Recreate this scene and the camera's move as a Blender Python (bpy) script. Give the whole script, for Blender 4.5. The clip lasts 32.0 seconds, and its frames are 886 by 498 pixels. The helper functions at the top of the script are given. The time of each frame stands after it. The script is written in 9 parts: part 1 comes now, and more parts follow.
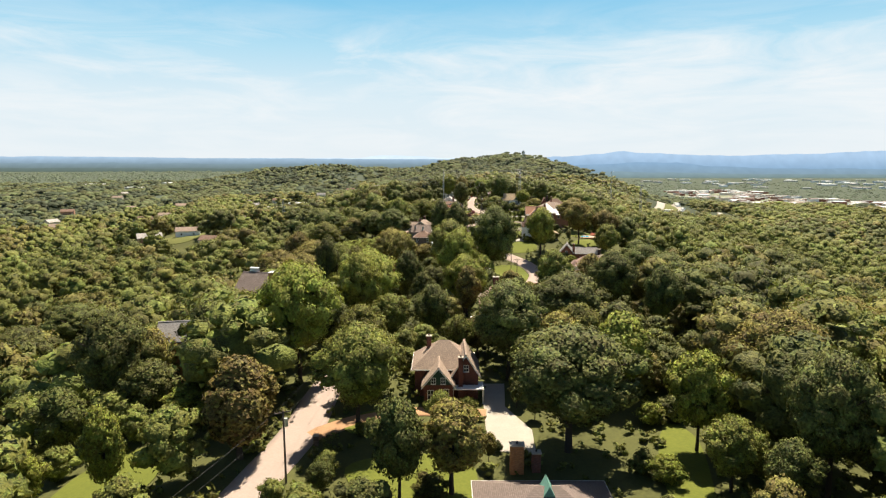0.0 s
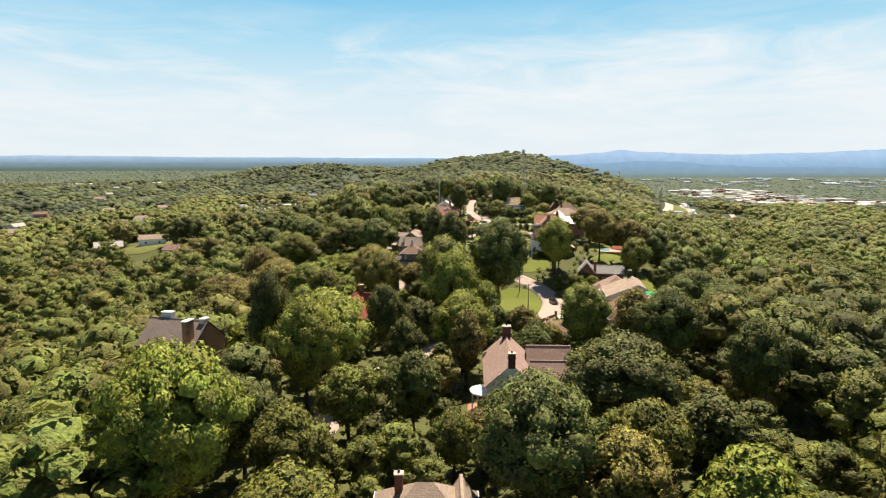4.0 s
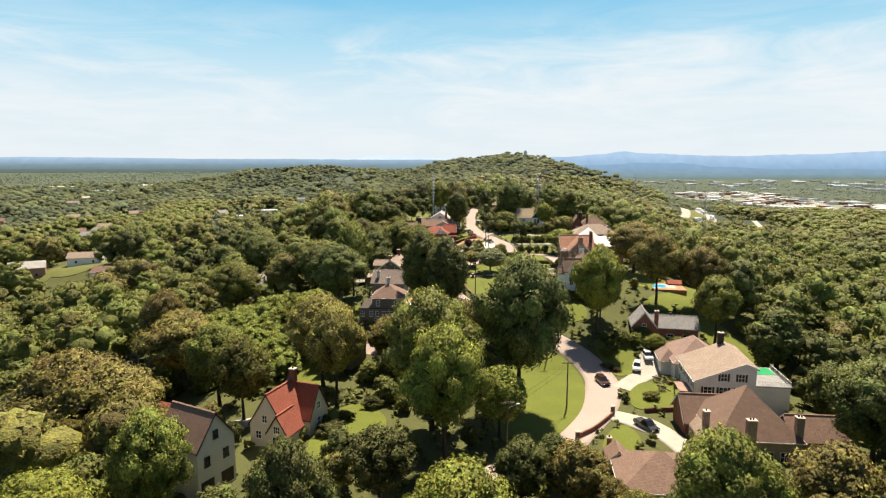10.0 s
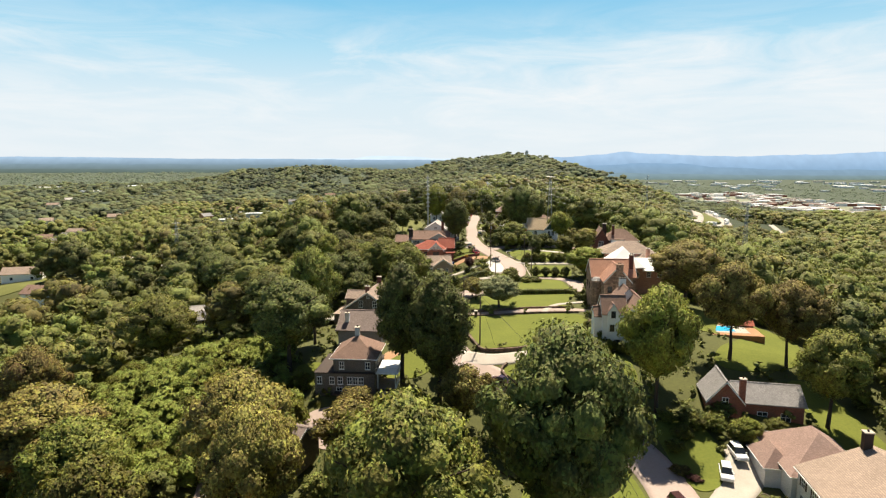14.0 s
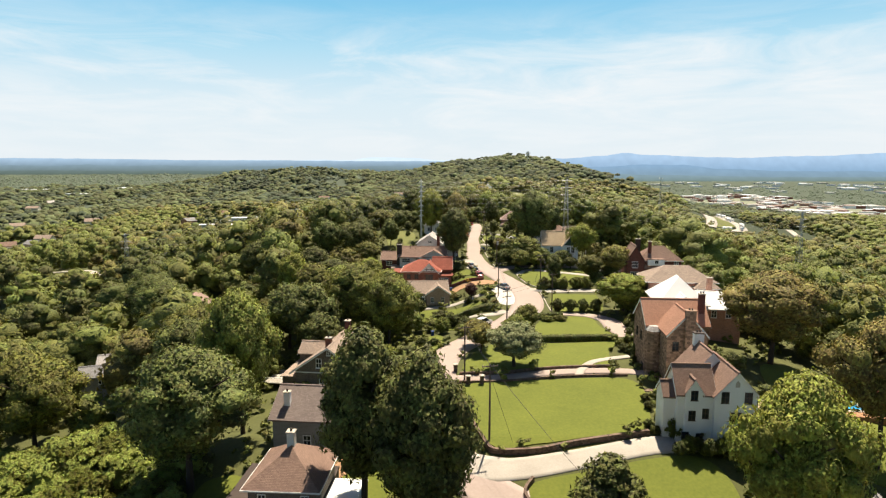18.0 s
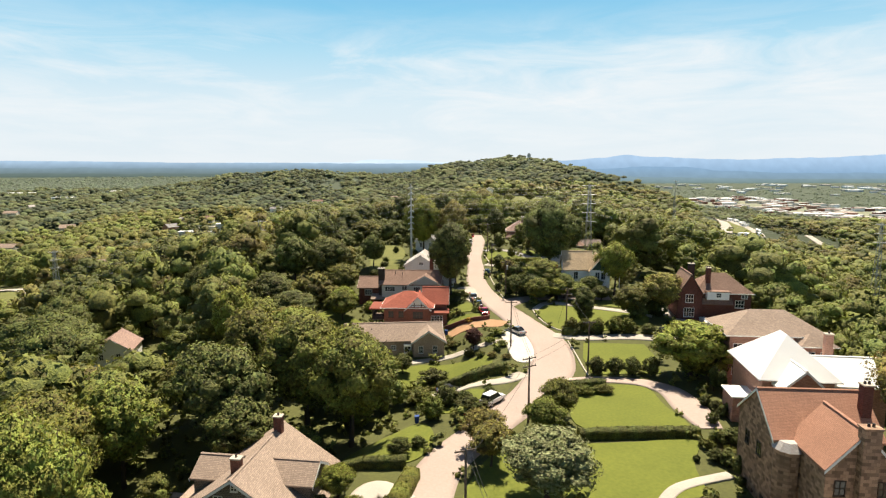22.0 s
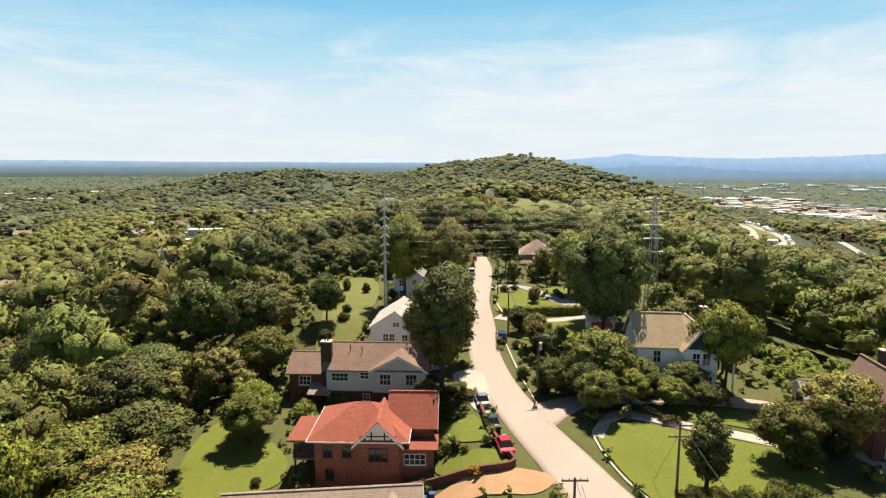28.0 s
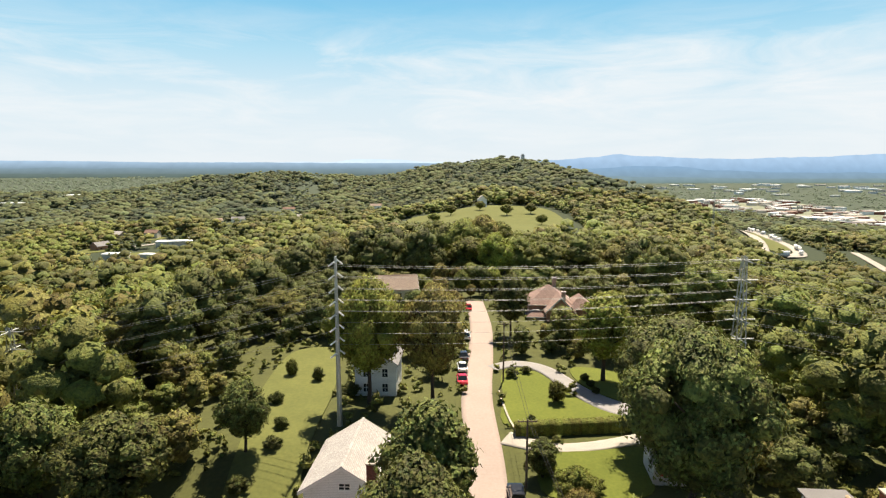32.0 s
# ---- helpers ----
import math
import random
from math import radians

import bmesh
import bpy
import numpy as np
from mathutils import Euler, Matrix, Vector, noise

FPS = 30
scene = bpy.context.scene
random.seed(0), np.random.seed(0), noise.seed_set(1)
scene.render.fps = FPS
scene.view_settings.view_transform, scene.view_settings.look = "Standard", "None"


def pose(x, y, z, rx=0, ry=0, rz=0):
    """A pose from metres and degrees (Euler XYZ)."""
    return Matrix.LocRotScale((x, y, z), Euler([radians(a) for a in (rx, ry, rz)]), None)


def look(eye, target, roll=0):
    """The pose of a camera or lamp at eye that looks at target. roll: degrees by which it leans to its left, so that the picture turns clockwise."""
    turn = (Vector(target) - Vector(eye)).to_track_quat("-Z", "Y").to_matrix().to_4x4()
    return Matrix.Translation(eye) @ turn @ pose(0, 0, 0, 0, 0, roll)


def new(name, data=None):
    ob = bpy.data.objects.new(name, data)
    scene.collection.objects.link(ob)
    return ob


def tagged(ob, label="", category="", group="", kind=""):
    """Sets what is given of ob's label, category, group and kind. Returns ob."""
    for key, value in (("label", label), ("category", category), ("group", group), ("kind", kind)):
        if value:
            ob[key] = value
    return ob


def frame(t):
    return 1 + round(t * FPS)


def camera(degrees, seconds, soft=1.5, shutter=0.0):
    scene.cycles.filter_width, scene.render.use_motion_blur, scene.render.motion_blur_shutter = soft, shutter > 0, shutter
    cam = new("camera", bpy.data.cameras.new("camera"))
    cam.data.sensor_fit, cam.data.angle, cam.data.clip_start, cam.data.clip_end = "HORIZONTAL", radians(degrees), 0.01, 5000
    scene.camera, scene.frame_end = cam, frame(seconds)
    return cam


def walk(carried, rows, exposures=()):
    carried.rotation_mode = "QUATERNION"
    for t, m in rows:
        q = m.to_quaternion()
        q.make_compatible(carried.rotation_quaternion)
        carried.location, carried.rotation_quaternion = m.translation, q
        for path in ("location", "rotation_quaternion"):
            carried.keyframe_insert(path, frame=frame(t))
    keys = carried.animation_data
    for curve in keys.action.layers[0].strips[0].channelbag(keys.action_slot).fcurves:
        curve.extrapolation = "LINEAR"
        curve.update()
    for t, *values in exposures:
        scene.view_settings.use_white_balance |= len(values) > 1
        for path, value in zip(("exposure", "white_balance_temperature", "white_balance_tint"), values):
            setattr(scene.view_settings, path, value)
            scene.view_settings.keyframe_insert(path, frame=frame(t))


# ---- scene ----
cam = camera(73.0, 32.0, soft=1.25)
METRES, EYE, TILT, LEAN, TURN = 382.0, 46.2, -8.64, 0.0, 0.0
ROWS = [
    (0.0, 0.0000, 0.0000, 0.0000, 0.00, 0.00, -0.00),
    (0.5, 0.0007, 0.0163, 0.0026, -0.02, -0.01, 0.01),
    (1.0, 0.0013, 0.0327, 0.0051, -0.04, -0.04, 0.02),
    (1.5, 0.0019, 0.0491, 0.0076, -0.06, -0.07, 0.01),
    (2.0, 0.0024, 0.0657, 0.0103, -0.08, -0.08, 0.03),
    (2.5, 0.0030, 0.0822, 0.0129, -0.11, -0.10, 0.04),
    (3.0, 0.0036, 0.0986, 0.0155, -0.13, -0.10, 0.04),
    (3.5, 0.0044, 0.1149, 0.0180, -0.14, -0.11, 0.05),
    (5.5, 0.0070, 0.1807, 0.0270, -0.16, -0.05, -0.00),
    (6.0, 0.0075, 0.1971, 0.0293, -0.17, -0.04, -0.01),
    (6.5, 0.0079, 0.2135, 0.0316, -0.18, -0.04, 0.02),
    (7.0, 0.0085, 0.2284, 0.0338, -0.19, -0.04, 0.03),
    (7.5, 0.0091, 0.2461, 0.0364, -0.20, -0.03, 0.00),
    (8.0, 0.0098, 0.2624, 0.0389, -0.20, 0.01, 0.03),
    (8.5, 0.0104, 0.2786, 0.0414, -0.21, 0.04, 0.03),
    (9.0, 0.0111, 0.2949, 0.0439, -0.20, 0.07, 0.03),
    (9.5, 0.0117, 0.3114, 0.0464, -0.21, 0.07, 0.03),
    (10.0, 0.0124, 0.3279, 0.0490, -0.21, 0.05, 0.05),
    (10.5, 0.0129, 0.3444, 0.0516, -0.23, 0.03, 0.06),
    (11.0, 0.0135, 0.3609, 0.0541, -0.24, 0.01, 0.07),
    (11.5, 0.0141, 0.3771, 0.0566, -0.24, 0.00, 0.05),
    (12.0, 0.0145, 0.3934, 0.0591, -0.25, -0.00, 0.05),
    (12.5, 0.0150, 0.4094, 0.0615, -0.26, -0.02, 0.04),
    (13.0, 0.0156, 0.4254, 0.0639, -0.26, 0.01, 0.01),
    (13.5, 0.0162, 0.4415, 0.0662, -0.27, 0.04, 0.01),
    (14.0, 0.0167, 0.4563, 0.0684, -0.28, 0.06, 0.01),
    (14.5, 0.0170, 0.4724, 0.0706, -0.30, 0.07, -0.01),
    (16.5, 0.0192, 0.5309, 0.0787, -0.34, 0.18, 0.01),
    (17.0, 0.0197, 0.5456, 0.0810, -0.34, 0.20, 0.02),
    (17.5, 0.0203, 0.5606, 0.0831, -0.34, 0.20, 0.05),
    (18.0, 0.0208, 0.5754, 0.0852, -0.34, 0.20, 0.03),
    (18.5, 0.0215, 0.5902, 0.0874, -0.35, 0.24, 0.06),
    (19.0, 0.0221, 0.6050, 0.0895, -0.36, 0.25, 0.04),
    (19.5, 0.0227, 0.6197, 0.0916, -0.37, 0.27, 0.07),
    (20.0, 0.0233, 0.6346, 0.0936, -0.38, 0.32, 0.08),
    (20.5, 0.0238, 0.6493, 0.0957, -0.39, 0.34, 0.07),
    (21.0, 0.0243, 0.6628, 0.0975, -0.39, 0.37, 0.09),
    (21.5, 0.0250, 0.6775, 0.0997, -0.38, 0.39, 0.12),
    (22.0, 0.0255, 0.6921, 0.1020, -0.39, 0.41, 0.12),
    (22.5, 0.0261, 0.7067, 0.1042, -0.41, 0.41, 0.13),
    (23.0, 0.0266, 0.7212, 0.1066, -0.41, 0.41, 0.13),
    (23.5, 0.0272, 0.7358, 0.1089, -0.43, 0.40, 0.11),
    (24.0, 0.0278, 0.7505, 0.1113, -0.44, 0.39, 0.13),
    (24.5, 0.0283, 0.7662, 0.1137, -0.45, 0.40, 0.13),
    (25.0, 0.0288, 0.7809, 0.1159, -0.48, 0.43, 0.12),
    (25.5, 0.0293, 0.7956, 0.1181, -0.49, 0.43, 0.14),
    (27.5, 0.0312, 0.8534, 0.1272, -0.55, 0.30, 0.14),
    (28.0, 0.0316, 0.8667, 0.1291, -0.56, 0.32, 0.14),
    (28.5, 0.0320, 0.8812, 0.1311, -0.58, 0.33, 0.15),
    (29.0, 0.0326, 0.8957, 0.1332, -0.59, 0.33, 0.14),
    (29.5, 0.0331, 0.9100, 0.1354, -0.60, 0.34, 0.13),
    (30.0, 0.0336, 0.9245, 0.1379, -0.61, 0.34, 0.17),
    (30.5, 0.0343, 0.9389, 0.1428, -0.61, 0.29, 0.20),
    (31.0, 0.0349, 0.9531, 0.1494, -0.60, 0.27, 0.23),
    (31.5, 0.0355, 0.9672, 0.1561, -0.61, 0.27, 0.21),
    (32.0, 0.0364, 0.9813, 0.1629, -1.46, 0.28, 0.29),
]
walk(cam, [(t, pose(0, 0, EYE, TILT, LEAN, TURN) @ pose(METRES * x, METRES * y, METRES * z, 90 + pitch, roll, yaw)) for t, x, y, z, yaw, pitch, roll in ROWS])

# ---- sky, sun ----
scene.view_settings.exposure = 1.04
SUN_AZ, SUN_EL = 17.0, 61.0
world = bpy.data.worlds.new("sky")
scene.world = world
world.use_nodes = True
wn, wl = world.node_tree.nodes, world.node_tree.links
wn.clear()


def wnode(kind, **kw):
    n = wn.new(kind)
    for k, v in kw.items():
        n.inputs[k].default_value = v
    return n


sky = wn.new("ShaderNodeTexSky")
sky.sky_type, sky.sun_disc = "NISHITA", False
sky.sun_elevation, sky.sun_rotation = radians(SUN_EL), radians(SUN_AZ)
sky.altitude, sky.air_density, sky.dust_density, sky.ozone_density = 250, 1.0, 1.2, 1.5
coord = wn.new("ShaderNodeTexCoord")
split = wn.new("ShaderNodeSeparateXYZ")
wl.new(coord.outputs["Generated"], split.inputs[0])
# thin haze, white at the horizon and clear blue above
haze = wn.new("ShaderNodeValToRGB")
haze.color_ramp.elements[0].position, haze.color_ramp.elements[0].color = 0.0, (0.80, 0.87, 0.91, 1)
haze.color_ramp.elements[1].position, haze.color_ramp.elements[1].color = 0.34, (0.14, 0.40, 0.78, 1)
for pos, col in ((0.09, (0.72, 0.85, 0.92)), (0.17, (0.46, 0.74, 0.90)), (0.235, (0.25, 0.60, 0.85))):
    el = haze.color_ramp.elements.new(pos)
    el.color = (*col, 1)
wl.new(split.outputs["Z"], haze.inputs[0])
# high thin cloud
stretch = wn.new("ShaderNodeMapping")
stretch.inputs["Scale"].default_value = (2.2, 1.2, 11.0)
stretch.inputs["Location"].default_value = (0.35, 0.1, 0.4)
wl.new(coord.outputs["Generated"], stretch.inputs[0])
cirrus = wnode("ShaderNodeTexNoise", Scale=2.1, Detail=9.0, Roughness=0.62, Distortion=0.6)
wl.new(stretch.outputs[0], cirrus.inputs["Vector"])
veil = wn.new("ShaderNodeMapRange")
for k, v in ((1, 0.40), (2, 0.72), (3, 0.0), (4, 1.0)):
    veil.inputs[k].default_value = v
wl.new(cirrus.outputs["Fac"], veil.inputs[0])
band = wn.new("ShaderNodeValToRGB")
band.color_ramp.elements[0].position, band.color_ramp.elements[0].color = 0.0, (0.5, 0.5, 0.5, 1)
band.color_ramp.elements[1].position, band.color_ramp.elements[1].color = 0.24, (0.06, 0.06, 0.06, 1)
for pos, g in ((0.09, 0.95), (0.165, 0.85), (0.20, 0.32)):
    el = band.color_ramp.elements.new(pos)
    el.color = (g, g, g, 1)
wl.new(split.outputs["Z"], band.inputs[0])
amount = wn.new("ShaderNodeMath")
amount.operation = "MULTIPLY"
wl.new(veil.outputs[0], amount.inputs[0])
wl.new(band.outputs[0], amount.inputs[1])
cloudy = wn.new("ShaderNodeMix")
cloudy.data_type = "RGBA"
wl.new(amount.outputs[0], cloudy.inputs["Factor"])
wl.new(haze.outputs[0], cloudy.inputs["A"])
cloudy.inputs["B"].default_value = (0.92, 0.94, 0.95, 1)
low = wnode("ShaderNodeBackground", Strength=0.490)
wl.new(cloudy.outputs["Result"], low.inputs["Color"])
high = wnode("ShaderNodeBackground", Strength=0.032)
wl.new(sky.outputs[0], high.inputs["Color"])
rise = wn.new("ShaderNodeMapRange")
for k, v in ((1, 0.30), (2, 0.5), (3, 0.0), (4, 1.0)):
    rise.inputs[k].default_value = v
wl.new(split.outputs["Z"], rise.inputs[0])
both = wn.new("ShaderNodeMixShader")
wl.new(rise.outputs[0], both.inputs[0])
wl.new(low.outputs[0], both.inputs[1])
wl.new(high.outputs[0], both.inputs[2])
wout = wn.new("ShaderNodeOutputWorld")
wl.new(both.outputs[0], wout.inputs[0])

sun = new("sun", bpy.data.lights.new("sun", "SUN"))
sun.data.energy, sun.data.angle, sun.data.color = 5.0, radians(0.6), (1.0, 0.885, 0.70)
sun_from = Vector((math.sin(radians(SUN_AZ)) * math.cos(radians(SUN_EL)), math.cos(radians(SUN_AZ)) * math.cos(radians(SUN_EL)), math.sin(radians(SUN_EL))))
sun.matrix_world = look(sun_from * 200, (0, 0, 0))


# ---- materials ----
def material(name, base, dark=None, scale=3.0, rough=0.85, bump=0.0, fine=40.0, metal=0.0, spread=0.5, island=0.0, objects=0.0, emit=None, translucent=0.0, warp=(1, 1, 1), relief=0.05):
    """base and dark mix by noise at two scales; island/objects: brightness spread from piece to piece and from thing to thing."""
    m = bpy.data.materials.new(name)
    m.use_nodes = True
    n, l = m.node_tree.nodes, m.node_tree.links
    b = n["Principled BSDF"]
    b.inputs["Roughness"].default_value, b.inputs["Metallic"].default_value = rough, metal
    b.inputs["Specular IOR Level"].default_value = 0.25
    dark = dark or tuple(c * 0.72 for c in base)
    co = n.new("ShaderNodeTexCoord")
    mp = n.new("ShaderNodeMapping")
    mp.inputs["Scale"].default_value = warp
    l.new(co.outputs["Object"], mp.inputs[0])
    a, f = n.new("ShaderNodeTexNoise"), n.new("ShaderNodeTexNoise")
    a.inputs["Scale"].default_value, a.inputs["Detail"].default_value = 1 / scale, 6
    f.inputs["Scale"].default_value, f.inputs["Detail"].default_value = fine / scale, 3
    l.new(mp.outputs[0], a.inputs["Vector"])
    l.new(mp.outputs[0], f.inputs["Vector"])
    ad = n.new("ShaderNodeMath")
    ad.operation, ad.inputs[1].default_value = "MULTIPLY_ADD", 0.55
    l.new(f.outputs["Fac"], ad.inputs[0])
    sc = n.new("ShaderNodeMath")
    sc.operation, sc.inputs[1].default_value = "MULTIPLY", 0.45
    l.new(a.outputs["Fac"], sc.inputs[0])
    l.new(sc.outputs[0], ad.inputs[2])
    rng = n.new("ShaderNodeMapRange")
    rng.inputs[1].default_value, rng.inputs[2].default_value = 0.5 - spread * 0.36, 0.5 + spread * 0.36
    l.new(ad.outputs[0], rng.inputs[0])
    mix = n.new("ShaderNodeMix")
    mix.data_type = "RGBA"
    mix.inputs["A"].default_value, mix.inputs["B"].default_value = (*dark, 1), (*base, 1)
    l.new(rng.outputs[0], mix.inputs["Factor"])
    colour = mix.outputs["Result"]
    for amount, kind, sock in ((island, "ShaderNodeNewGeometry", "Random Per Island"), (objects, "ShaderNodeObjectInfo", "Random")):
        if amount:
            src = n.new(kind)
            hsv = n.new("ShaderNodeHueSaturation")
            for target, lo, hi in (("Value", 1 - amount, 1 + amount), ("Hue", 0.5 - amount * 0.07, 0.5 + amount * 0.06)):
                r = n.new("ShaderNodeMapRange")
                r.inputs[3].default_value, r.inputs[4].default_value = lo, hi
                l.new(src.outputs[sock], r.inputs[0])
                l.new(r.outputs[0], hsv.inputs[target])
            l.new(colour, hsv.inputs["Color"])
            colour = hsv.outputs[0]
    l.new(colour, b.inputs["Base Color"])
    if bump:
        bp = n.new("ShaderNodeBump")
        bp.inputs["Strength"].default_value, bp.inputs["Distance"].default_value = bump, relief
        l.new(ad.outputs[0], bp.inputs["Height"])
        l.new(bp.outputs[0], b.inputs["Normal"])
    if translucent:
        tr = n.new("ShaderNodeBsdfTranslucent")
        l.new(colour, tr.inputs["Color"])
        ms = n.new("ShaderNodeMixShader")
        ms.inputs[0].default_value = translucent
        l.new(b.outputs[0], ms.inputs[1])
        l.new(tr.outputs[0], ms.inputs[2])
        l.new(ms.outputs[0], n["Material Output"].inputs["Surface"])
    if emit:
        b.inputs["Emission Color"].default_value, b.inputs["Emission Strength"].default_value = (*emit, 1), 1.0
    return m


def rows_material(name, base, joint, row, length, rough=0.85, offset=0.5, mortar=0.02, spread=0.25, upright=True):
    """Brick-like courses: bricks, siding boards, shingles."""
    m = material(name, base, rough=rough)
    n, l = m.node_tree.nodes, m.node_tree.links
    b = n["Principled BSDF"]
    under = b.inputs["Base Color"].links[0].from_socket
    geo = n.new("ShaderNodeTexCoord")
    sp, cb = n.new("ShaderNodeSeparateXYZ"), n.new("ShaderNodeCombineXYZ")
    l.new(geo.outputs["Object"], sp.inputs[0])
    ad = n.new("ShaderNodeMath")
    l.new(sp.outputs["X"], ad.inputs[0])
    l.new(sp.outputs["Y"], ad.inputs[1])
    l.new(ad.outputs[0], cb.inputs[0])
    l.new(sp.outputs["Z"], cb.inputs[1])
    br = n.new("ShaderNodeTexBrick")
    br.offset = offset
    br.inputs["Scale"].default_value, br.inputs["Mortar Size"].default_value = 1.0, mortar * row
    br.inputs["Brick Width"].default_value, br.inputs["Row Height"].default_value = length, row
    br.inputs["Color1"].default_value, br.inputs["Color2"].default_value = (1 + spread, 1 + spread, 1 + spread, 1), (1 - spread, 1 - spread, 1 - spread, 1)
    br.inputs["Mortar"].default_value = (*[j / max(c, 0.01) for j, c in zip(joint, base)], 1)
    l.new(cb.outputs[0], br.inputs["Vector"])
    mu = n.new("ShaderNodeMix")
    mu.data_type, mu.blend_type = "RGBA", "MULTIPLY"
    mu.inputs["Factor"].default_value = 1.0
    l.new(under, mu.inputs["A"])
    l.new(br.outputs["Color"], mu.inputs["B"])
    l.new(mu.outputs["Result"], b.inputs["Base Color"])
    bp = n.new("ShaderNodeBump")
    bp.inputs["Strength"].default_value, bp.inputs["Distance"].default_value = 0.4, 0.02
    l.new(br.outputs["Fac"], bp.inputs["Height"])
    bp.invert = True
    l.new(bp.outputs[0], b.inputs["Normal"])
    return m


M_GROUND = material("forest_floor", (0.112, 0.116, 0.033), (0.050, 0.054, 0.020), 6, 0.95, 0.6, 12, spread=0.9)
# darker copy of the floor: shade between far trees put into its colour
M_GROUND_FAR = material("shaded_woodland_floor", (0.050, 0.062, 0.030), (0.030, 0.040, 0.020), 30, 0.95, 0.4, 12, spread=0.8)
# floor of the far plain, tinted bluish as painted haze
M_GROUND_PLAIN = material("hazed_plain_floor", (0.075, 0.093, 0.058), (0.046, 0.060, 0.040), 60, 0.95, 0.4, 20, spread=0.8)
M_LAWN = material("mown_grass", (0.150, 0.165, 0.025), (0.088, 0.108, 0.017), 7, 0.95, 0.4, 16, spread=0.7)
M_ROUGH = material("rough_grass", (0.168, 0.168, 0.046), (0.080, 0.092, 0.026), 5.5, 0.95, 0.6, 10, spread=1.0)
M_ROAD = material("worn_road_surface", (0.405, 0.325, 0.285), (0.31, 0.242, 0.208), 9, 0.92, 0.15, 25, spread=0.8)
M_CONCRETE = material("pale_concrete", (0.44, 0.40, 0.35), (0.33, 0.295, 0.25), 3, 0.9, 0.1, 20)
M_APRON = material("new_pale_concrete", (0.56, 0.53, 0.48), (0.45, 0.42, 0.37), 2, 0.9, 0.1)
M_GRAVEL = material("grey_gravel", (0.33, 0.31, 0.30), (0.24, 0.225, 0.215), 2, 0.95, 0.4, 30)
M_SOIL = material("red_clay_soil", (0.42, 0.25, 0.14), (0.30, 0.18, 0.10), 3, 0.95, 0.5, 15)
M_PAVER = material("brick_paving", (0.40, 0.20, 0.14), (0.30, 0.15, 0.10), 1, 0.9, 0.3, 20)
M_KERB = material("weathered_kerb", (0.52, 0.46, 0.38), None, 1.5, 0.9, 0.2)
M_WALLSTONE = rows_material("dark_stone_wall", (0.17, 0.115, 0.085), (0.07, 0.05, 0.04), 0.22, 0.45, spread=0.35)
LEAFY = dict(rough=0.7, bump=1.0, spread=0.34, translucent=0.18, relief=0.7)
M_LEAF = material("tree_foliage", (0.245, 0.245, 0.042), (0.070, 0.085, 0.016), 1.6, fine=5, island=0.42, objects=0.26, warp=(13, 13, 13), **LEAFY)
M_LEAF_YELLOW = material("light_foliage", (0.320, 0.340, 0.050), (0.115, 0.138, 0.021), 1.6, fine=5, island=0.42, objects=0.14, warp=(13, 13, 13), **LEAFY)
M_LEAF_DARK = material("dark_foliage", (0.175, 0.185, 0.042), (0.045, 0.057, 0.015), 1.6, fine=5, island=0.42, objects=0.20, warp=(13, 13, 13), **LEAFY)
M_LEAF_OLIVE = material("dull_olive_foliage", (0.295, 0.240, 0.058), (0.100, 0.090, 0.024), 1.6, fine=5, island=0.42, objects=0.18, warp=(13, 13, 13), **LEAFY)
M_LEAF_PLUM = material("plum_foliage", (0.14, 0.055, 0.04), (0.05, 0.02, 0.018), 1.0, fine=5, island=0.3, warp=(5, 5, 5), **LEAFY)
M_HEDGE = material("clipped_foliage", (0.150, 0.160, 0.035), (0.050, 0.062, 0.014), 0.6, fine=4, island=0.3, **LEAFY)
M_HEDGE_LIGHT = material("light_clipped_foliage", (0.26, 0.26, 0.045), (0.11, 0.125, 0.02), 0.6, fine=4, island=0.3, **LEAFY)
M_VINE = material("vine_foliage", (0.330, 0.375, 0.070), (0.130, 0.165, 0.032), 1.6, fine=9, island=0.3, **LEAFY)
M_FLOWER_WHITE = material("white_blossom", (0.34, 0.35, 0.17), (0.085, 0.105, 0.026), 0.5, fine=5, island=0.3, warp=(4, 4, 4), **LEAFY)
M_FLOWER_ORANGE = material("orange_blossom", (0.80, 0.40, 0.04), (0.35, 0.25, 0.04), 0.5, fine=5, island=0.3, warp=(4, 4, 4), **LEAFY)
M_WOODS = material("mixed_woodland", (0.222, 0.226, 0.048), (0.075, 0.088, 0.020), 2.6, fine=7, island=0.36, **LEAFY)
M_WOODS_DARK = material("dark_woodland", (0.158, 0.166, 0.040), (0.050, 0.061, 0.016), 2.6, fine=7, island=0.36, **LEAFY)
M_WOODS_LIGHT = material("light_woodland", (0.236, 0.255, 0.051), (0.088, 0.106, 0.024), 2.6, fine=7, island=0.36, **LEAFY)
M_WOODS_OLIVE = material("olive_woodland", (0.252, 0.222, 0.054), (0.088, 0.083, 0.022), 2.6, fine=7, island=0.36, **LEAFY)
# far foliage: bluish haze of distance mixed into the base colour
M_FARWOODS = material("hazed_distant_woodland", (0.150, 0.180, 0.118), (0.088, 0.112, 0.080), 90, 0.95, 0.6, 14, spread=0.6, island=0.2, relief=0.6)
# three tones of tree on the plain, greens dulled to paint in haze
M_PLAIN = material("hazed_plain_woodland", (0.122, 0.132, 0.056), (0.064, 0.075, 0.036), 12, 0.95, 0.6, 14, spread=0.6, island=0.35, relief=0.6)
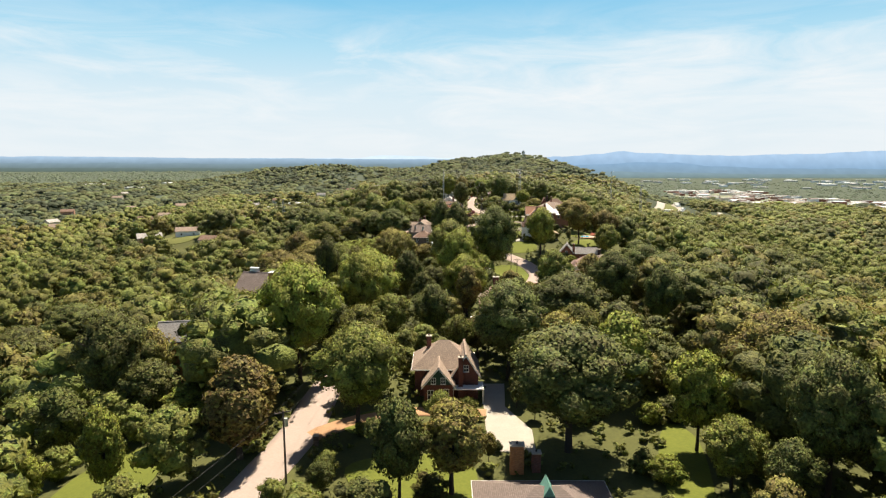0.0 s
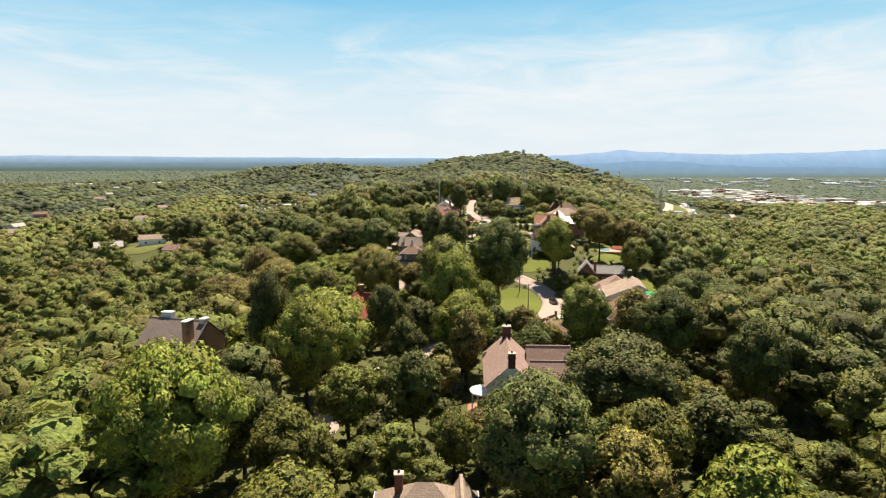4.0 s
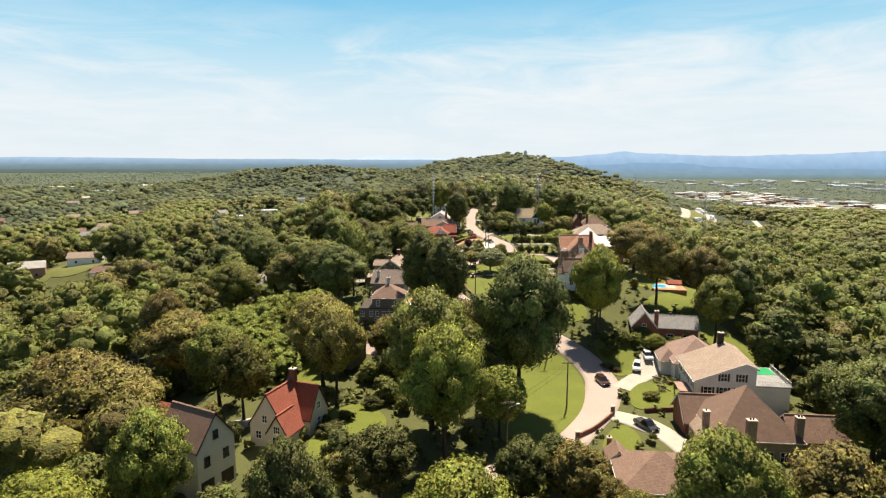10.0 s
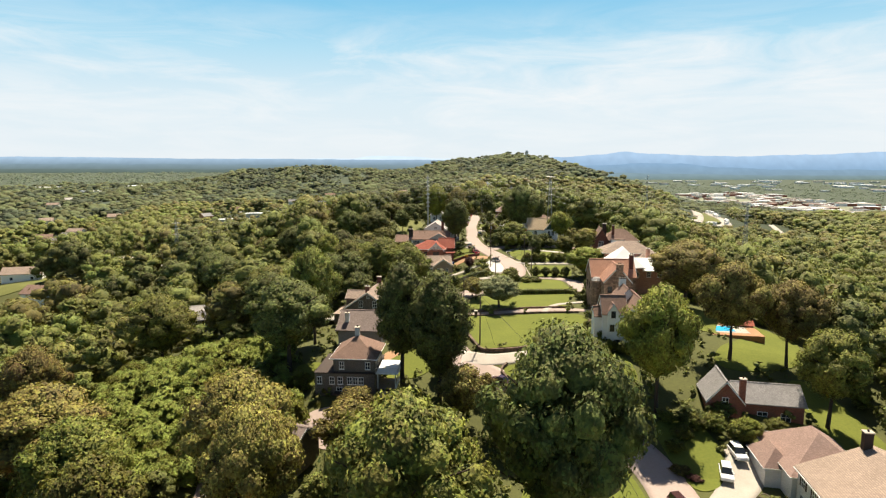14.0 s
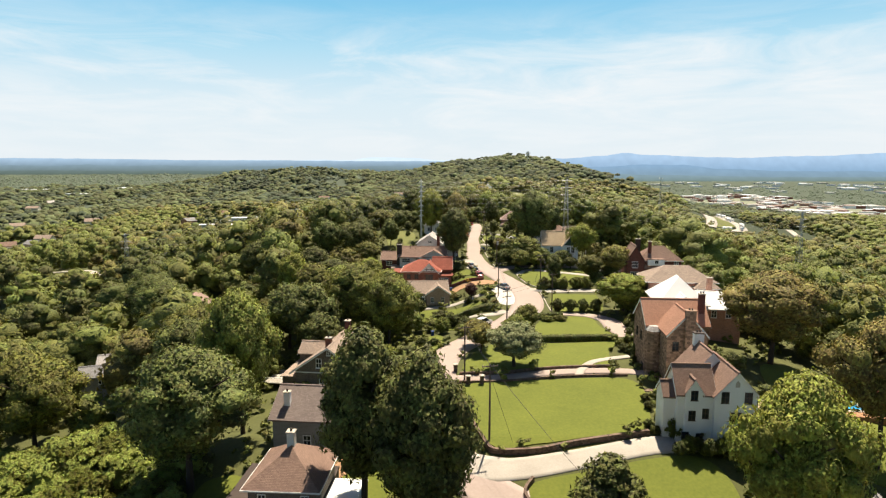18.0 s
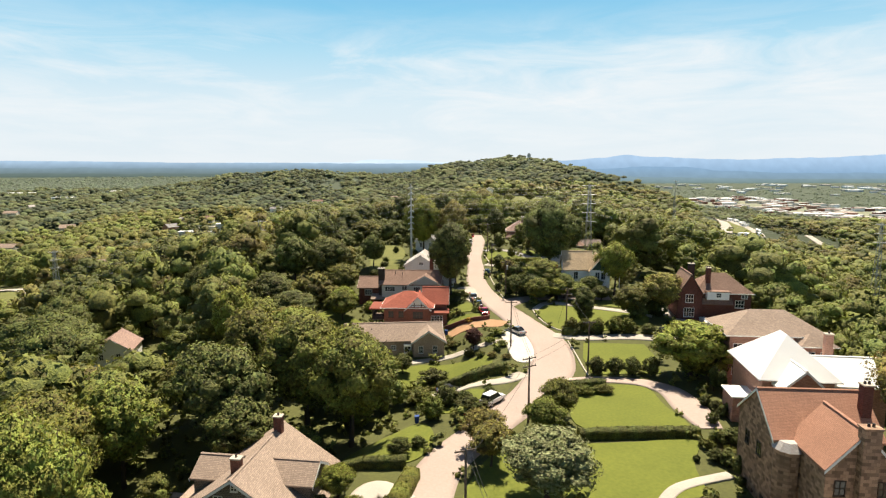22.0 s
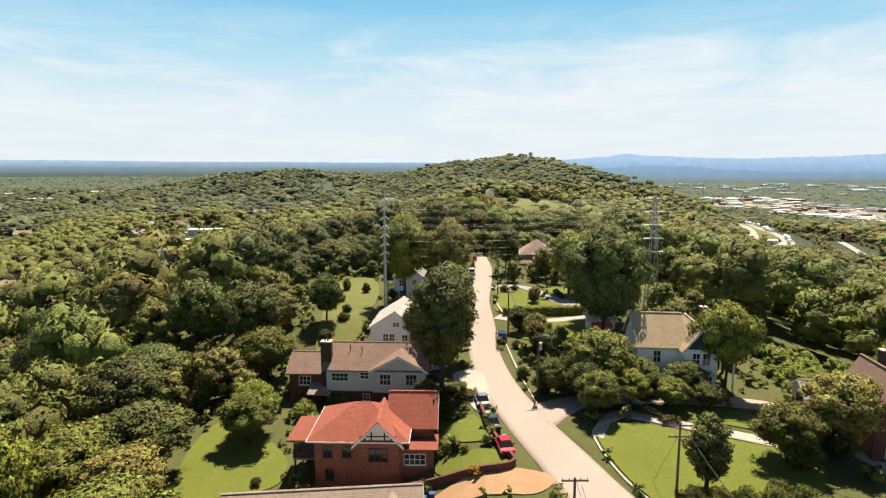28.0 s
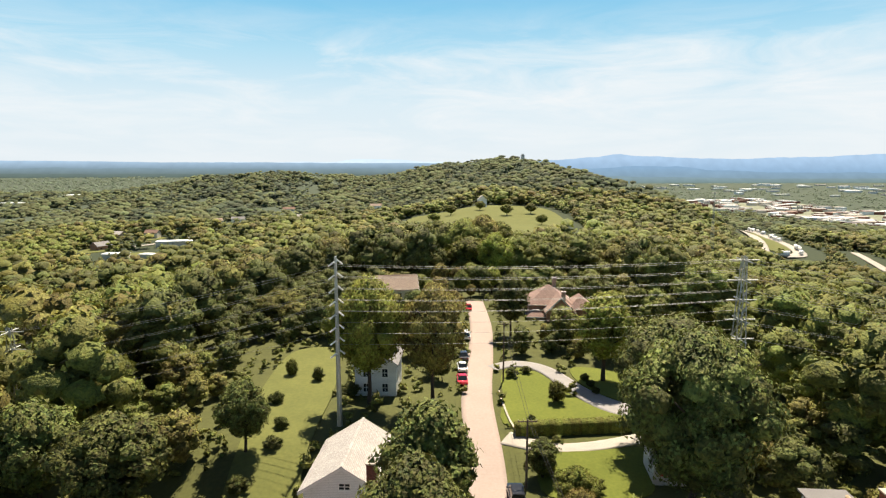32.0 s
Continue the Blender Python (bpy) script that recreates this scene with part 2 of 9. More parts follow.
M_PLAIN_DARK = material("hazed_dark_plain_woodland", (0.074, 0.088, 0.048), (0.042, 0.053, 0.032), 12, 0.95, 0.6, 14, spread=0.6, island=0.35, relief=0.6)
M_PLAIN_LIGHT = material("hazed_light_plain_woodland", (0.134, 0.144, 0.060), (0.074, 0.086, 0.040), 12, 0.95, 0.6, 14, spread=0.6, island=0.35, relief=0.6)
M_BARK = material("bark", (0.085, 0.062, 0.045), (0.04, 0.03, 0.024), 0.6, 0.95, 0.6, 8, warp=(1, 1, 0.2))
M_DEADWOOD = material("bare_grey_wood", (0.30, 0.25, 0.20), (0.18, 0.15, 0.12), 0.6, 0.9, 0.4, 8)
M_BRICK_RED = rows_material("red_brick", (0.26, 0.105, 0.070), (0.20, 0.15, 0.12), 0.085, 0.24)
M_BRICK_DARK = rows_material("dark_red_brick", (0.15, 0.060, 0.045), (0.12, 0.08, 0.07), 0.085, 0.24)
M_BRICK_ORANGE = rows_material("orange_brick", (0.44, 0.20, 0.085), (0.38, 0.26, 0.16), 0.085, 0.24)
M_BRICK_PINK = rows_material("pale_red_brick", (0.42, 0.23, 0.17), (0.40, 0.30, 0.25), 0.085, 0.24)
M_BRICK_TAN = rows_material("tan_brick", (0.42, 0.31, 0.23), (0.42, 0.35, 0.28), 0.085, 0.24)
M_STONE = rows_material("rubble_stone", (0.31, 0.195, 0.132), (0.19, 0.128, 0.09), 0.34, 0.52, spread=0.5)
M_WHITE = material("white_paint", (0.84, 0.84, 0.82), (0.74, 0.74, 0.72), 2, 0.7, 0.05, 20)
M_SIDING = rows_material("white_lap_siding", (0.82, 0.82, 0.80), (0.62, 0.62, 0.61), 0.2, 4.0, mortar=0.12, spread=0.02)
M_SIDING_GREY = rows_material("grey_lap_siding", (0.30, 0.29, 0.28), (0.2, 0.19, 0.18), 0.2, 4.0, mortar=0.12, spread=0.03)
M_SIDING_DARK = rows_material("dark_grey_shingle_siding", (0.215, 0.175, 0.14), (0.07, 0.065, 0.06), 0.2, 0.3, mortar=0.1, spread=0.12)
M_STUCCO = material("cream_stucco", (0.66, 0.61, 0.52), (0.58, 0.53, 0.45), 2, 0.85, 0.2, 30)
M_STUCCO_PALE = material("pale_grey_stucco", (0.60, 0.59, 0.56), (0.52, 0.51, 0.48), 2, 0.85, 0.2, 30)
M_CEDAR = rows_material("cedar_boarding", (0.40, 0.21, 0.11), (0.22, 0.12, 0.07), 0.15, 6, mortar=0.1, spread=0.06)
M_GREEN = material("dark_green_paint", (0.03, 0.07, 0.055), None, 1, 0.6)
M_TRIM = material("white_trim", (0.78, 0.77, 0.74), (0.70, 0.69, 0.66), 1, 0.6)
M_DARKTRIM = material("dark_brown_trim", (0.06, 0.042, 0.034), None, 1, 0.7)
M_WOOD = material("weathered_wood", (0.27, 0.20, 0.15), (0.17, 0.13, 0.10), 0.8, 0.9, 0.3, 12, warp=(1, 1, 0.15))
M_POLE = material("weathered_pole", (0.16, 0.12, 0.095), (0.10, 0.075, 0.06), 1, 0.95, 0.3, 12, warp=(1, 1, 0.1))
M_STEEL = material("galvanised_steel", (0.50, 0.50, 0.47), (0.38, 0.385, 0.37), 1, 0.5, 0, 10, metal=0.6)
M_CABLE = material("overhead_cable", (0.34, 0.34, 0.33), None, 1, 0.5, metal=0.5)
M_CABLE_DARK = material("dark_cable", (0.03, 0.03, 0.03), None, 1, 0.6)
M_BLACK = material("black_rubber", (0.02, 0.02, 0.02), None, 1, 0.7)
M_POOL = material("pool_water", (0.05, 0.42, 0.72), (0.04, 0.36, 0.66), 1, 0.08)
M_TURF = material("green_turf", (0.02, 0.30, 0.10), (0.015, 0.24, 0.08), 1, 0.9)
M_RED_CANVAS = material("red_canvas", (0.45, 0.06, 0.05), None, 1, 0.8)
M_BLUE_BIN = material("blue_plastic", (0.03, 0.07, 0.25), None, 1, 0.5)


def shingle(name, base, spread=0.16):
    return rows_material(name, base, tuple(c * 0.7 for c in base), 0.11, 0.32, mortar=0.14, spread=spread, rough=0.92)


R_BROWN = shingle("brown_shingle", (0.265, 0.170, 0.130))
R_SAND = shingle("sandy_shingle", (0.47, 0.36, 0.235))
R_PINK = shingle("pinkish_brown_shingles", (0.36, 0.245, 0.205))
R_TAN = shingle("tan_shingle", (0.375, 0.285, 0.225))
R_GREYBROWN = shingle("grey_brown_shingle", (0.235, 0.185, 0.165))
R_GREY = shingle("grey_shingle", (0.30, 0.285, 0.28))
R_SALMON = shingle("salmon_clay_tile", (0.43, 0.225, 0.15), 0.10)
R_RED = shingle("red_clay_tile", (0.37, 0.112, 0.074), 0.14)
R_WHITE = material("white_metal_roof", (0.82, 0.82, 0.80), (0.76, 0.76, 0.74), 2, 0.45)
R_PALE = shingle("pale_shingle", (0.50, 0.46, 0.43))
M_COPPER = material("green_copper", (0.20, 0.40, 0.32), (0.12, 0.28, 0.24), 0.6, 0.7)

M_GLASS = bpy.data.materials.new("window_glass")
M_GLASS.use_nodes = True
gb = M_GLASS.node_tree.nodes["Principled BSDF"]
gb.inputs["Base Color"].default_value, gb.inputs["Roughness"].default_value = (0.02, 0.025, 0.03, 1), 0.06


def paint(name, col, metal=0.3):
    m = bpy.data.materials.new(name)
    m.use_nodes = True
    b = m.node_tree.nodes["Principled BSDF"]
    b.inputs["Base Color"].default_value, b.inputs["Roughness"].default_value, b.inputs["Metallic"].default_value = (*col, 1), 0.25, metal
    b.inputs["Coat Weight"].default_value = 0.6
    return m


CAR_WHITE, CAR_BLACK = paint("white_car_paint", (0.75, 0.75, 0.74), 0.0), paint("black_car_paint", (0.015, 0.015, 0.017))
CAR_RED, CAR_SILVER = paint("red_car_paint", (0.55, 0.015, 0.04)), paint("silver_car_paint", (0.36, 0.36, 0.37), 0.6)
CAR_MAROON, CAR_DARK = paint("dark_maroon_car_paint", (0.06, 0.018, 0.018)), paint("dark_grey_car_paint", (0.05, 0.05, 0.055))


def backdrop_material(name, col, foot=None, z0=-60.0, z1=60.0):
    """The far distance: haze painted as glow, one colour at crest, another at foot."""
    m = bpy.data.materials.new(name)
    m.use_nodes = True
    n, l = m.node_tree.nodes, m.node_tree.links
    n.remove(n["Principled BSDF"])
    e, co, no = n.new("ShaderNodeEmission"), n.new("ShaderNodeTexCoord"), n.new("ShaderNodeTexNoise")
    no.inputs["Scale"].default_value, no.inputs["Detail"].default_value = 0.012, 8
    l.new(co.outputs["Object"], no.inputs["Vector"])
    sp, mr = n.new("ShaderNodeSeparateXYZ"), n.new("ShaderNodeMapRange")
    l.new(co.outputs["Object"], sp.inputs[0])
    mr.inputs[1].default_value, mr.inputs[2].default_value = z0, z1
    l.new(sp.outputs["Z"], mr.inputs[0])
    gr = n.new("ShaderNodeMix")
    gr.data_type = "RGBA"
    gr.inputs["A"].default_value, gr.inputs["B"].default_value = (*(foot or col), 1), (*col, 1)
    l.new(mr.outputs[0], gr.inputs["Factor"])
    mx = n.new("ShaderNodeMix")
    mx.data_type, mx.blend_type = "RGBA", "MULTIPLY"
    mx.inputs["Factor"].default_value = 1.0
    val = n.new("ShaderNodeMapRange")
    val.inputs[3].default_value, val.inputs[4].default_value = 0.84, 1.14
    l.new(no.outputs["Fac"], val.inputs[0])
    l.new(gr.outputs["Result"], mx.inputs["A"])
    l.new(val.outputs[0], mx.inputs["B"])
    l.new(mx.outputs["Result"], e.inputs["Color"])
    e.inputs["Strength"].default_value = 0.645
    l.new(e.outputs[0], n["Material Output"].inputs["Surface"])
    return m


# ---- helpers of this scene ----
def link(name, bm, material_, parent=None, smooth=False):
    me = bpy.data.meshes.new(name)
    bm.to_mesh(me)
    bm.free()
    for m in material_ if isinstance(material_, (list, tuple)) else [material_]:
        me.materials.append(m)
    if smooth:
        me.shade_smooth()
    ob = new(name, me)
    ob.parent = parent
    return ob


def part(name, bm, material_, parent, label="", smooth=False):
    ob = link(name, bm, material_, parent, smooth)
    return tagged(ob, label) if label else ob


def thing(name, label, category, at=(0, 0, 0), rz=0.0, group=""):
    ob = new(name)
    ob.empty_display_size = 0.5
    ob.matrix_world = pose(*at, 0, 0, rz)
    return tagged(ob, label, category, group)


def box(bm, x0, x1, y0, y1, z0, z1):
    v = [bm.verts.new(c) for c in ((x0, y0, z0), (x1, y0, z0), (x1, y1, z0), (x0, y1, z0), (x0, y0, z1), (x1, y0, z1), (x1, y1, z1), (x0, y1, z1))]
    for f in ((3, 2, 1, 0), (4, 5, 6, 7), (0, 1, 5, 4), (1, 2, 6, 5), (2, 3, 7, 6), (3, 0, 4, 7)):
        bm.faces.new([v[i] for i in f])
    return v


def boxed(x0, x1, y0, y1, z0, z1, bevel=0.0):
    bm = bmesh.new()
    box(bm, x0, x1, y0, y1, z0, z1)
    if bevel:
        bmesh.ops.bevel(bm, geom=bm.edges[:], offset=bevel, segments=1, affect="EDGES")
    return bm


def prism(points, a, b, axis="y"):
    """A solid from a profile of (u, z), drawn out from a to b along axis."""
    bm = bmesh.new()
    put = (lambda u, z, s: (u, s, z)) if axis == "y" else (lambda u, z, s: (s, u, z))
    lo, hi = [bm.verts.new(put(u, z, a)) for u, z in points], [bm.verts.new(put(u, z, b)) for u, z in points]
    bm.faces.new(lo)
    bm.faces.new(hi[::-1])
    k = len(points)
    for i in range(k):
        bm.faces.new((lo[i], hi[i], hi[(i + 1) % k], lo[(i + 1) % k]))
    bmesh.ops.recalc_face_normals(bm, faces=bm.faces)
    return bm


def tube(bm, a, b, ra, rb, sides=8, cap=True):
    a, b = Vector(a), Vector(b)
    q = (b - a).to_track_quat("Z", "Y")
    rings = []
    for p, r in ((a, ra), (b, rb)):
        rings.append([bm.verts.new(p + q @ Vector((r * math.cos(6.2832 * i / sides), r * math.sin(6.2832 * i / sides), 0))) for i in range(sides)])
    for i in range(sides):
        bm.faces.new((rings[0][i], rings[0][(i + 1) % sides], rings[1][(i + 1) % sides], rings[1][i]))
    if cap:
        bm.faces.new(rings[0][::-1])
        bm.faces.new(rings[1])


# ---- the lie of the land ----
CREST = ((-300, -4), (-60, 1), (60, 2), (110, 2.5), (150, 0), (200, -3), (240, -5), (264, -5), (284, 0), (304, 5), (330, 7), (375, 7.5), (406, 9.5), (445, 11), (470, 12), (520, 12),
         (600, 8), (750, 0), (900, -4), (1050, -2), (1300, -8), (1600, -25), (1900, -34), (2800, -34), (3600, -34))
AXIS = ((-300, -20), (0, -5), (150, 15), (260, 20), (375, 18), (500, 20), (800, 60), (1200, 130), (1876, 250), (2600, 400), (3600, 500))
BEND = ((285, 22), (300, 10), (322, 7.4), (337, 9.7), (349, 17), (361, 25), (373, 30), (386, 32), (399, 28.5), (411, 25), (425, 22.6), (475, 22.2))
def lerp(table, v):
    if v <= table[0][0]: return table[0][1]
    for (a, p), (b, q) in zip(table, table[1:]):
        if v <= b:
            f = (v - a) / (b - a); f = f * f * (3 - 2 * f) if b - a > 90 else f
            return p + (q - p) * f
    return table[-1][1]
SHOULDER = ((700, 250), (900, 315), (1050, 345), (1200, 328), (1300, 302), (1450, 298), (1600, 285), (1850, 238), (2300, 190), (3000, 100))
RISE = ((700, 0), (900, 10), (1000, 14), (1080, 26), (1200, 51), (1300, 60), (1450, 70), (1600, 81), (1700, 88), (1800, 94), (1900, 95), (2050, 84), (2300, 52), (2800, 0))


def ground(x, y):
    c, ax = lerp(CREST, y), lerp(AXIS, y)
    d = x - ax
    far = min(1, max(0, (math.hypot(x, y) - 1500) / 3000))
    v, w = min(1, max(0, (x - ax - 120) / 420)), min(1, max(0, (y - 950) / 850))
    valley = v * v * (3 - 2 * v) * w * w * (3 - 2 * w)
    left = min(1, max(0, (40 - d) / 260))
    plain = -48 + 11 * left - 3 * far * left - 56 * valley
    if d > 0: s = 1 / (1 + (max(0, d - 35) / 120) ** 2.0)
    else: s = 1 / (1 + (max(0, -d - 35) / 110) ** 1.6)
    base = plain + (c - plain) * s
    bank = min(1, max(0, (lerp(BEND, y) - 9 - x) / 13)) * min(1, max(0, (y - 300) / 25)) * min(1, max(0, (462 - y) / 25))
    base -= 4.4 * bank * bank * (3 - 2 * bank)
    base += 0.9 * math.exp(-((x + 11) / 11) ** 2 - ((y - 284) / 11) ** 2)
    # the long hill: steep towards the valley, easing off over the plain
    hx = x - lerp(SHOULDER, y)
    hill = lerp(RISE, y) * math.exp(-(hx / (58 if hx > 0 else 360)) ** 2)
    base -= 13 * math.exp(-((x - 365) / 55) ** 2 - ((y - 885) / 60) ** 2)
    base += 8 * math.exp(-((x + 195) / 80) ** 2 - ((y - 495) / 95) ** 2)
    knoll = 57 * math.exp(-((x + 320) / 230) ** 2 - ((y - 1900) / 230) ** 2) + 26 * math.exp(-((x + 600) / 150) ** 2 - ((y - 2000) / 260) ** 2)
    return plain + math.sqrt((base - plain) ** 2 + hill ** 2 + knoll ** 2)


def spread(lo, fine_lo, fine_hi, hi, step, grow=1.16):
    out = list(np.arange(fine_lo, fine_hi + 0.01, step))
    s, v = step, out[-1]
    while v < hi:
        s = min(s * grow, 160)
        v += s
        out.append(v)
    s, v = step, out[0]
    while v > lo:
        s = min(s * grow, 160)
        v -= s
        out.insert(0, v)
    return [float(v) for v in out]


GX, GY = spread(-4600, -80, 120, 4600, 2.5), spread(-900, 50, 560, 4900, 2.5)
heights = np.array([[ground(x, y) for x in GX] for y in GY])


def land(x, y):
    """The height of the ground sheet itself."""
    i = min(max(int(np.searchsorted(GX, x)) - 1, 0), len(GX) - 2)
    j = min(max(int(np.searchsorted(GY, y)) - 1, 0), len(GY) - 2)
    u, v = (x - GX[i]) / (GX[i + 1] - GX[i]), (y - GY[j]) / (GY[j + 1] - GY[j])
    return float((heights[j, i] * (1 - u) + heights[j, i + 1] * u) * (1 - v) + (heights[j + 1, i] * (1 - u) + heights[j + 1, i + 1] * u) * v)


nx, ny = len(GX), len(GY)
gv = np.zeros((ny, nx, 3))
gv[:, :, 0], gv[:, :, 1], gv[:, :, 2] = np.array(GX)[None, :], np.array(GY)[:, None], heights
me = bpy.data.meshes.new("ground")
me.from_pydata(gv.reshape(-1, 3).tolist(), [], [(j * nx + i, j * nx + i + 1, (j + 1) * nx + i + 1, (j + 1) * nx + i) for j in range(ny - 1) for i in range(nx - 1)])
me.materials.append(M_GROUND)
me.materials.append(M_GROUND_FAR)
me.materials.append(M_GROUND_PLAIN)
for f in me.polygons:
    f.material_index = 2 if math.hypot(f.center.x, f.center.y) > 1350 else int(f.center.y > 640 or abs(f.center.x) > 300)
me.shade_smooth()
tagged(new("ground", me), "rough grass and leaf litter on a wooded ridge", "ground", kind="structure")

OPEN = []


def inside(poly, x, y):
    c, j = False, len(poly) - 1
    for i in range(len(poly)):
        if (poly[i][1] > y) != (poly[j][1] > y) and x < (poly[j][0] - poly[i][0]) * (y - poly[i][1]) / (poly[j][1] - poly[i][1]) + poly[i][0]:
            c = not c
        j = i
    return c


def clear(poly, grow=1.0):
    OPEN.append((poly, min(p[0] for p in poly) - grow, max(p[0] for p in poly) + grow, min(p[1] for p in poly) - grow, max(p[1] for p in poly) + grow, grow))


def blocked(x, y, r=0.0):
    for poly, x0, x1, y0, y1, g in OPEN:
        if x0 - r < x < x1 + r and y0 - r < y < y1 + r:
            if inside(poly, x, y):
                return True
            for k in range(len(poly)):
                (ax_, ay_), (bx_, by_) = poly[k - 1], poly[k]
                dx, dy = bx_ - ax_, by_ - ay_
                f = min(1, max(0, ((x - ax_) * dx + (y - ay_) * dy) / (dx * dx + dy * dy + 1e-9)))
                if math.hypot(x - ax_ - f * dx, y - ay_ - f * dy) < g + r:
                    return True
    return False


def curve_through(points, closed=False, n=8):
    k, out = len(points), []
    for i in range(k if closed else k - 1):
        p = [Vector((*points[j % k if closed else min(max(j, 0), k - 1)][:2], 0)) for j in (i - 1, i, i + 1, i + 2)]
        for s in range(n):
            t = s / n
            q = 0.5 * ((2 * p[1]) + (p[2] - p[0]) * t + (2 * p[0] - 5 * p[1] + 4 * p[2] - p[3]) * t * t + (3 * p[1] - p[0] - 3 * p[2] + p[3]) * t ** 3)
            out.append((q.x, q.y))
    if not closed:
        out.append(tuple(points[-1][:2]))
    return out


def drape(name, poly, mat, lift, label, category, round_=True, grow=0.8, kind="structure", depth=0.35, cell=2.5):
    """A sheet of ground cover with a rim, laid over the land."""
    poly = curve_through(poly, True, 5) if round_ else poly
    clear(poly, grow)
    bm = bmesh.new()
    bm.faces.new([bm.verts.new((x, y, 0)) for x, y in poly])
    x0, x1 = min(p[0] for p in poly), max(p[0] for p in poly)
    y0, y1 = min(p[1] for p in poly), max(p[1] for p in poly)
    for lo, hi, co, no in ((x0, x1, (1, 0), (1, 0, 0)), (y0, y1, (0, 1), (0, 1, 0))):
        v = math.floor(lo / cell) * cell
        while v < hi:
            bmesh.ops.bisect_plane(bm, geom=bm.verts[:] + bm.edges[:] + bm.faces[:], plane_co=(co[0] * v, co[1] * v, 0), plane_no=no)
            v += cell
    bmesh.ops.triangulate(bm, faces=bm.faces[:])
    for v in bm.verts:
        v.co.z = land(v.co.x, v.co.y) + lift
    rim = [e for e in bm.edges if e.is_boundary]
    low = bmesh.ops.extrude_edge_only(bm, edges=rim)["geom"]
    for v in low:
        if isinstance(v, bmesh.types.BMVert):
            v.co.z -= depth
    bmesh.ops.recalc_face_normals(bm, faces=bm.faces)
    ob = link(name, bm, mat)
    if sum(f.normal.z for f in ob.data.polygons) < 0:
        ob.data.flip_normals()
    return tagged(ob, label, category, kind=kind)


def strip(name, points, width, mat, lift, label, category, grow=1.5, ends=None, kind="structure", n=8):
    """A way of even width (or of widths given with the points) along a line."""
    line = curve_through(points, False, n)
    wide = [p[2] if len(p) > 2 else width for p in points]
    left, right = [], []
    for i, (x, y) in enumerate(line):
        a, b = line[max(i - 1, 0)], line[min(i + 1, len(line) - 1)]
        d = Vector((b[0] - a[0], b[1] - a[1])).normalized()
        f = i / n
        k = min(int(f), len(wide) - 2)
        w = (wide[k] + (wide[k + 1] - wide[k]) * (f - k)) / 2
        left.append((x - d.y * w, y + d.x * w))
        right.append((x + d.y * w, y - d.x * w))
    clear(left + right[::-1], grow)
    bm = bmesh.new()
    cols = []
    for l_, r_ in zip(left, right):
        ring = []
        for k in range(7):
            x, y = l_[0] + (r_[0] - l_[0]) * k / 6, l_[1] + (r_[1] - l_[1]) * k / 6
            ring.append(bm.verts.new((x, y, land(x, y) + lift + 0.05 * (1 - abs(k - 3) / 3))))
        ring.insert(0, bm.verts.new((*l_, land(*l_) + lift - 0.35)))
        ring.append(bm.verts.new((*r_, land(*r_) + lift - 0.35)))
        cols.append(ring)
    for a, b in zip(cols, cols[1:]):
        for k in range(len(a) - 1):
            bm.faces.new((a[k], a[k + 1], b[k + 1], b[k]))
    ob = link(name, bm, mat, smooth=True)
    return tagged(ob, label, category, kind=kind), left, right


def rail_wall(name, points, thick, height, mat, label, category, sink=0.6, round_=True, kind="", cap=None):
    """A low wall or kerb following the ground along a line."""
    line = curve_through(points, False, 6) if round_ else points
    bm = bmesh.new()
    rings = []
    for i, (x, y) in enumerate(line):
        a, b = line[max(i - 1, 0)], line[min(i + 1, len(line) - 1)]
        d = Vector((b[0] - a[0], b[1] - a[1])).normalized() * thick / 2
        z = land(x, y)
        rings.append([bm.verts.new(c) for c in ((x - d.y, y + d.x, z - sink), (x - d.y, y + d.x, z + height), (x + d.y, y - d.x, z + height), (x + d.y, y - d.x, z - sink))])
    for a, b in zip(rings, rings[1:]):
        for k in range(4):
            bm.faces.new((a[k], a[(k + 1) % 4], b[(k + 1) % 4], b[k]))
    bm.faces.new(rings[0])
    bm.faces.new(rings[-1][::-1])
    bmesh.ops.recalc_face_normals(bm, faces=bm.faces)
    return tagged(link(name, bm, mat), label, category, kind=kind)


CITY = ((900, 2360), (1010, 2680), (1260, 2760), (1360, 2520), (1320, 2150), (1500, 1950), (1300, 1640), (1020, 1600), (990, 1720), (950, 1880), (925, 2060))
VALLEY = ((-323, 684, 10), (-369, 739, 30), (-353, 752, -20), (-275, 592, 70), (-203, 474, 15), (-171, 441, -10), (-225, 455, 30), (-257, 596, 5), (-368, 790, 0), (-420, 960, 20), (-300, 958, 60), (-332, 1052, -15), (-289, 1043, 0), (-414, 1180, 30), (-242, 1194, 10), (-268, 1182, 45),
          (-205, 640, 12), (-470, 900, 30), (-150, 1180, 10), (-60, 1240, 0), (-540, 860, 22), (-205, 1330, 20), (-150, 1400, 80), (-640, 1180, 10), (-700, 1320, 40), (-420, 640, 15), (-460, 700, 70))
FLAT_ROOFS = ((-250, 888, 20, 9, 8), (-216, 876, 15, 8, -10), (-233, 968, 34, 12, 12), (-1083, 1836, 60, 22, 0), (-1050, 1850, 40, 18, 20), (-828, 1613, 44, 18, 5), (-858, 1886, 30, 40, 10), (-1010, 1800, 30, 16, 30))
HIGHWAY = (((440, 1190), (412, 1130), (390, 1072), (361, 993), (338, 945)), ((478, 1230), (440, 1130), (423, 1093), (404, 1027), (391, 977), (375, 946), (345, 925)))
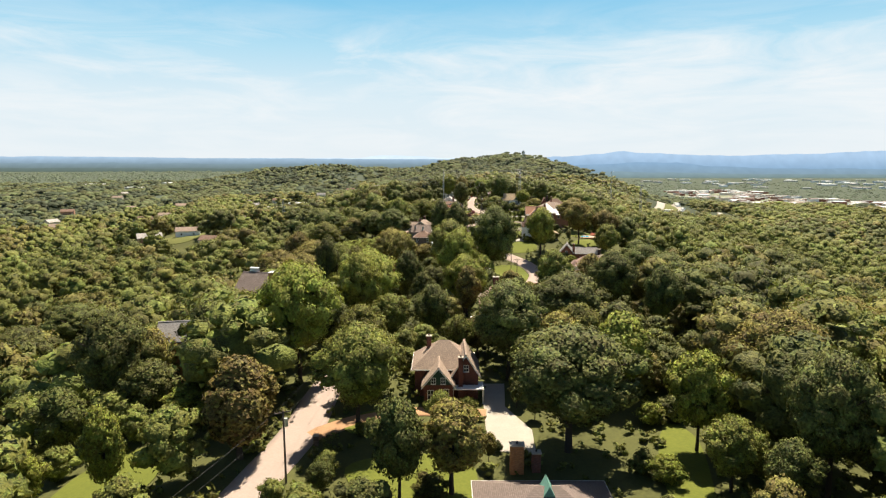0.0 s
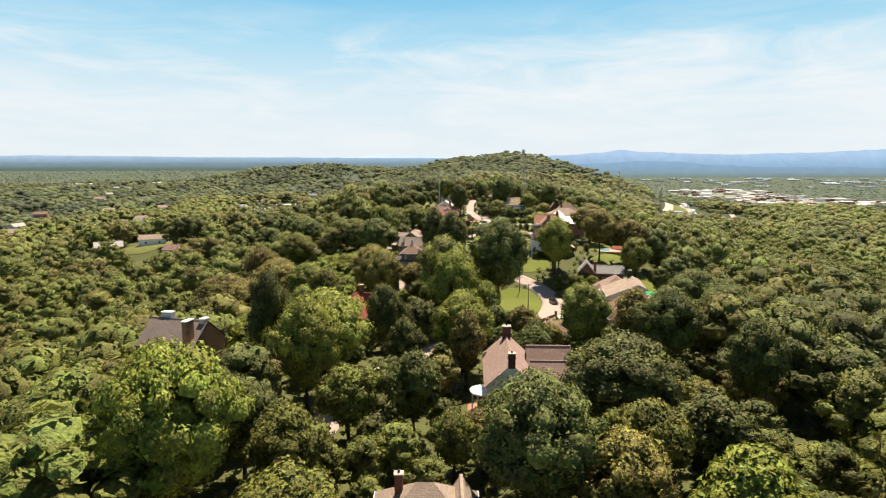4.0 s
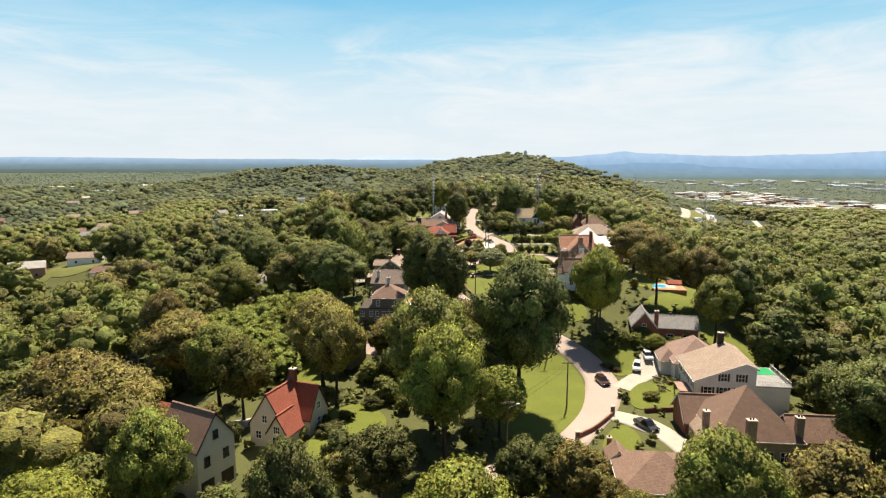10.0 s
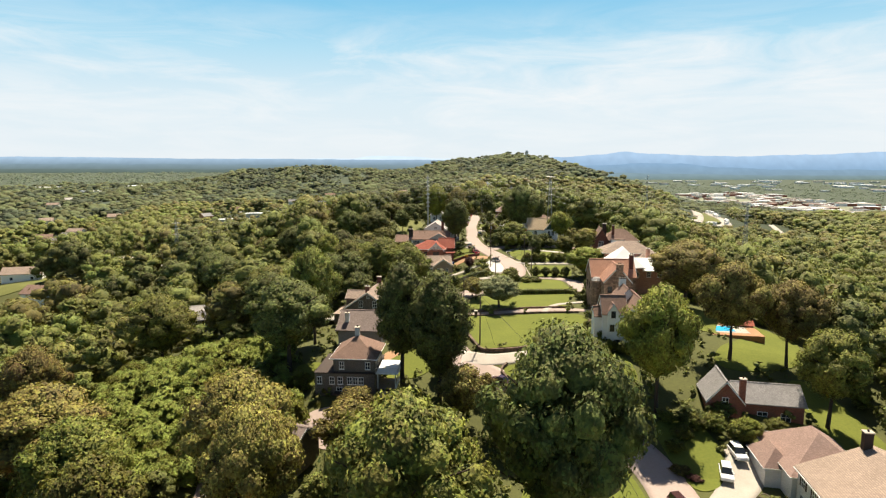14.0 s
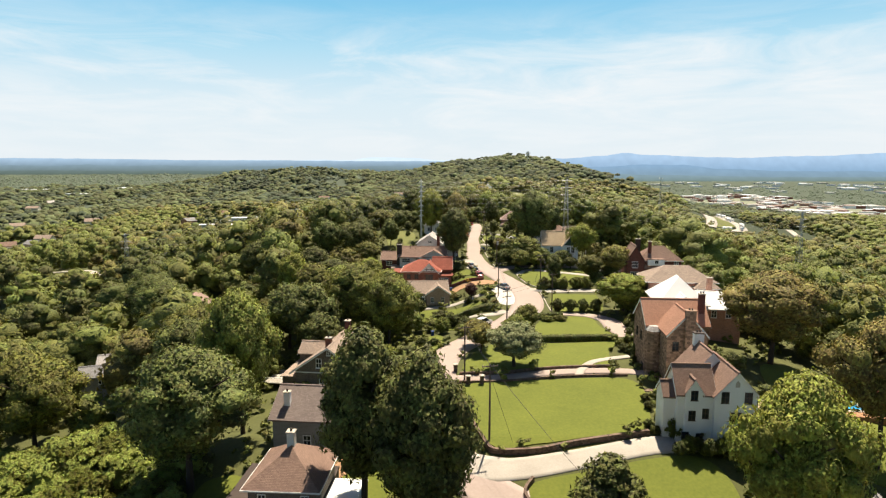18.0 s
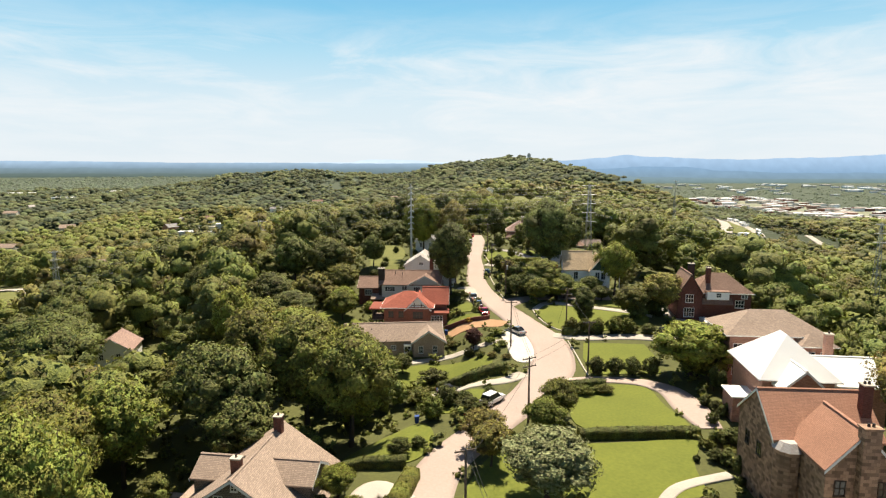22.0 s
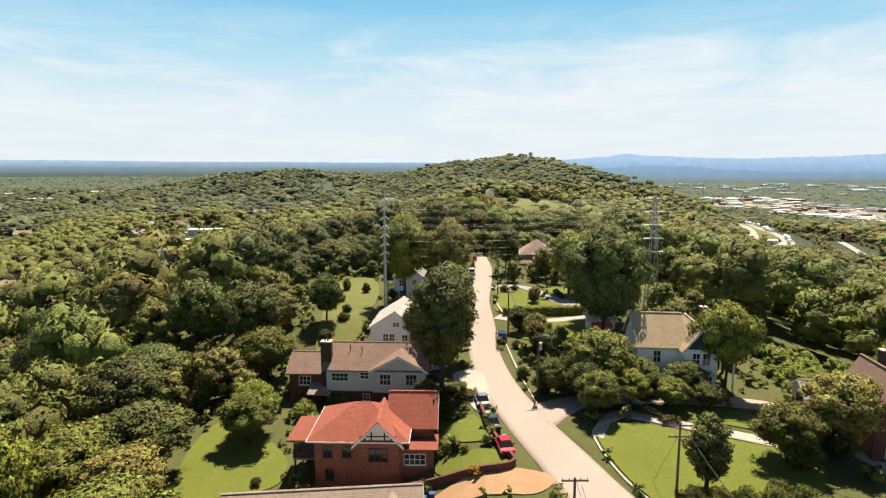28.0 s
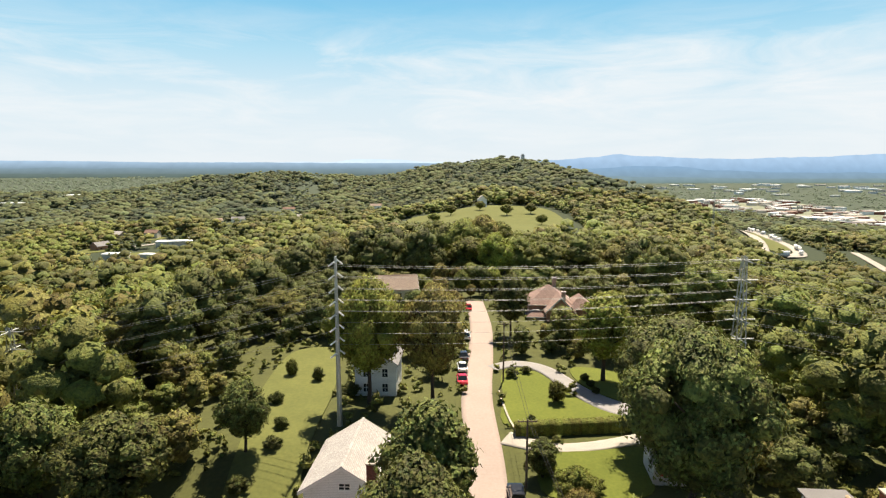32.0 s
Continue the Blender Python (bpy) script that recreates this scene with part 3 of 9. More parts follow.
SCRUB = ((345, 960), (300, 900), (285, 800), (350, 790), (430, 880), (470, 1010), (440, 1060), (400, 960))
VALLEY_ROADS = (((-290, 960), (-262, 985), (-238, 1045), (-216, 1100), (-225, 1150)), ((-330, 625), (-290, 600), (-250, 580), (-200, 562), (-160, 512), (-140, 492)), ((453, 978), (432, 923), (418, 876), (426, 832)))

# ---- roads, drives, lawns ----
ROAD = ((-34, 30, 6.5), (-29, 60, 6.5), (-26, 75, 6.5), (-23, 92, 7), (-22.5, 107, 6.5), (-20, 140, 6.5), (-14, 173, 6.5), (2, 203, 6.8), (23, 222.5, 7.2), (29.5, 231, 7.2), (38.5, 247, 8), (42, 262, 7.5),
        (38, 274, 7), (27, 286, 6.5), (14, 295, 6.5), (8, 306, 6.5), (7.4, 322, 6.6), (9.7, 337, 6), (17, 349, 6), (25, 361, 6.8), (30.5, 373, 8.5), (32, 386, 8), (28.5, 399, 7), (24.8, 411, 6.4), (21.7, 425, 6.0), (20.6, 440, 5.6),
        (21.5, 456, 5.2), (22, 475, 5.2), (24.6, 498, 5.2), (26.6, 520, 5.2), (27.6, 552, 5))
strip("road", ROAD, 6.5, M_ROAD, 0.10, "sunlit worn residential road along the ridge", "road", 0.6)
strip("driveway", ((11, 299, 6), (18, 298.5, 4), (28, 300.5, 3.6), (38, 303, 3.6), (48, 304, 4), (58, 306, 5)), 4, M_CONCRETE, 0.12, "pale concrete driveway below a lawn", "driveway", 1)
strip("lane", ((9, 325), (18, 325.2), (30, 327.5), (40, 328), (46, 327)), 2.2, M_ROAD, 0.12, "narrow pale lane between two lawns", "lane", 0.6)
strip("driveway", ((33, 366.4, 3), (37, 367.2, 2.6), (44, 366, 3), (48, 362, 4.5), (48.6, 355, 5.5), (48.6, 348, 3.4)), 3.4, M_ROAD, 0.12, "worn driveway curving round an upper lawn", "driveway", 0.8)
strip("driveway", ((34, 390.5, 3), (40, 389, 3), (50, 389.5, 3.2), (60, 387.5, 4), (66, 384, 4)), 3, M_CONCRETE, 0.12, "pale driveway behind a row of small trees", "driveway", 0.8)
strip("driveway", ((33, 408, 2), (37.4, 414.6, 2.2), (45, 411.5, 2.2), (54, 407, 2.4), (60, 404, 3)), 2.2, M_CONCRETE, 0.12, "pale curved drive across a lawn", "driveway", 0.8)
strip("driveway", ((58, 414, 4), (63, 411, 6), (67, 404, 6), (68, 396, 5), (66, 389, 4)), 5, M_CONCRETE, 0.11, "broad pale forecourt beside a dark brick house", "driveway", 0.8)
strip("side_street", ((25, 413, 7), (33, 419, 4), (45, 420, 3.6), (58, 418, 3.6), (66, 415, 4)), 4, M_ROAD, 0.08, "narrow worn side street", "road", 1.2)
strip("driveway", ((25, 386.5, 2.4), (23.5, 387, 2), (17.2, 387.6, 1.8), (12, 388.4, 1.8), (8.3, 388, 2), (-2.6, 385, 2.2), (-11, 384, 3)), 2.4, M_CONCRETE, 0.13, "pale concrete path to a beige house", "driveway", 0.6)
drape("parking_apron", ((24.1, 377), (27.4, 376.6), (28.6, 384), (27.2, 394), (23, 393), (23.4, 386)), M_APRON, 0.14, "pale concrete apron beside the road", "driveway")
drape("driveway", ((22.6, 396), (25.4, 399.4), (19, 401.4), (11, 399.6), (7.5, 399), (8, 396.4), (15, 397)), M_SOIL, 0.13, "bare red clay drive beside a brick wall", "driveway")
strip("driveway", ((25, 461.5, 4), (31, 458.5, 2.6), (38, 459, 2.4), (46, 461.5, 2.4)), 2.6, M_CONCRETE, 0.13, "pale concrete driveway along a clipped hedge", "driveway", 0.6)
strip("gravel_drive", ((26, 490, 3), (31, 492.5, 3.2), (36, 489, 3.4), (40, 478, 3.8), (45, 470, 5.5), (52, 468, 4)), 3.2, M_GRAVEL, 0.12, "grey gravel drive curving round a lawn", "driveway", 0.8)
strip("driveway", ((45, 254, 5), (50, 259.5, 5), (55.5, 266, 6), (57.5, 272, 5)), 5, M_CONCRETE, 0.12, "pale concrete driveway with parked cars", "driveway", 0.8)
strip("driveway", ((39, 240, 5), (43.5, 236, 6.5), (46.5, 229, 5), (47.5, 220, 4)), 5, M_CONCRETE, 0.12, "pale concrete driveway of a brick house", "driveway", 0.8)
strip("driveway", ((-21, 90, 4), (-14, 96, 3.6), (-5, 99, 3.4), (7.5, 98, 4)), 3.6, M_SOIL, 0.12, "reddish clay drive", "driveway", 0.6)
drape("parking_court", ((6.8, 85), (14, 84.5), (14.5, 92), (11, 101), (12, 112), (7.6, 112), (7.2, 100)), M_CONCRETE, 0.12, "pale concrete court beside a brick house", "driveway", False)
strip("driveway", ((1.5, 306, 3), (-4, 300, 3), (-9, 294, 3)), 3, M_SOIL, 0.12, "earth drive beside a grey house", "driveway", 0.4)
drape("parking_court", ((-17, 281), (-5, 281.5), (-4, 275), (-10, 271), (-18, 274)), M_ROAD, 0.12, "worn parking court below a grey house", "driveway")
strip("driveway", ((6, 330, 3), (2.4, 333, 3), (0.2, 329, 3.2), (-0.6, 322, 4.5)), 3, M_CONCRETE, 0.14, "pale concrete driveway behind a clipped hedge", "driveway", 0.6)
strip("brick_path", ((8.7, 160, 3.4), (8.2, 152, 3.4), (9, 145, 3.4)), 3.4, M_PAVER, 0.12, "red brick terrace", "terrace", 0.6)
strip("driveway", ((-24, 243, 3), (-34, 242, 4), (-44, 242, 6), (-48, 244, 6)), 4, M_CONCRETE, 0.12, "pale driveway of a cream garage", "driveway", 0.8)
strip("lane", ((-26, 246, 2), (-30, 258, 2.2), (-33, 272, 2.4), (-38, 282, 2.4)), 2.2, M_ROAD, 0.12, "narrow lane winding through a garden", "lane", 0.6)

drape("parking_strip", ((14.6, 429), (17.2, 417), (19.6, 416), (19.4, 430)), M_CONCRETE, 0.14, "pale concrete parking strip beside the road", "driveway")
strip("garden_path", ((33.1, 325.6), (34.3, 328.5), (38, 332.7), (45.3, 335.4)), 1.5, M_CONCRETE, 0.2, "pale curved garden path across a lawn", "path", 0.4)
drape("lawn", ((12.2, 319.5), (15, 303.6), (22, 303.4), (30, 305), (39, 307), (41.5, 313), (43, 321), (40, 324.8), (26, 324), (14, 322.8)), M_LAWN, 0.14, "sunlit mown lawn above a low stone wall", "lawn", kind="stuff")
drape("lawn", ((19.6, 294.2), (21, 296.2), (28, 298.0), (38, 300.4), (44, 300.6), (46.6, 297), (45.4, 290), (38, 286.6), (28, 287.4), (21, 290)), M_LAWN, 0.14, "sunlit mown lawn below a curved drive", "lawn", kind="stuff")
drape("lawn", ((12.5, 327.6), (22, 328.5), (36, 330), (40.5, 331.5), (42, 338), (45, 344.6), (36, 344), (27.5, 343.6), (21, 344.4), (15, 338)), M_LAWN, 0.14, "sunlit mown lawn below a dark hedge", "lawn", kind="stuff")
drape("lawn", ((31.5, 347.6), (44.5, 347), (46, 349.5), (45, 356), (44.4, 363.4), (38, 364.6), (33, 362.5), (29.6, 354)), M_LAWN, 0.14, "sunlit mown lawn beside a curved drive", "lawn", kind="stuff")
drape("lawn", ((37, 369.4), (49.6, 370), (51.5, 378), (51.5, 385), (39.4, 386), (37.4, 378)), M_LAWN, 0.14, "bright mown lawn beside the road", "lawn", False, kind="stuff")
drape("lawn", ((37.5, 393), (47, 393.5), (55, 396), (58.5, 403), (54, 405.4), (45, 409.6), (37.5, 412.4), (33.3, 409.5), (33.2, 403), (35, 396)), M_LAWN, 0.14, "bright rounded lawn at a road bend", "lawn", kind="stuff")
drape("lawn", ((41, 416), (48, 413), (57, 409), (58, 413), (50, 417)), M_LAWN, 0.14, "narrow strip of mown lawn", "lawn", kind="stuff")
drape("lawn", ((2, 375.5), (9, 373.5), (18, 373), (20, 380), (16, 383), (9, 385.4), (3, 384), (0.5, 379)), M_LAWN, 0.13, "mown lawn below a beige house", "lawn", kind="stuff")
drape("lawn", ((12.6, 402.6), (17, 402), (20.4, 401.8), (19.6, 405), (15, 405.4), (11.8, 405.2)), M_LAWN, 0.16, "small mown front lawn above a brick wall", "lawn", kind="stuff")
drape("lawn", ((12.8, 408.2), (18.6, 407.4), (18.2, 411), (17.2, 414.6), (12.6, 415), (12, 411)), M_LAWN, 0.16, "small mown front lawn", "lawn", kind="stuff")
drape("lawn", ((-20, 403), (-9, 404), (-8, 410), (-12, 416), (-19, 424), (-23, 418)), M_LAWN, 0.14, "mown back lawn of a brick house", "lawn", kind="stuff")
drape("lawn", ((26.4, 464.5), (45, 466), (41.5, 470), (37.5, 477.5), (34.5, 487), (30, 490), (27.4, 486), (26.6, 476)), M_LAWN, 0.14, "mown lawn inside a curved gravel drive", "lawn", kind="stuff")
drape("lawn", ((28.5, 447), (40, 446.6), (43, 452), (44.6, 458), (36, 457.4), (29.5, 456.6)), M_LAWN, 0.14, "mown lawn below a clipped hedge", "lawn", kind="stuff")
drape("lawn", ((43.5, 476), (51, 472), (50, 486), (42, 490), (40.6, 484)), M_LAWN, 0.14, "mown lawn beyond a gravel drive", "lawn", kind="stuff")
drape("lawn", ((22, 226), (26.5, 230.6), (33.6, 243), (37.2, 256), (37, 266), (33, 272), (24, 271), (18, 258), (15, 240), (16, 228)), M_LAWN, 0.13, "sunlit lawn inside a bend of the road", "lawn", kind="stuff")
drape("lawn", ((45.5, 243), (57, 244), (58.5, 256), (52, 258), (47.5, 254), (45.4, 249)), M_LAWN, 0.14, "small front lawn of a white colonial house", "lawn", kind="stuff")
drape("lawn", ((46.5, 262), (51, 264), (54, 272), (52, 279), (45, 278), (44.8, 268)), M_LAWN, 0.14, "front garden lawn beside a driveway", "lawn", kind="stuff")
drape("lawn", ((33, 224), (38, 223), (41, 229), (40, 235), (36, 231.5)), M_LAWN, 0.14, "triangle of lawn behind a low fence", "lawn", kind="stuff")
drape("lawn", ((-24, 291.6), (-20, 288.2), (-18.2, 290.2), (-18.4, 297), (-23.4, 297)), M_LAWN, 0.13, "strip of lawn beside a grey house", "lawn", kind="stuff")
drape("lawn", ((-4, 291), (4, 294), (4.2, 304), (-1, 307), (-5, 300)), M_LAWN, 0.13, "small side lawn of a grey house", "lawn", kind="stuff")
drape("lawn", ((-1, 340), (6, 339), (9, 345), (7, 351), (0, 351), (-4, 346)), M_LAWN, 0.14, "small lawn behind a hedge", "lawn", kind="stuff")
strip("driveway", ((25, 370, 3), (20, 366.4, 2.4), (13, 366.4, 2.4), (8, 370, 3)), 2.4, M_CONCRETE, 0.14, "pale concrete drive below a dark hedge", "driveway", 0.4)
drape("lawn", ((9, 354.5), (14, 354), (18, 359), (18, 362.4), (12, 364), (8.5, 361)), M_LAWN, 0.14, "small terrace lawn above a dark hedge", "lawn", kind="stuff")
drape("hillside_grass", ((-11, 446), (-3.5, 448), (-3, 462), (-2.5, 482), (-6, 502), (-14, 500), (-15, 480), (-13, 462)), M_ROUGH, 0.3, "dry sloping grass with bare patches", "grass", kind="stuff")
drape("bare_earth", ((-13, 491), (-8.5, 484), (-5.5, 487), (-8.5, 497)), M_SOIL, 0.17, "patch of bare red clay on a grass slope", "soil", kind="stuff")
drape("lawn", ((66, 318), (78, 313), (84, 323), (79, 334), (70, 333)), M_LAWN, 0.13, "sunlit lawn beside a swimming pool", "lawn", kind="stuff")
drape("lawn", ((65, 299), (68, 295.6), (77, 297), (86, 303), (94, 319), (87, 326), (82, 322), (77, 312.4), (70, 306)), M_LAWN, 0.18, "sunlit lawn on a slope below a swimming pool", "lawn", kind="stuff")
drape("lawn", ((77, 262), (86, 266), (84, 292), (76, 290)), M_LAWN, 0.13, "narrow sunlit lawn on a slope", "lawn", kind="stuff")
drape("lawn", ((-8, 70), (3, 68), (4, 82), (-6, 84), (-14, 80)), M_LAWN, 0.13, "shady front lawn", "lawn", kind="stuff")
drape("lawn", ((-16, 92), (-7, 90), (-6, 97), (-13, 99)), M_LAWN, 0.13, "patch of lawn beside a drive", "lawn", kind="stuff")
drape("lawn", ((30, 66), (34, 68), (40, 88), (37, 94), (31, 80)), M_LAWN, 0.13, "narrow lawn on a wooded slope", "lawn", kind="stuff")
drape("lawn", ((-54, 70), (-42, 72), (-44, 92), (-56, 88)), M_LAWN, 0.13, "small lawn among trees", "lawn", kind="stuff")
drape("lawn", ((-29, 246), (-24, 244), (-22, 262), (-28, 272), (-31, 258)), M_LAWN, 0.13, "garden lawn behind a cottage", "lawn", kind="stuff")
drape("lawn", ((-18, 222), (-8, 224), (-6, 238), (-12, 246), (-18, 240)), M_LAWN, 0.13, "side lawn of a cottage", "lawn", kind="stuff")
drape("meadow", ((18, 860), (54, 795), (108, 820), (142, 925), (140, 1030), (92, 1072), (36, 1078), (-4, 1090), (-12, 980)), M_ROUGH, 0.5, "open grass clearing on a far slope", "meadow", kind="stuff", grow=9)
clear(((38, 745), (98, 735), (150, 900), (150, 1040), (60, 1060), (10, 980)), 0.0)
drape("meadow", ((-40, 880), (10, 890), (20, 960), (-30, 960)), M_ROUGH, 0.5, "small grass clearing on a far slope", "meadow", kind="stuff", grow=4)

for pts in HIGHWAY:
    strip("highway", pts, 13, M_CONCRETE, 1.2, "pale highway curving through woods", "road", 16)
for pts in VALLEY_ROADS:
    strip("valley_road", pts, 7, M_CONCRETE, 0.8, "pale road winding through a wooded valley", "road", 8)
drape("valley_lot", ((-196, 553), (-160, 506), (-143, 486), (-150, 478), (-182, 500), (-205, 540)), M_ROUGH, 0.5, "sunlit grass lot beside a valley road", "grass", kind="stuff", grow=4)
drape("valley_lot", ((-262, 925), (-225, 920), (-205, 905), (-210, 885), (-262, 895)), M_ROUGH, 0.5, "sunlit grass lot beside pale flat-roofed buildings", "grass", kind="stuff", grow=10)
drape("highway_verge", ((420, 1130), (432, 1122), (398, 1020), (384, 975), (352, 955), (368, 995), (398, 1072)), M_ROUGH, 0.9, "green verge between two highway carriageways", "grass", kind="stuff", grow=6)
for x, y, rz in VALLEY:
    clear([(x - 12, y - 42), (x + 12, y - 42), (x + 12, y + 9), (x - 12, y + 9)], 3)
    drape("yard", ((x - 13, y - 18), (x + 2, y - 24), (x + 14, y - 14), (x + 12, y + 4), (x - 12, y + 6)), M_ROUGH, 0.3, "sunlit grass yard of a valley house", "grass", kind="stuff", grow=0)

for x, y, w, d, rz in FLAT_ROOFS:
    clear([(x - w / 2, y - 55), (x + w / 2, y - 55), (x + w / 2, y + d), (x - w / 2, y + d)], 3)

# kerbs and walls
rail_wall("kerb", ((14.7, 303), (16, 301.6), (22, 301.8), (28, 303.4), (39, 305.8)), 0.5, 0.75, M_WALLSTONE, "low dark stone retaining wall below a lawn", "wall")
rail_wall("stone_wall", ((20.4, 296.4), (19.0, 294.0), (20.4, 290.6), (22.6, 287.6)), 0.4, 0.7, M_WALLSTONE, "low dark stone wall at the foot of a lawn", "wall")
rail_wall("stone_wall", ((11.2, 320.5), (13, 309), (14.7, 303)), 0.5, 0.7, M_WALLSTONE, "low dark stone wall beside a lawn", "wall")
rail_wall("stone_wall", ((11.6, 326.6), (20, 327.2), (30, 329.2), (40, 329.8)), 0.4, 0.5, M_WALLSTONE, "low stone wall along a lane", "wall")
rail_wall("stone_wall", ((11.4, 323.2), (20, 323.6), (30, 325.4), (42, 326)), 0.4, 0.4, M_WALLSTONE, "low stone edging of a lawn", "wall")
rail_wall("brick_wall", ((7.5, 403), (12.6, 401.4), (18, 400.6), (21.2, 401.6), (20.2, 405), (19.2, 409), (18.4, 415), (17.8, 422)), 0.4, 1.0, M_BRICK_DARK, "low dark brick retaining wall round a front garden", "wall")
rail_wall("kerb", ((37.5, 392.4), (34.6, 395.6), (32.8, 402.4), (32.7, 409.6), (36, 412.8)), 0.25, 0.22, M_KERB, "pale kerb round a lawn", "kerb", kind="structure")
rail_wall("kerb", ((36.4, 387), (36.4, 378), (36.2, 369)), 0.25, 0.22, M_KERB, "pale kerb beside the road", "kerb", kind="structure")
rail_wall("kerb", ((26.6, 418), (25.6, 430), (25, 445)), 0.25, 0.22, M_KERB, "pale kerb beside the road", "kerb", kind="structure")
rail_wall("retaining_wall", ((29.8, 229), (34, 233), (38.8, 239.4)), 0.3, 1.0, M_BRICK_RED, "red brick fence wall beside the road", "wall")
rail_wall("garden_wall", ((46, 241.5), (52, 242), (58, 241.4)), 0.4, 0.9, M_BRICK_DARK, "low dark brick garden wall", "wall")
rail_wall("terrace_wall", ((27, 462.2), (26.2, 468), (26, 478)), 0.3, 0.4, M_KERB, "low pale kerb of a lawn", "wall")


# ---- houses ----
FOOTPRINTS = []


def grid_frame(us, zs, thick):
    """A lattice frame in one piece: the cells between the bars are open."""
    bm = bmesh.new()
    v = [[bm.verts.new((x, 0, z)) for x in us] for z in zs]
    faces = [bm.faces.new((v[j][i], v[j][i + 1], v[j + 1][i + 1], v[j + 1][i])) for j in range(len(zs) - 1) for i in range(len(us) - 1) if not (i % 2 and j % 2)]
    out = bmesh.ops.extrude_face_region(bm, geom=faces)["geom"]
    for g in out:
        if isinstance(g, bmesh.types.BMVert):
            g.co.y -= thick
    bmesh.ops.recalc_face_normals(bm, faces=bm.faces)
    return bm


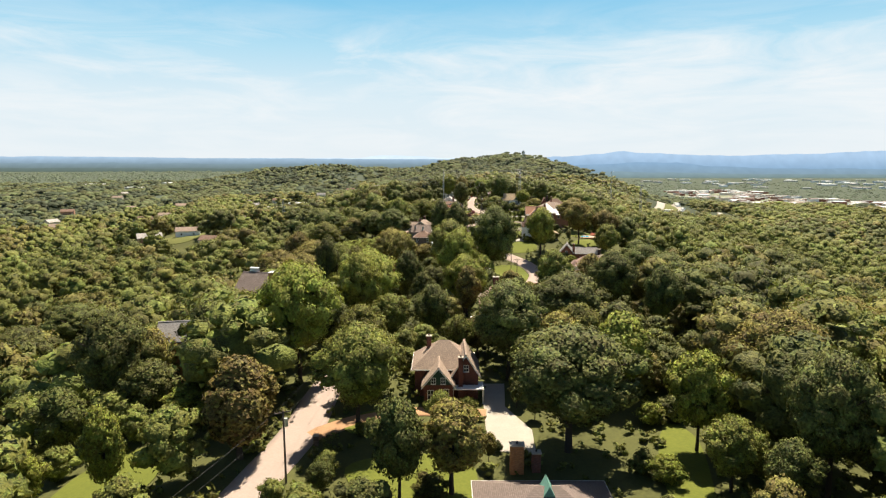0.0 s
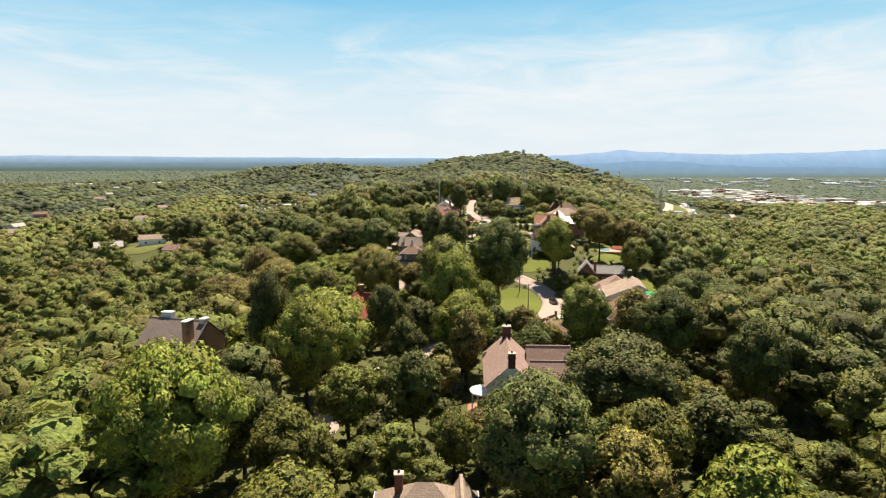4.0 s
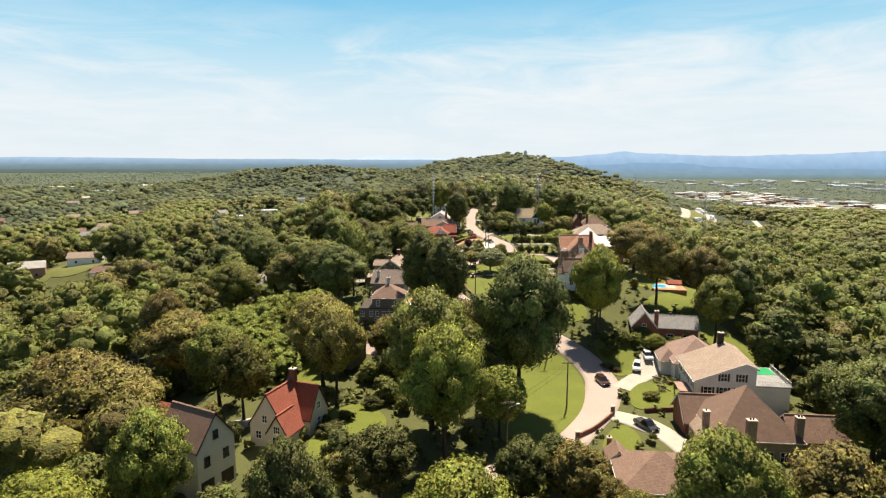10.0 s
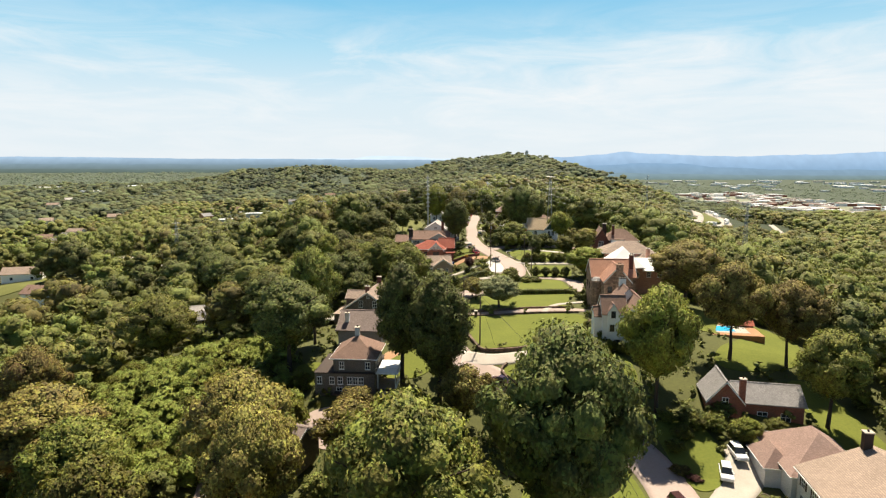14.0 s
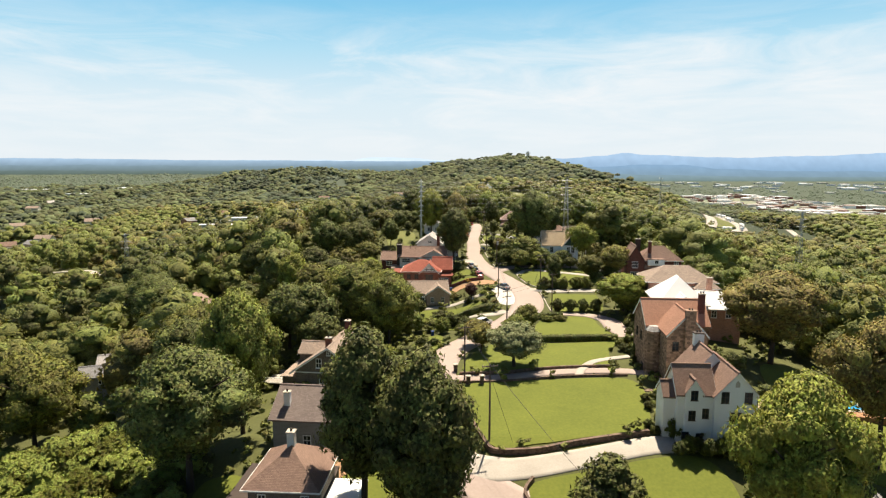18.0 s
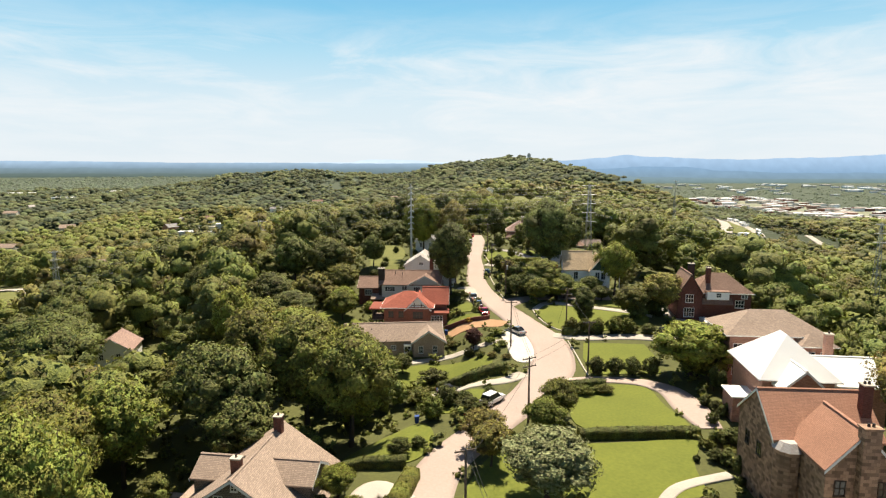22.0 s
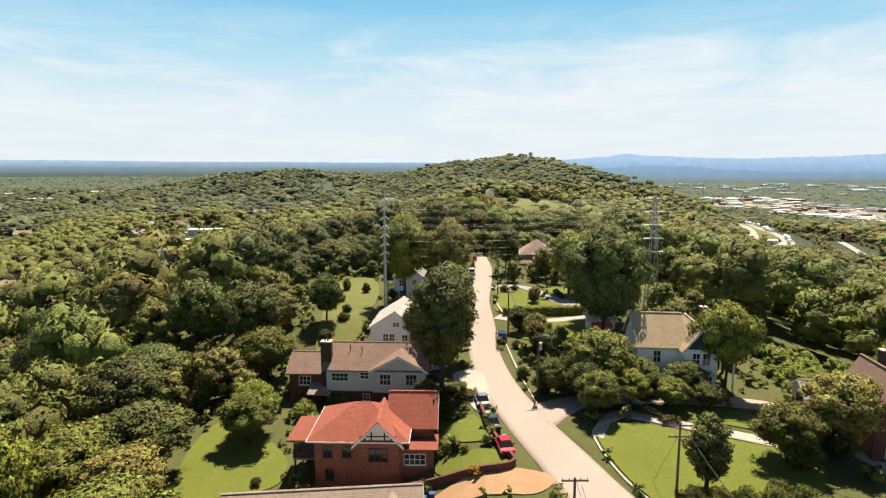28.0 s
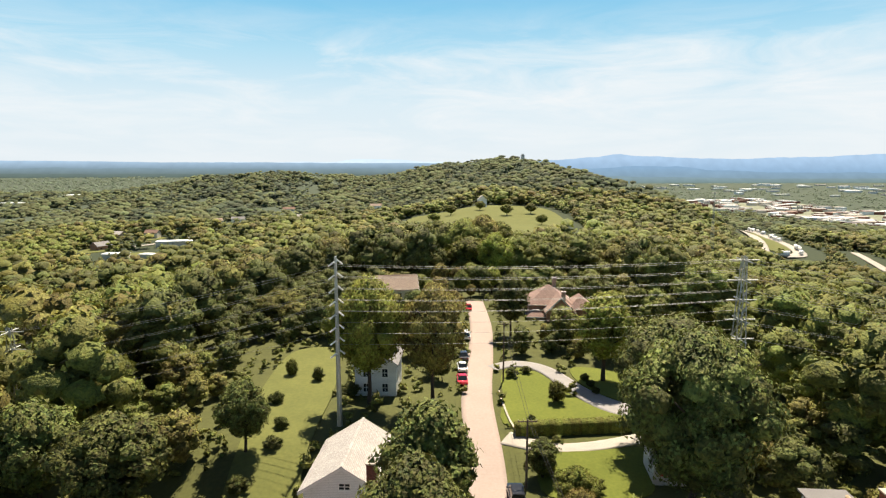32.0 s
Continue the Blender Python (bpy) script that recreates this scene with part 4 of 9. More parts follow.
class House:
    def __init__(self, name, label, x, y, z=None, rz=0.0, category="house", group=""):
        self.z = land(x, y) if z is None else z
        self.ob = thing(name, label, category, (x, y, self.z), rz, group)
        self.x, self.y, self.rz = x, y, rz

    def keep(self, x0, x1, y0, y1, front=7.0, grow=1.2):
        c, s = math.cos(radians(self.rz)), math.sin(radians(self.rz))
        foot = [(self.x + c * u - s * v, self.y + s * u + c * v) for u, v in ((x0, y0), (x1, y0), (x1, y1), (x0, y1))]
        clear(foot, grow)
        FOOTPRINTS.append(foot)
        if front:
            clear([(self.x + c * u - s * v, self.y + s * u + c * v) for u, v in ((x0, y0 - front), (x1, y0 - front), (x1, y0), (x0, y0))], 1.1)

    def block(self, x0, x1, y0, y1, z0, ze, roof, rise, wall, cover, over=0.5, sink=2.5, trim=None, front=6.0):
        """Walls from z0 (sunk into the slope) to the eaves, with a roof: gx, gy (ridge along x, y), hip, flat."""
        cx, cy, hx, hy = (x0 + x1) / 2, (y0 + y1) / 2, (x1 - x0) / 2, (y1 - y0) / 2
        trim = trim or M_TRIM
        self.keep(x0, x1, y0, y1, front)
        if roof in ("gx", "gy"):
            half, mid, lo, hi = (hx, cx, y0, y1) if roof == "gy" else (hy, cy, x0, x1)
            axis = "y" if roof == "gy" else "x"
            part("wall", prism(((mid - half, z0 - sink), (mid + half, z0 - sink), (mid + half, ze), (mid, ze + rise), (mid - half, ze)), lo, hi, axis), wall, self.ob)
            k = rise / half
            e, th = half + over, 0.22
            part("roof", prism(((mid - e, ze - k * over + 0.06), (mid, ze + rise + 0.06), (mid + e, ze - k * over + 0.06), (mid + e, ze - k * over + 0.06 + th), (mid, ze + rise + 0.06 + th), (mid - e, ze - k * over + 0.06 + th)), lo - over, hi + over, axis), cover, self.ob)
            for s in (lo - over - 0.04, hi + over - 0.02):
                part("bargeboard", prism(((mid - e, ze - k * over - 0.12), (mid, ze + rise - 0.12), (mid + e, ze - k * over - 0.12), (mid + e, ze - k * over + 0.2), (mid, ze + rise + 0.2), (mid - e, ze - k * over + 0.2)), s, s + 0.06, axis), trim, self.ob)
            part("ridge_cap", prism(((mid - 0.2, ze + rise + 0.27), (mid, ze + rise + 0.36), (mid + 0.2, ze + rise + 0.27), (mid, ze + rise + 0.2)), lo - over, hi + over, axis), cover, self.ob)
        else:
            part("wall", boxed(x0, x1, y0, y1, z0 - sink, ze), wall, self.ob)
            if roof == "hip":
                bm = bmesh.new()
                X0, X1, Y0, Y1 = x0 - over, x1 + over, y0 - over, y1 + over
                ins = min(hx, hy) + over
                a, b = ((X0 + ins, cy), (X1 - ins, cy)) if hx >= hy else ((cx, Y0 + ins), (cx, Y1 - ins))
                if a == b or abs(hx - hy) < 0.15:
                    a, b = (cx - 0.08, cy), (cx + 0.08, cy)
                q = [bm.verts.new((*p, ze)) for p in ((X0, Y0), (X1, Y0), (X1, Y1), (X0, Y1))]
                w = [bm.verts.new((*p, ze + 0.16)) for p in ((X0, Y0), (X1, Y0), (X1, Y1), (X0, Y1))]
                r = [bm.verts.new((*p, ze + rise + 0.16)) for p in (a, b)]
                bm.faces.new(q[::-1])
                for i in range(4):
                    bm.faces.new((q[i], q[(i + 1) % 4], w[(i + 1) % 4], w[i]))
                if hx >= hy:
                    for f in ((w[0], w[1], r[1], r[0]), (w[1], w[2], r[1]), (w[2], w[3], r[0], r[1]), (w[3], w[0], r[0])):
                        bm.faces.new(f)
                else:
                    for f in ((w[0], w[1], r[0]), (w[1], w[2], r[1], r[0]), (w[2], w[3], r[1]), (w[3], w[0], r[0], r[1])):
                        bm.faces.new(f)
                part("roof", bm, cover, self.ob)
                bm = bmesh.new()
                rings = [[bm.verts.new((cx + sx * (X1 - X0 + g) / 2, cy + sy * (Y1 - Y0 + g) / 2, zz)) for sx, sy in ((-1, -1), (1, -1), (1, 1), (-1, 1))] for g, zz in ((0, ze - 0.02), (0.14, ze - 0.02), (0.14, ze + 0.14), (0, ze + 0.14))]
                for k in range(4):
                    for i in range(4):
                        bm.faces.new((rings[k][i], rings[k][(i + 1) % 4], rings[(k + 1) % 4][(i + 1) % 4], rings[(k + 1) % 4][i]))
                bmesh.ops.recalc_face_normals(bm, faces=bm.faces)
                part("gutter", bm, trim, self.ob)
            else:
                part("roof", boxed(x0 - over, x1 + over, y0 - over, y1 + over, ze + 0.004, ze + 0.2, 0.03), cover, self.ob)

    def window(self, face, at, u, z, w=1.0, h=1.4, frame_=None, shutters=None, bars=1, name="window"):
        """face S, N, W, E; at: the wall's line; u: the middle along the wall; z: the sill."""
        def put(a0, a1, z0, z1, d0, d1, bm):
            if face == "S":
                box(bm, u + a0, u + a1, at - d1, at - d0, z0, z1)
            elif face == "N":
                box(bm, u + a0, u + a1, at + d0, at + d1, z0, z1)
            elif face == "W":
                box(bm, at - d1, at - d0, u + a0, u + a1, z0, z1)
            else:
                box(bm, at + d0, at + d1, u + a0, u + a1, z0, z1)
        f = frame_ or M_TRIM
        b = 0.09
        us = [-w / 2 - b, -w / 2]
        for k in range(bars):
            m = -w / 2 + w * (k + 1) / (bars + 1)
            us += [m - 0.035, m + 0.035]
        us += [w / 2, w / 2 + b]
        bm = grid_frame(us, [z - b, z, z + h / 2 - 0.035, z + h / 2 + 0.035, z + h, z + h + b], 0.1)
        turn = {"S": 0, "N": 180, "W": -90, "E": 90}[face]
        spot = {"S": (u, at + 0.02), "N": (u, at - 0.02), "W": (at + 0.02, u), "E": (at - 0.02, u)}[face]
        bmesh.ops.transform(bm, matrix=pose(*spot, 0, 0, 0, turn), verts=bm.verts)
        win = part(name, bm, f, self.ob)
        bm = bmesh.new()
        put(-w / 2, w / 2, z, z + h, -0.02, 0.025, bm)
        part("pane", bm, M_GLASS, win)
        bm = bmesh.new()
        put(-w / 2 - 0.14, w / 2 + 0.14, z - b - 0.07, z - b, -0.02, 0.14, bm)
        part("sill", bm, f, win)
        if shutters:
            for s in (-1, 1):
                bm = bmesh.new()
                m = s * (w / 2 + b + 0.24)
                put(m - 0.2, m + 0.2, z - 0.05, z + h + 0.05, -0.02, 0.06, bm)
                part("shutter", bm, shutters, win)
        return win

    def door(self, face, at, u, z, w=1.0, h=2.1, mat=None):
        bm = bmesh.new()
        if face == "S":
            box(bm, u - w / 2, u + w / 2, at - 0.06, at + 0.02, z, z + h)
        elif face == "E":
            box(bm, at - 0.02, at + 0.06, u - w / 2, u + w / 2, z, z + h)
        else:
            box(bm, at - 0.06, at + 0.02, u - w / 2, u + w / 2, z, z + h)
        return part("door", bm, mat or M_DARKTRIM, self.ob)

    def chimney(self, x, y, z0, z1, w=1.0, d=0.8, mat=None, cap=None, pots=1):
        ch = part("chimney", boxed(x - w / 2, x + w / 2, y - d / 2, y + d / 2, z0, z1, 0.03), mat or M_BRICK_DARK, self.ob)
        part("chimney_cap", boxed(x - w / 2 - 0.1, x + w / 2 + 0.1, y - d / 2 - 0.1, y + d / 2 + 0.1, z1 + 0.004, z1 + 0.18, 0.03), cap or M_KERB, ch)
        for k in range(pots):
            bm = bmesh.new()
            px = x + (k - (pots - 1) / 2) * 0.45
            tube(bm, (px, y, z1 + 0.17), (px, y, z1 + 0.5), 0.15, 0.12, 8)
            part("chimney_pot", bm, M_DARKTRIM, ch)

    def piece(self, name, bm, mat, label=""):
        return part(name, bm, mat, self.ob, label)

    def posts(self, pts, z0, z1, r=0.11, mat=None):
        for x, y in pts:
            self.piece("post", boxed(x - r, x + r, y - r, y + r, z0, z1), mat or M_TRIM)

    def vents(self, pts):
        for x, y, z in pts:
            bm = bmesh.new()
            tube(bm, (x, y, z - 0.4), (x, y, z + 0.45), 0.08, 0.08, 8)
            self.piece("vent_pipe", bm, M_DARKTRIM)

    def railing(self, x0, y0, x1, y1, z, mat=None, h=0.95):
        mat = mat or M_TRIM
        L = math.hypot(x1 - x0, y1 - y0)
        bm = bmesh.new()
        tube(bm, (x0, y0, z + h), (x1, y1, z + h), 0.05, 0.05, 6)
        tube(bm, (x0, y0, z + 0.12), (x1, y1, z + 0.12), 0.04, 0.04, 6)
        n = max(2, int(L / 0.3))
        for k in range(n + 1):
            f = k / n
            x, y = x0 + (x1 - x0) * f, y0 + (y1 - y0) * f
            tube(bm, (x, y, z), (x, y, z + h), 0.025, 0.025, 4)
        self.piece("railing", bm, mat)


# brick house with a steep hipped roof and a half-timbered gable
h = House("house", "dark red brick house with pale steep roofs and a white-trimmed gable", 0, 104, 2.6)
h.block(-5.2, 5.6, 2, 11, 0, 5.0, "hip", 4.1, M_BRICK_DARK, R_TAN, 0.6)
h.block(-3.4, 1.8, -2.2, 4, 0, 3.6, "gy", 3.1, M_BRICK_DARK, R_TAN, 0.5)
h.block(1.9, 6.4, 0.4, 9, 0, 4.8, "gy", 3.4, M_BRICK_DARK, R_TAN, 0.5)
h.piece("gable_panel", prism(((-3.2, 3.65), (1.6, 3.65), (-0.8, 6.5)), -2.28, -2.21), M_GREEN)
for u in (-1.7, 0.0):
    h.window("S", -2.28, u, 3.9, 0.7, 1.0)
h.window("S", -2.2, -2.2, 1.0, 1.0, 1.6), h.window("S", -2.2, 0.6, 1.2, 0.8, 1.6), h.window("E", 6.4, 6, 1.2), h.window("S", 0.4, 4.2, 5.2, 0.8, 1.1)
h.chimney(-2.7, 7.4, 5, 9.7, 0.9, 0.8, M_BRICK_RED), h.chimney(3.2, -0.2, 0, 8.0, 0.8, 0.7, M_BRICK_DARK)
h.piece("porch_roof", boxed(1.6, 7.4, -1.6, 2.2, 2.4, 2.62, 0.04), M_WHITE, "white flat porch roof")
h.posts(((1.8, -1.4), (7.2, -1.4)), -1, 2.4)

# house at the foot of the view, grey roof with a green copper top
h = House("house", "brick house with grey hipped roof, copper cap and orange chimney", 13, 71, -1.2)
h.block(-8.5, 8.5, -9, 5, 0, 3.4, "hip", 3.6, M_BRICK_RED, R_GREYBROWN, 0.6, front=0)
h.piece("copper_cap", prism(((-1.0, 6.0), (1.0, 6.0), (0, 7.9)), -3.4, -0.4), M_COPPER, "green weathered copper ridge cap")
h.chimney(-2.6, 8.0, -1, 7.6, 1.9, 1.2, M_BRICK_ORANGE)
h.chimney(0.2, 8.4, -1, 6.2, 1.2, 1.0, M_BRICK_RED)
h.piece("garden_wall", boxed(-7, -2, 5.8, 6.2, -1, 3.0), M_BRICK_RED)

# timber house on the slope with sloping roofs
h = House("house", "modern cedar-clad house with grey shed roofs and pale chimneys", -51, 165, 2.5, -14)
h.block(-9, 4, 0, 11, 0, 6.2, "gx", 4.4, M_CEDAR, R_GREYBROWN, 0.15, trim=M_DARKTRIM)
h.piece("window_wall", boxed(4.02, 4.08, 0.8, 4.6, 2.0, 6.4), M_BLACK, "tall dark glazed opening")
h.piece("wall", prism(((0.5, -3), (4.4, -3), (4.4, 6.0), (0.5, 4.4)), -5, 0.2, "y"), M_CEDAR)
h.piece("roof", prism(((0.1, 4.5), (4.6, 6.3), (4.6, 6.5), (0.1, 4.7)), -5.5, 0.3, "y"), R_GREYBROWN)
h.keep(-10, 6, -6, 11, 8)
h.chimney(-6.0, 6.5, 5, 11.8, 2.4, 1.2, M_STUCCO_PALE, M_WHITE, 0), h.chimney(3.2, 5.6, 5, 11.2, 1.2, 1.6, M_STUCCO_PALE, M_WHITE, 0)
h.chimney(2.6, 1.2, 6, 11.9, 1.0, 2.4, M_CEDAR, M_WHITE, 0)
h.window("S", -5, 2.4, 1.2, 2.2, 2.2), h.window("S", 0, -1.4, 4.2, 1.8, 1.4)
h.piece("deck", boxed(-1, 5, -8, -5, -0.4, -0.1), M_WOOD)
h.railing(-1, -8, 5, -8, -0.1, M_WOOD)
h = House("house", "low house with a brown roof half hidden by trees", -40, 187, None, 20)
h.block(-6, 6, -3, 4, 0, 3.2, "hip", 2.4, M_BRICK_TAN, R_BROWN)
h.window("S", -3, -2, 1.0), h.window("S", -3, 2.5, 1.0)
h = House("house", "brick house with a grey roof on a wooded slope", -52, 118, 4, 12)
h.block(-5, 4, -3, 4, 0, 6.4, "gx", 2.8, M_BRICK_ORANGE, R_GREY)
h.window("S", -3, 2.5, 3.6), h.window("S", -3, 0, 3.6), h.window("E", 4, 0.5, 3.6)

# white house with pinkish brown roofs and two chimneys
h = House("house", "white rendered house with pinkish brown roofs and two dark chimneys", 15, 151, -0.6, -3)
h.block(-5.2, 3.6, 0, 18, 0, 7.0, "gy", 4.0, M_WHITE, R_PINK, 0.4)
h.block(3.2, 11.2, 1.2, 8.6, 0, 6.6, "gx", 3.4, M_WHITE, R_PINK, 0.4)
h.block(3.2, 11, 9, 16, 0, 6.6, "gx", 3.8, M_WHITE, R_PINK, 0.4)
h.chimney(-0.8, -0.35, -1, 12.4, 1.3, 0.9, M_WHITE, M_BRICK_DARK, 0)
h.chimney(-0.8, -0.35, 10.6, 13.2, 1.25, 0.95, M_BRICK_DARK)
h.chimney(-0.8, 16.6, 6, 13.2, 1.6, 1.2, M_BRICK_DARK)
for u, z in ((-3.2, 4.3), (-3.2, 1.0), (1.7, 4.3)):
    h.window("S", 0, u, z, 1.2, 1.6)
for u in (4.6, 7.0, 9.6):
    h.window("S", 1.2, u, 4.2, 1.2, 1.6, shutters=M_DARKTRIM)
    h.window("S", 1.2, u, 1.0, 1.2, 1.6)
bm = bmesh.new()
tube(bm, (-5.4, 5, 4.0), (-5.4, 5, 4.35), 2.6, 2.7, 20)
h.piece("porch_roof", bm, M_WHITE, "round white porch roof")
h.posts(((-7.6, 4), (-7.6, 6), (-6.6, 2.9), (-6.6, 7.1)), -1, 4.0)

# large brick house beside the road bend
h = House("house", "large brick house with broad brown roofs and stone-capped chimneys", 56, 224, -5.2, -6)
h.block(-7, 1, 5.6, 13.6, 0, 3.4, "gx", 3.7, M_BRICK_RED, R_BROWN, 0.5)
h.block(-4.4, 9, -3.4, 10.4, 0, 4.4, "hip", 7.0, M_BRICK_TAN, R_BROWN, 0.5)
h.block(8.6, 17, -1.6, 5.4, 0, 4.0, "gx", 3.0, M_BRICK_TAN, R_BROWN, 0.5)
h.chimney(-5.0, 1.2, 0, 7.4, 1.0, 1.0, M_BRICK_TAN), h.chimney(0.6, -3.8, 0, 8.2, 1.5, 1.0, M_BRICK_TAN, None, 2), h.chimney(8.8, -2.4, 0, 8.4, 1.2, 1.0, M_BRICK_TAN, None, 2)
h.window("S", 5.6, -5.6, 1.0, 1.4, 1.6), h.window("S", -3.4, -1.8, 1.0, 1.2, 1.6), h.window("S", -3.4, 4.0, 1.0, 1.2, 1.6), h.window("S", -3.4, 6.4, 1.0, 1.2, 1.6), h.window("S", -1.6, 13, 1.0)
h.piece("porch", prism(((-6.6, 0), (-4.0, 0), (-4.0, 3.2), (-5.3, 5.0), (-6.6, 3.2)), -0.6, 5.0), M_BRICK_TAN)
h.door("S", -0.6, -5.3, 0, 1.4, 2.3)
h = House("house", "brick house with a low brown hipped roof", 38.5, 213, -4.6, -8)
h.block(-6.5, 6, -7, 4.5, 0, 3.0, "hip", 3.4, M_BRICK_TAN, R_BROWN, 0.6, front=2)
h.block(-7.5, -4, 2, 6, 0, 2.6, "gy", 1.6, M_STUCCO, R_BROWN, 0.3, front=0)
h.chimney(-6.6, 7.2, -1, 4.2, 0.7, 0.7, M_BRICK_RED)
h.window("S", -7, 0, 0.8)

# long white colonial
h = House("house", "long white colonial house with tan roof and dark shutters", 63, 243, -5.0, -9)
h.piece("wall", prism(((-6, -2.5), (5.6, -2.5), (5.6, 8.8), (3.4, 9.7), (-6, 5.8)), 0, 15), M_SIDING)
h.piece("roof", prism(((-6.5, 5.66), (3.4, 9.76), (6.0, 8.7), (6.0, 8.92), (3.4, 9.98), (-6.5, 5.88)), -0.4, 15.3), R_TAN)
h.piece("bargeboard", prism(((-6.5, 5.5), (3.4, 9.6), (6.0, 8.54), (6.0, 8.92), (3.4, 9.98), (-6.5, 5.88)), -0.46, -0.4), M_TRIM)
h.piece("gutter", boxed(-6.62, -6.46, -0.4, 15.3, 5.55, 5.7), M_TRIM)
h.piece("rear_wing", boxed(5.6, 12.4, 0.6, 12, -2.5, 5.0), M_SIDING), h.piece("rear_roof", boxed(5.6, 12.7, 0.3, 12.3, 5.004, 5.2, 0.03), R_GREY)
h.keep(-6, 12.4, 0, 15, 6)
h.block(-6.6, 4.6, 15.3, 29, 0, 4.0, "hip", 4.6, M_SIDING, R_PINK, 0.5)
h.block(-9, -5, 19, 26, 0, 3.2, "hip", 2.4, M_SIDING, R_PINK, 0.4, front=0)
h.chimney(2.6, 14.6, 4, 12, 1.2, 1.0, M_DARKTRIM)
for u in (-0.6, 2.8):
    h.window("S", 0, u, 6.0, 1.1, 1.5, shutters=M_DARKTRIM)
for u in (-3.6, -0.6, 2.6):
    h.window("S", 0, u, 3.2, 1.5, 1.4, shutters=M_DARKTRIM)
for v in (2.5, 6, 9.5, 13):
    h.window("W", -6, v, 3.6, 1.1, 1.4, shutters=M_DARKTRIM)
    h.window("W", -6, v, 0.8, 1.1, 1.5)
h.piece("porch_roof", boxed(-8.6, -6, 2, 7.5, 2.5, 2.66), R_PINK)
h.posts(((-8.4, 2.3), (-8.4, 7.2)), -0.5, 2.5, mat=M_WOOD)
h.piece("deck_turf", boxed(7.6, 12.0, 7.4, 11.8, 5.205, 5.24), M_TURF, "bright green artificial turf")
h.railing(12.5, 0.5, 12.5, 12, 5.2), h.railing(6.2, 0.5, 12.5, 0.5, 5.2)

# gabled stone-and-timber house behind the colonial
h = House("house", "brick house with grey roofs, pale-trimmed gable and rear deck", 60, 282, -3.0, -12)
h.block(-4, 2, -2, 6, 0, 5.0, "gy", 3.6, M_BRICK_RED, R_GREY, 0.4)
h.block(1.5, 13, 0, 8, 0, 4.2, "gx", 2.4, M_BRICK_RED, R_GREY, 0.4)
h.chimney(2.2, -0.4, 0, 8.8, 1.0, 0.9, M_BRICK_RED)
h.window("S", -2, -1, 1.2, 1.2, 1.6), h.window("S", -2, -1, 4.2, 1.0, 1.4), h.window("S", 0, 6, 1.2, 1.6, 1.4), h.window("S", 0, 10, 1.2, 1.6, 1.4)
h.piece("terrace", boxed(-7, 13, -5, -2.2, -2, 0.2), M_KERB), h.railing(-7, -5, 13, -5, 0.2)

# cottage with a steep red tile roof
h = House("house", "cream cottage with steep red tile roofs and dark bargeboards", -22, 226, -4.6, -20)
h.block(-8.4, -0.8, 0.3, 9, 0, 3.2, "gy", 5.8, M_STUCCO, R_RED, 0.3, trim=M_DARKTRIM)
h.block(-4.0, 0.2, -0.7, 4, 0, 2.6, "gy", 3.2, M_STUCCO, R_RED, 0.3, trim=M_DARKTRIM, front=0)
h.block(-4.6, 0.9, 5.2, 11.6, 0, 3.2, "gx", 5.3, M_STUCCO, R_RED, 0.3, trim=M_DARKTRIM, front=0)
h.chimney(-4.3, 8.2, 3, 11.2, 1.2, 1.0, M_BRICK_RED)
h.window("S", 0.3, -6.6, 0.7, 1.0, 1.3), h.window("S", 0.3, -5.2, 3.8, 0.9, 1.3), h.window("S", -0.7, -2.0, 2.6, 1.2, 1.3, bars=2), h.window("S", -0.7, -2.2, 0.5, 1.4, 1.4), h.window("E", 0.9, 8.4, 1, 1, 1.4), h.window("E", 0.9, 8.4, 4.2, 0.9, 1.2)
h = House("house", "tall white gabled house with a steep brown roof among trees", -33.2, 214.7, -4.4, 62)
h.block(-3.6, 3.6, -4, 5, 0, 7.4, "gy", 4.6, M_STUCCO, R_BROWN, 0.3, trim=M_DARKTRIM)
h.window("S", -4, 0, 8.2, 0.8, 1.2, M_DARKTRIM), h.window("S", -4, -1.8, 4.4, 0.9, 1.4, M_DARKTRIM), h.window("S", -4, 1.8, 4.4, 0.9, 1.4, M_DARKTRIM)
h.door("S", -4, -1.9, 0, 2.4, 2.2, M_DARKTRIM), h.door("S", -4, 1.9, 0, 2.4, 2.2, M_DARKTRIM)
h = House("garage", "low cream garage with a faded red hipped roof", -54, 247, None, -22, "garage")
h.block(-5.4, 5.4, -3, 3.6, 0, 3.0, "hip", 3.0, M_STUCCO, R_RED, 0.5)
h.window("S", -3, -0.4, 1.0, 0.8, 1.2, M_DARKTRIM)

# grey hipped house with porch
h = House("house", "grey shingled house with hipped roof and white balcony porch", -11, 285, -1.1, -4)
h.block(-6.5, 5.0, 0, 11, 0, 6.6, "flat", 0.1, M_SIDING_DARK, M_DARKTRIM, 0.12)
h.block(-3.0, 4.9, 0.6, 9.4, 6.6, 9.4, "hip", 3.2, M_SIDING_DARK, R_BROWN, 0.6, 0.3)
h.piece("balcony", boxed(-2.6, 3.0, -1.5, -0.004, 2.9, 3.15), M_DARKTRIM)
h.chimney(0.8, 5.2, 8, 14.2, 0.9, 0.9, M_STUCCO_PALE)
for u in (-5.6, -3.2, -1.6, 0.2, 1.3, 2.4):
    h.window("S", 0, u, 4.6, 0.8, 1.3)
for u in (-1.8, 1.8):
    h.window("S", 0, u, 2.6, 1.0, 1.3)
h.window("S", 0.6, 3.6, 7.4, 0.8, 1.3), h.window("S", 0.6, -1.4, 7.4, 0.8, 1.3)
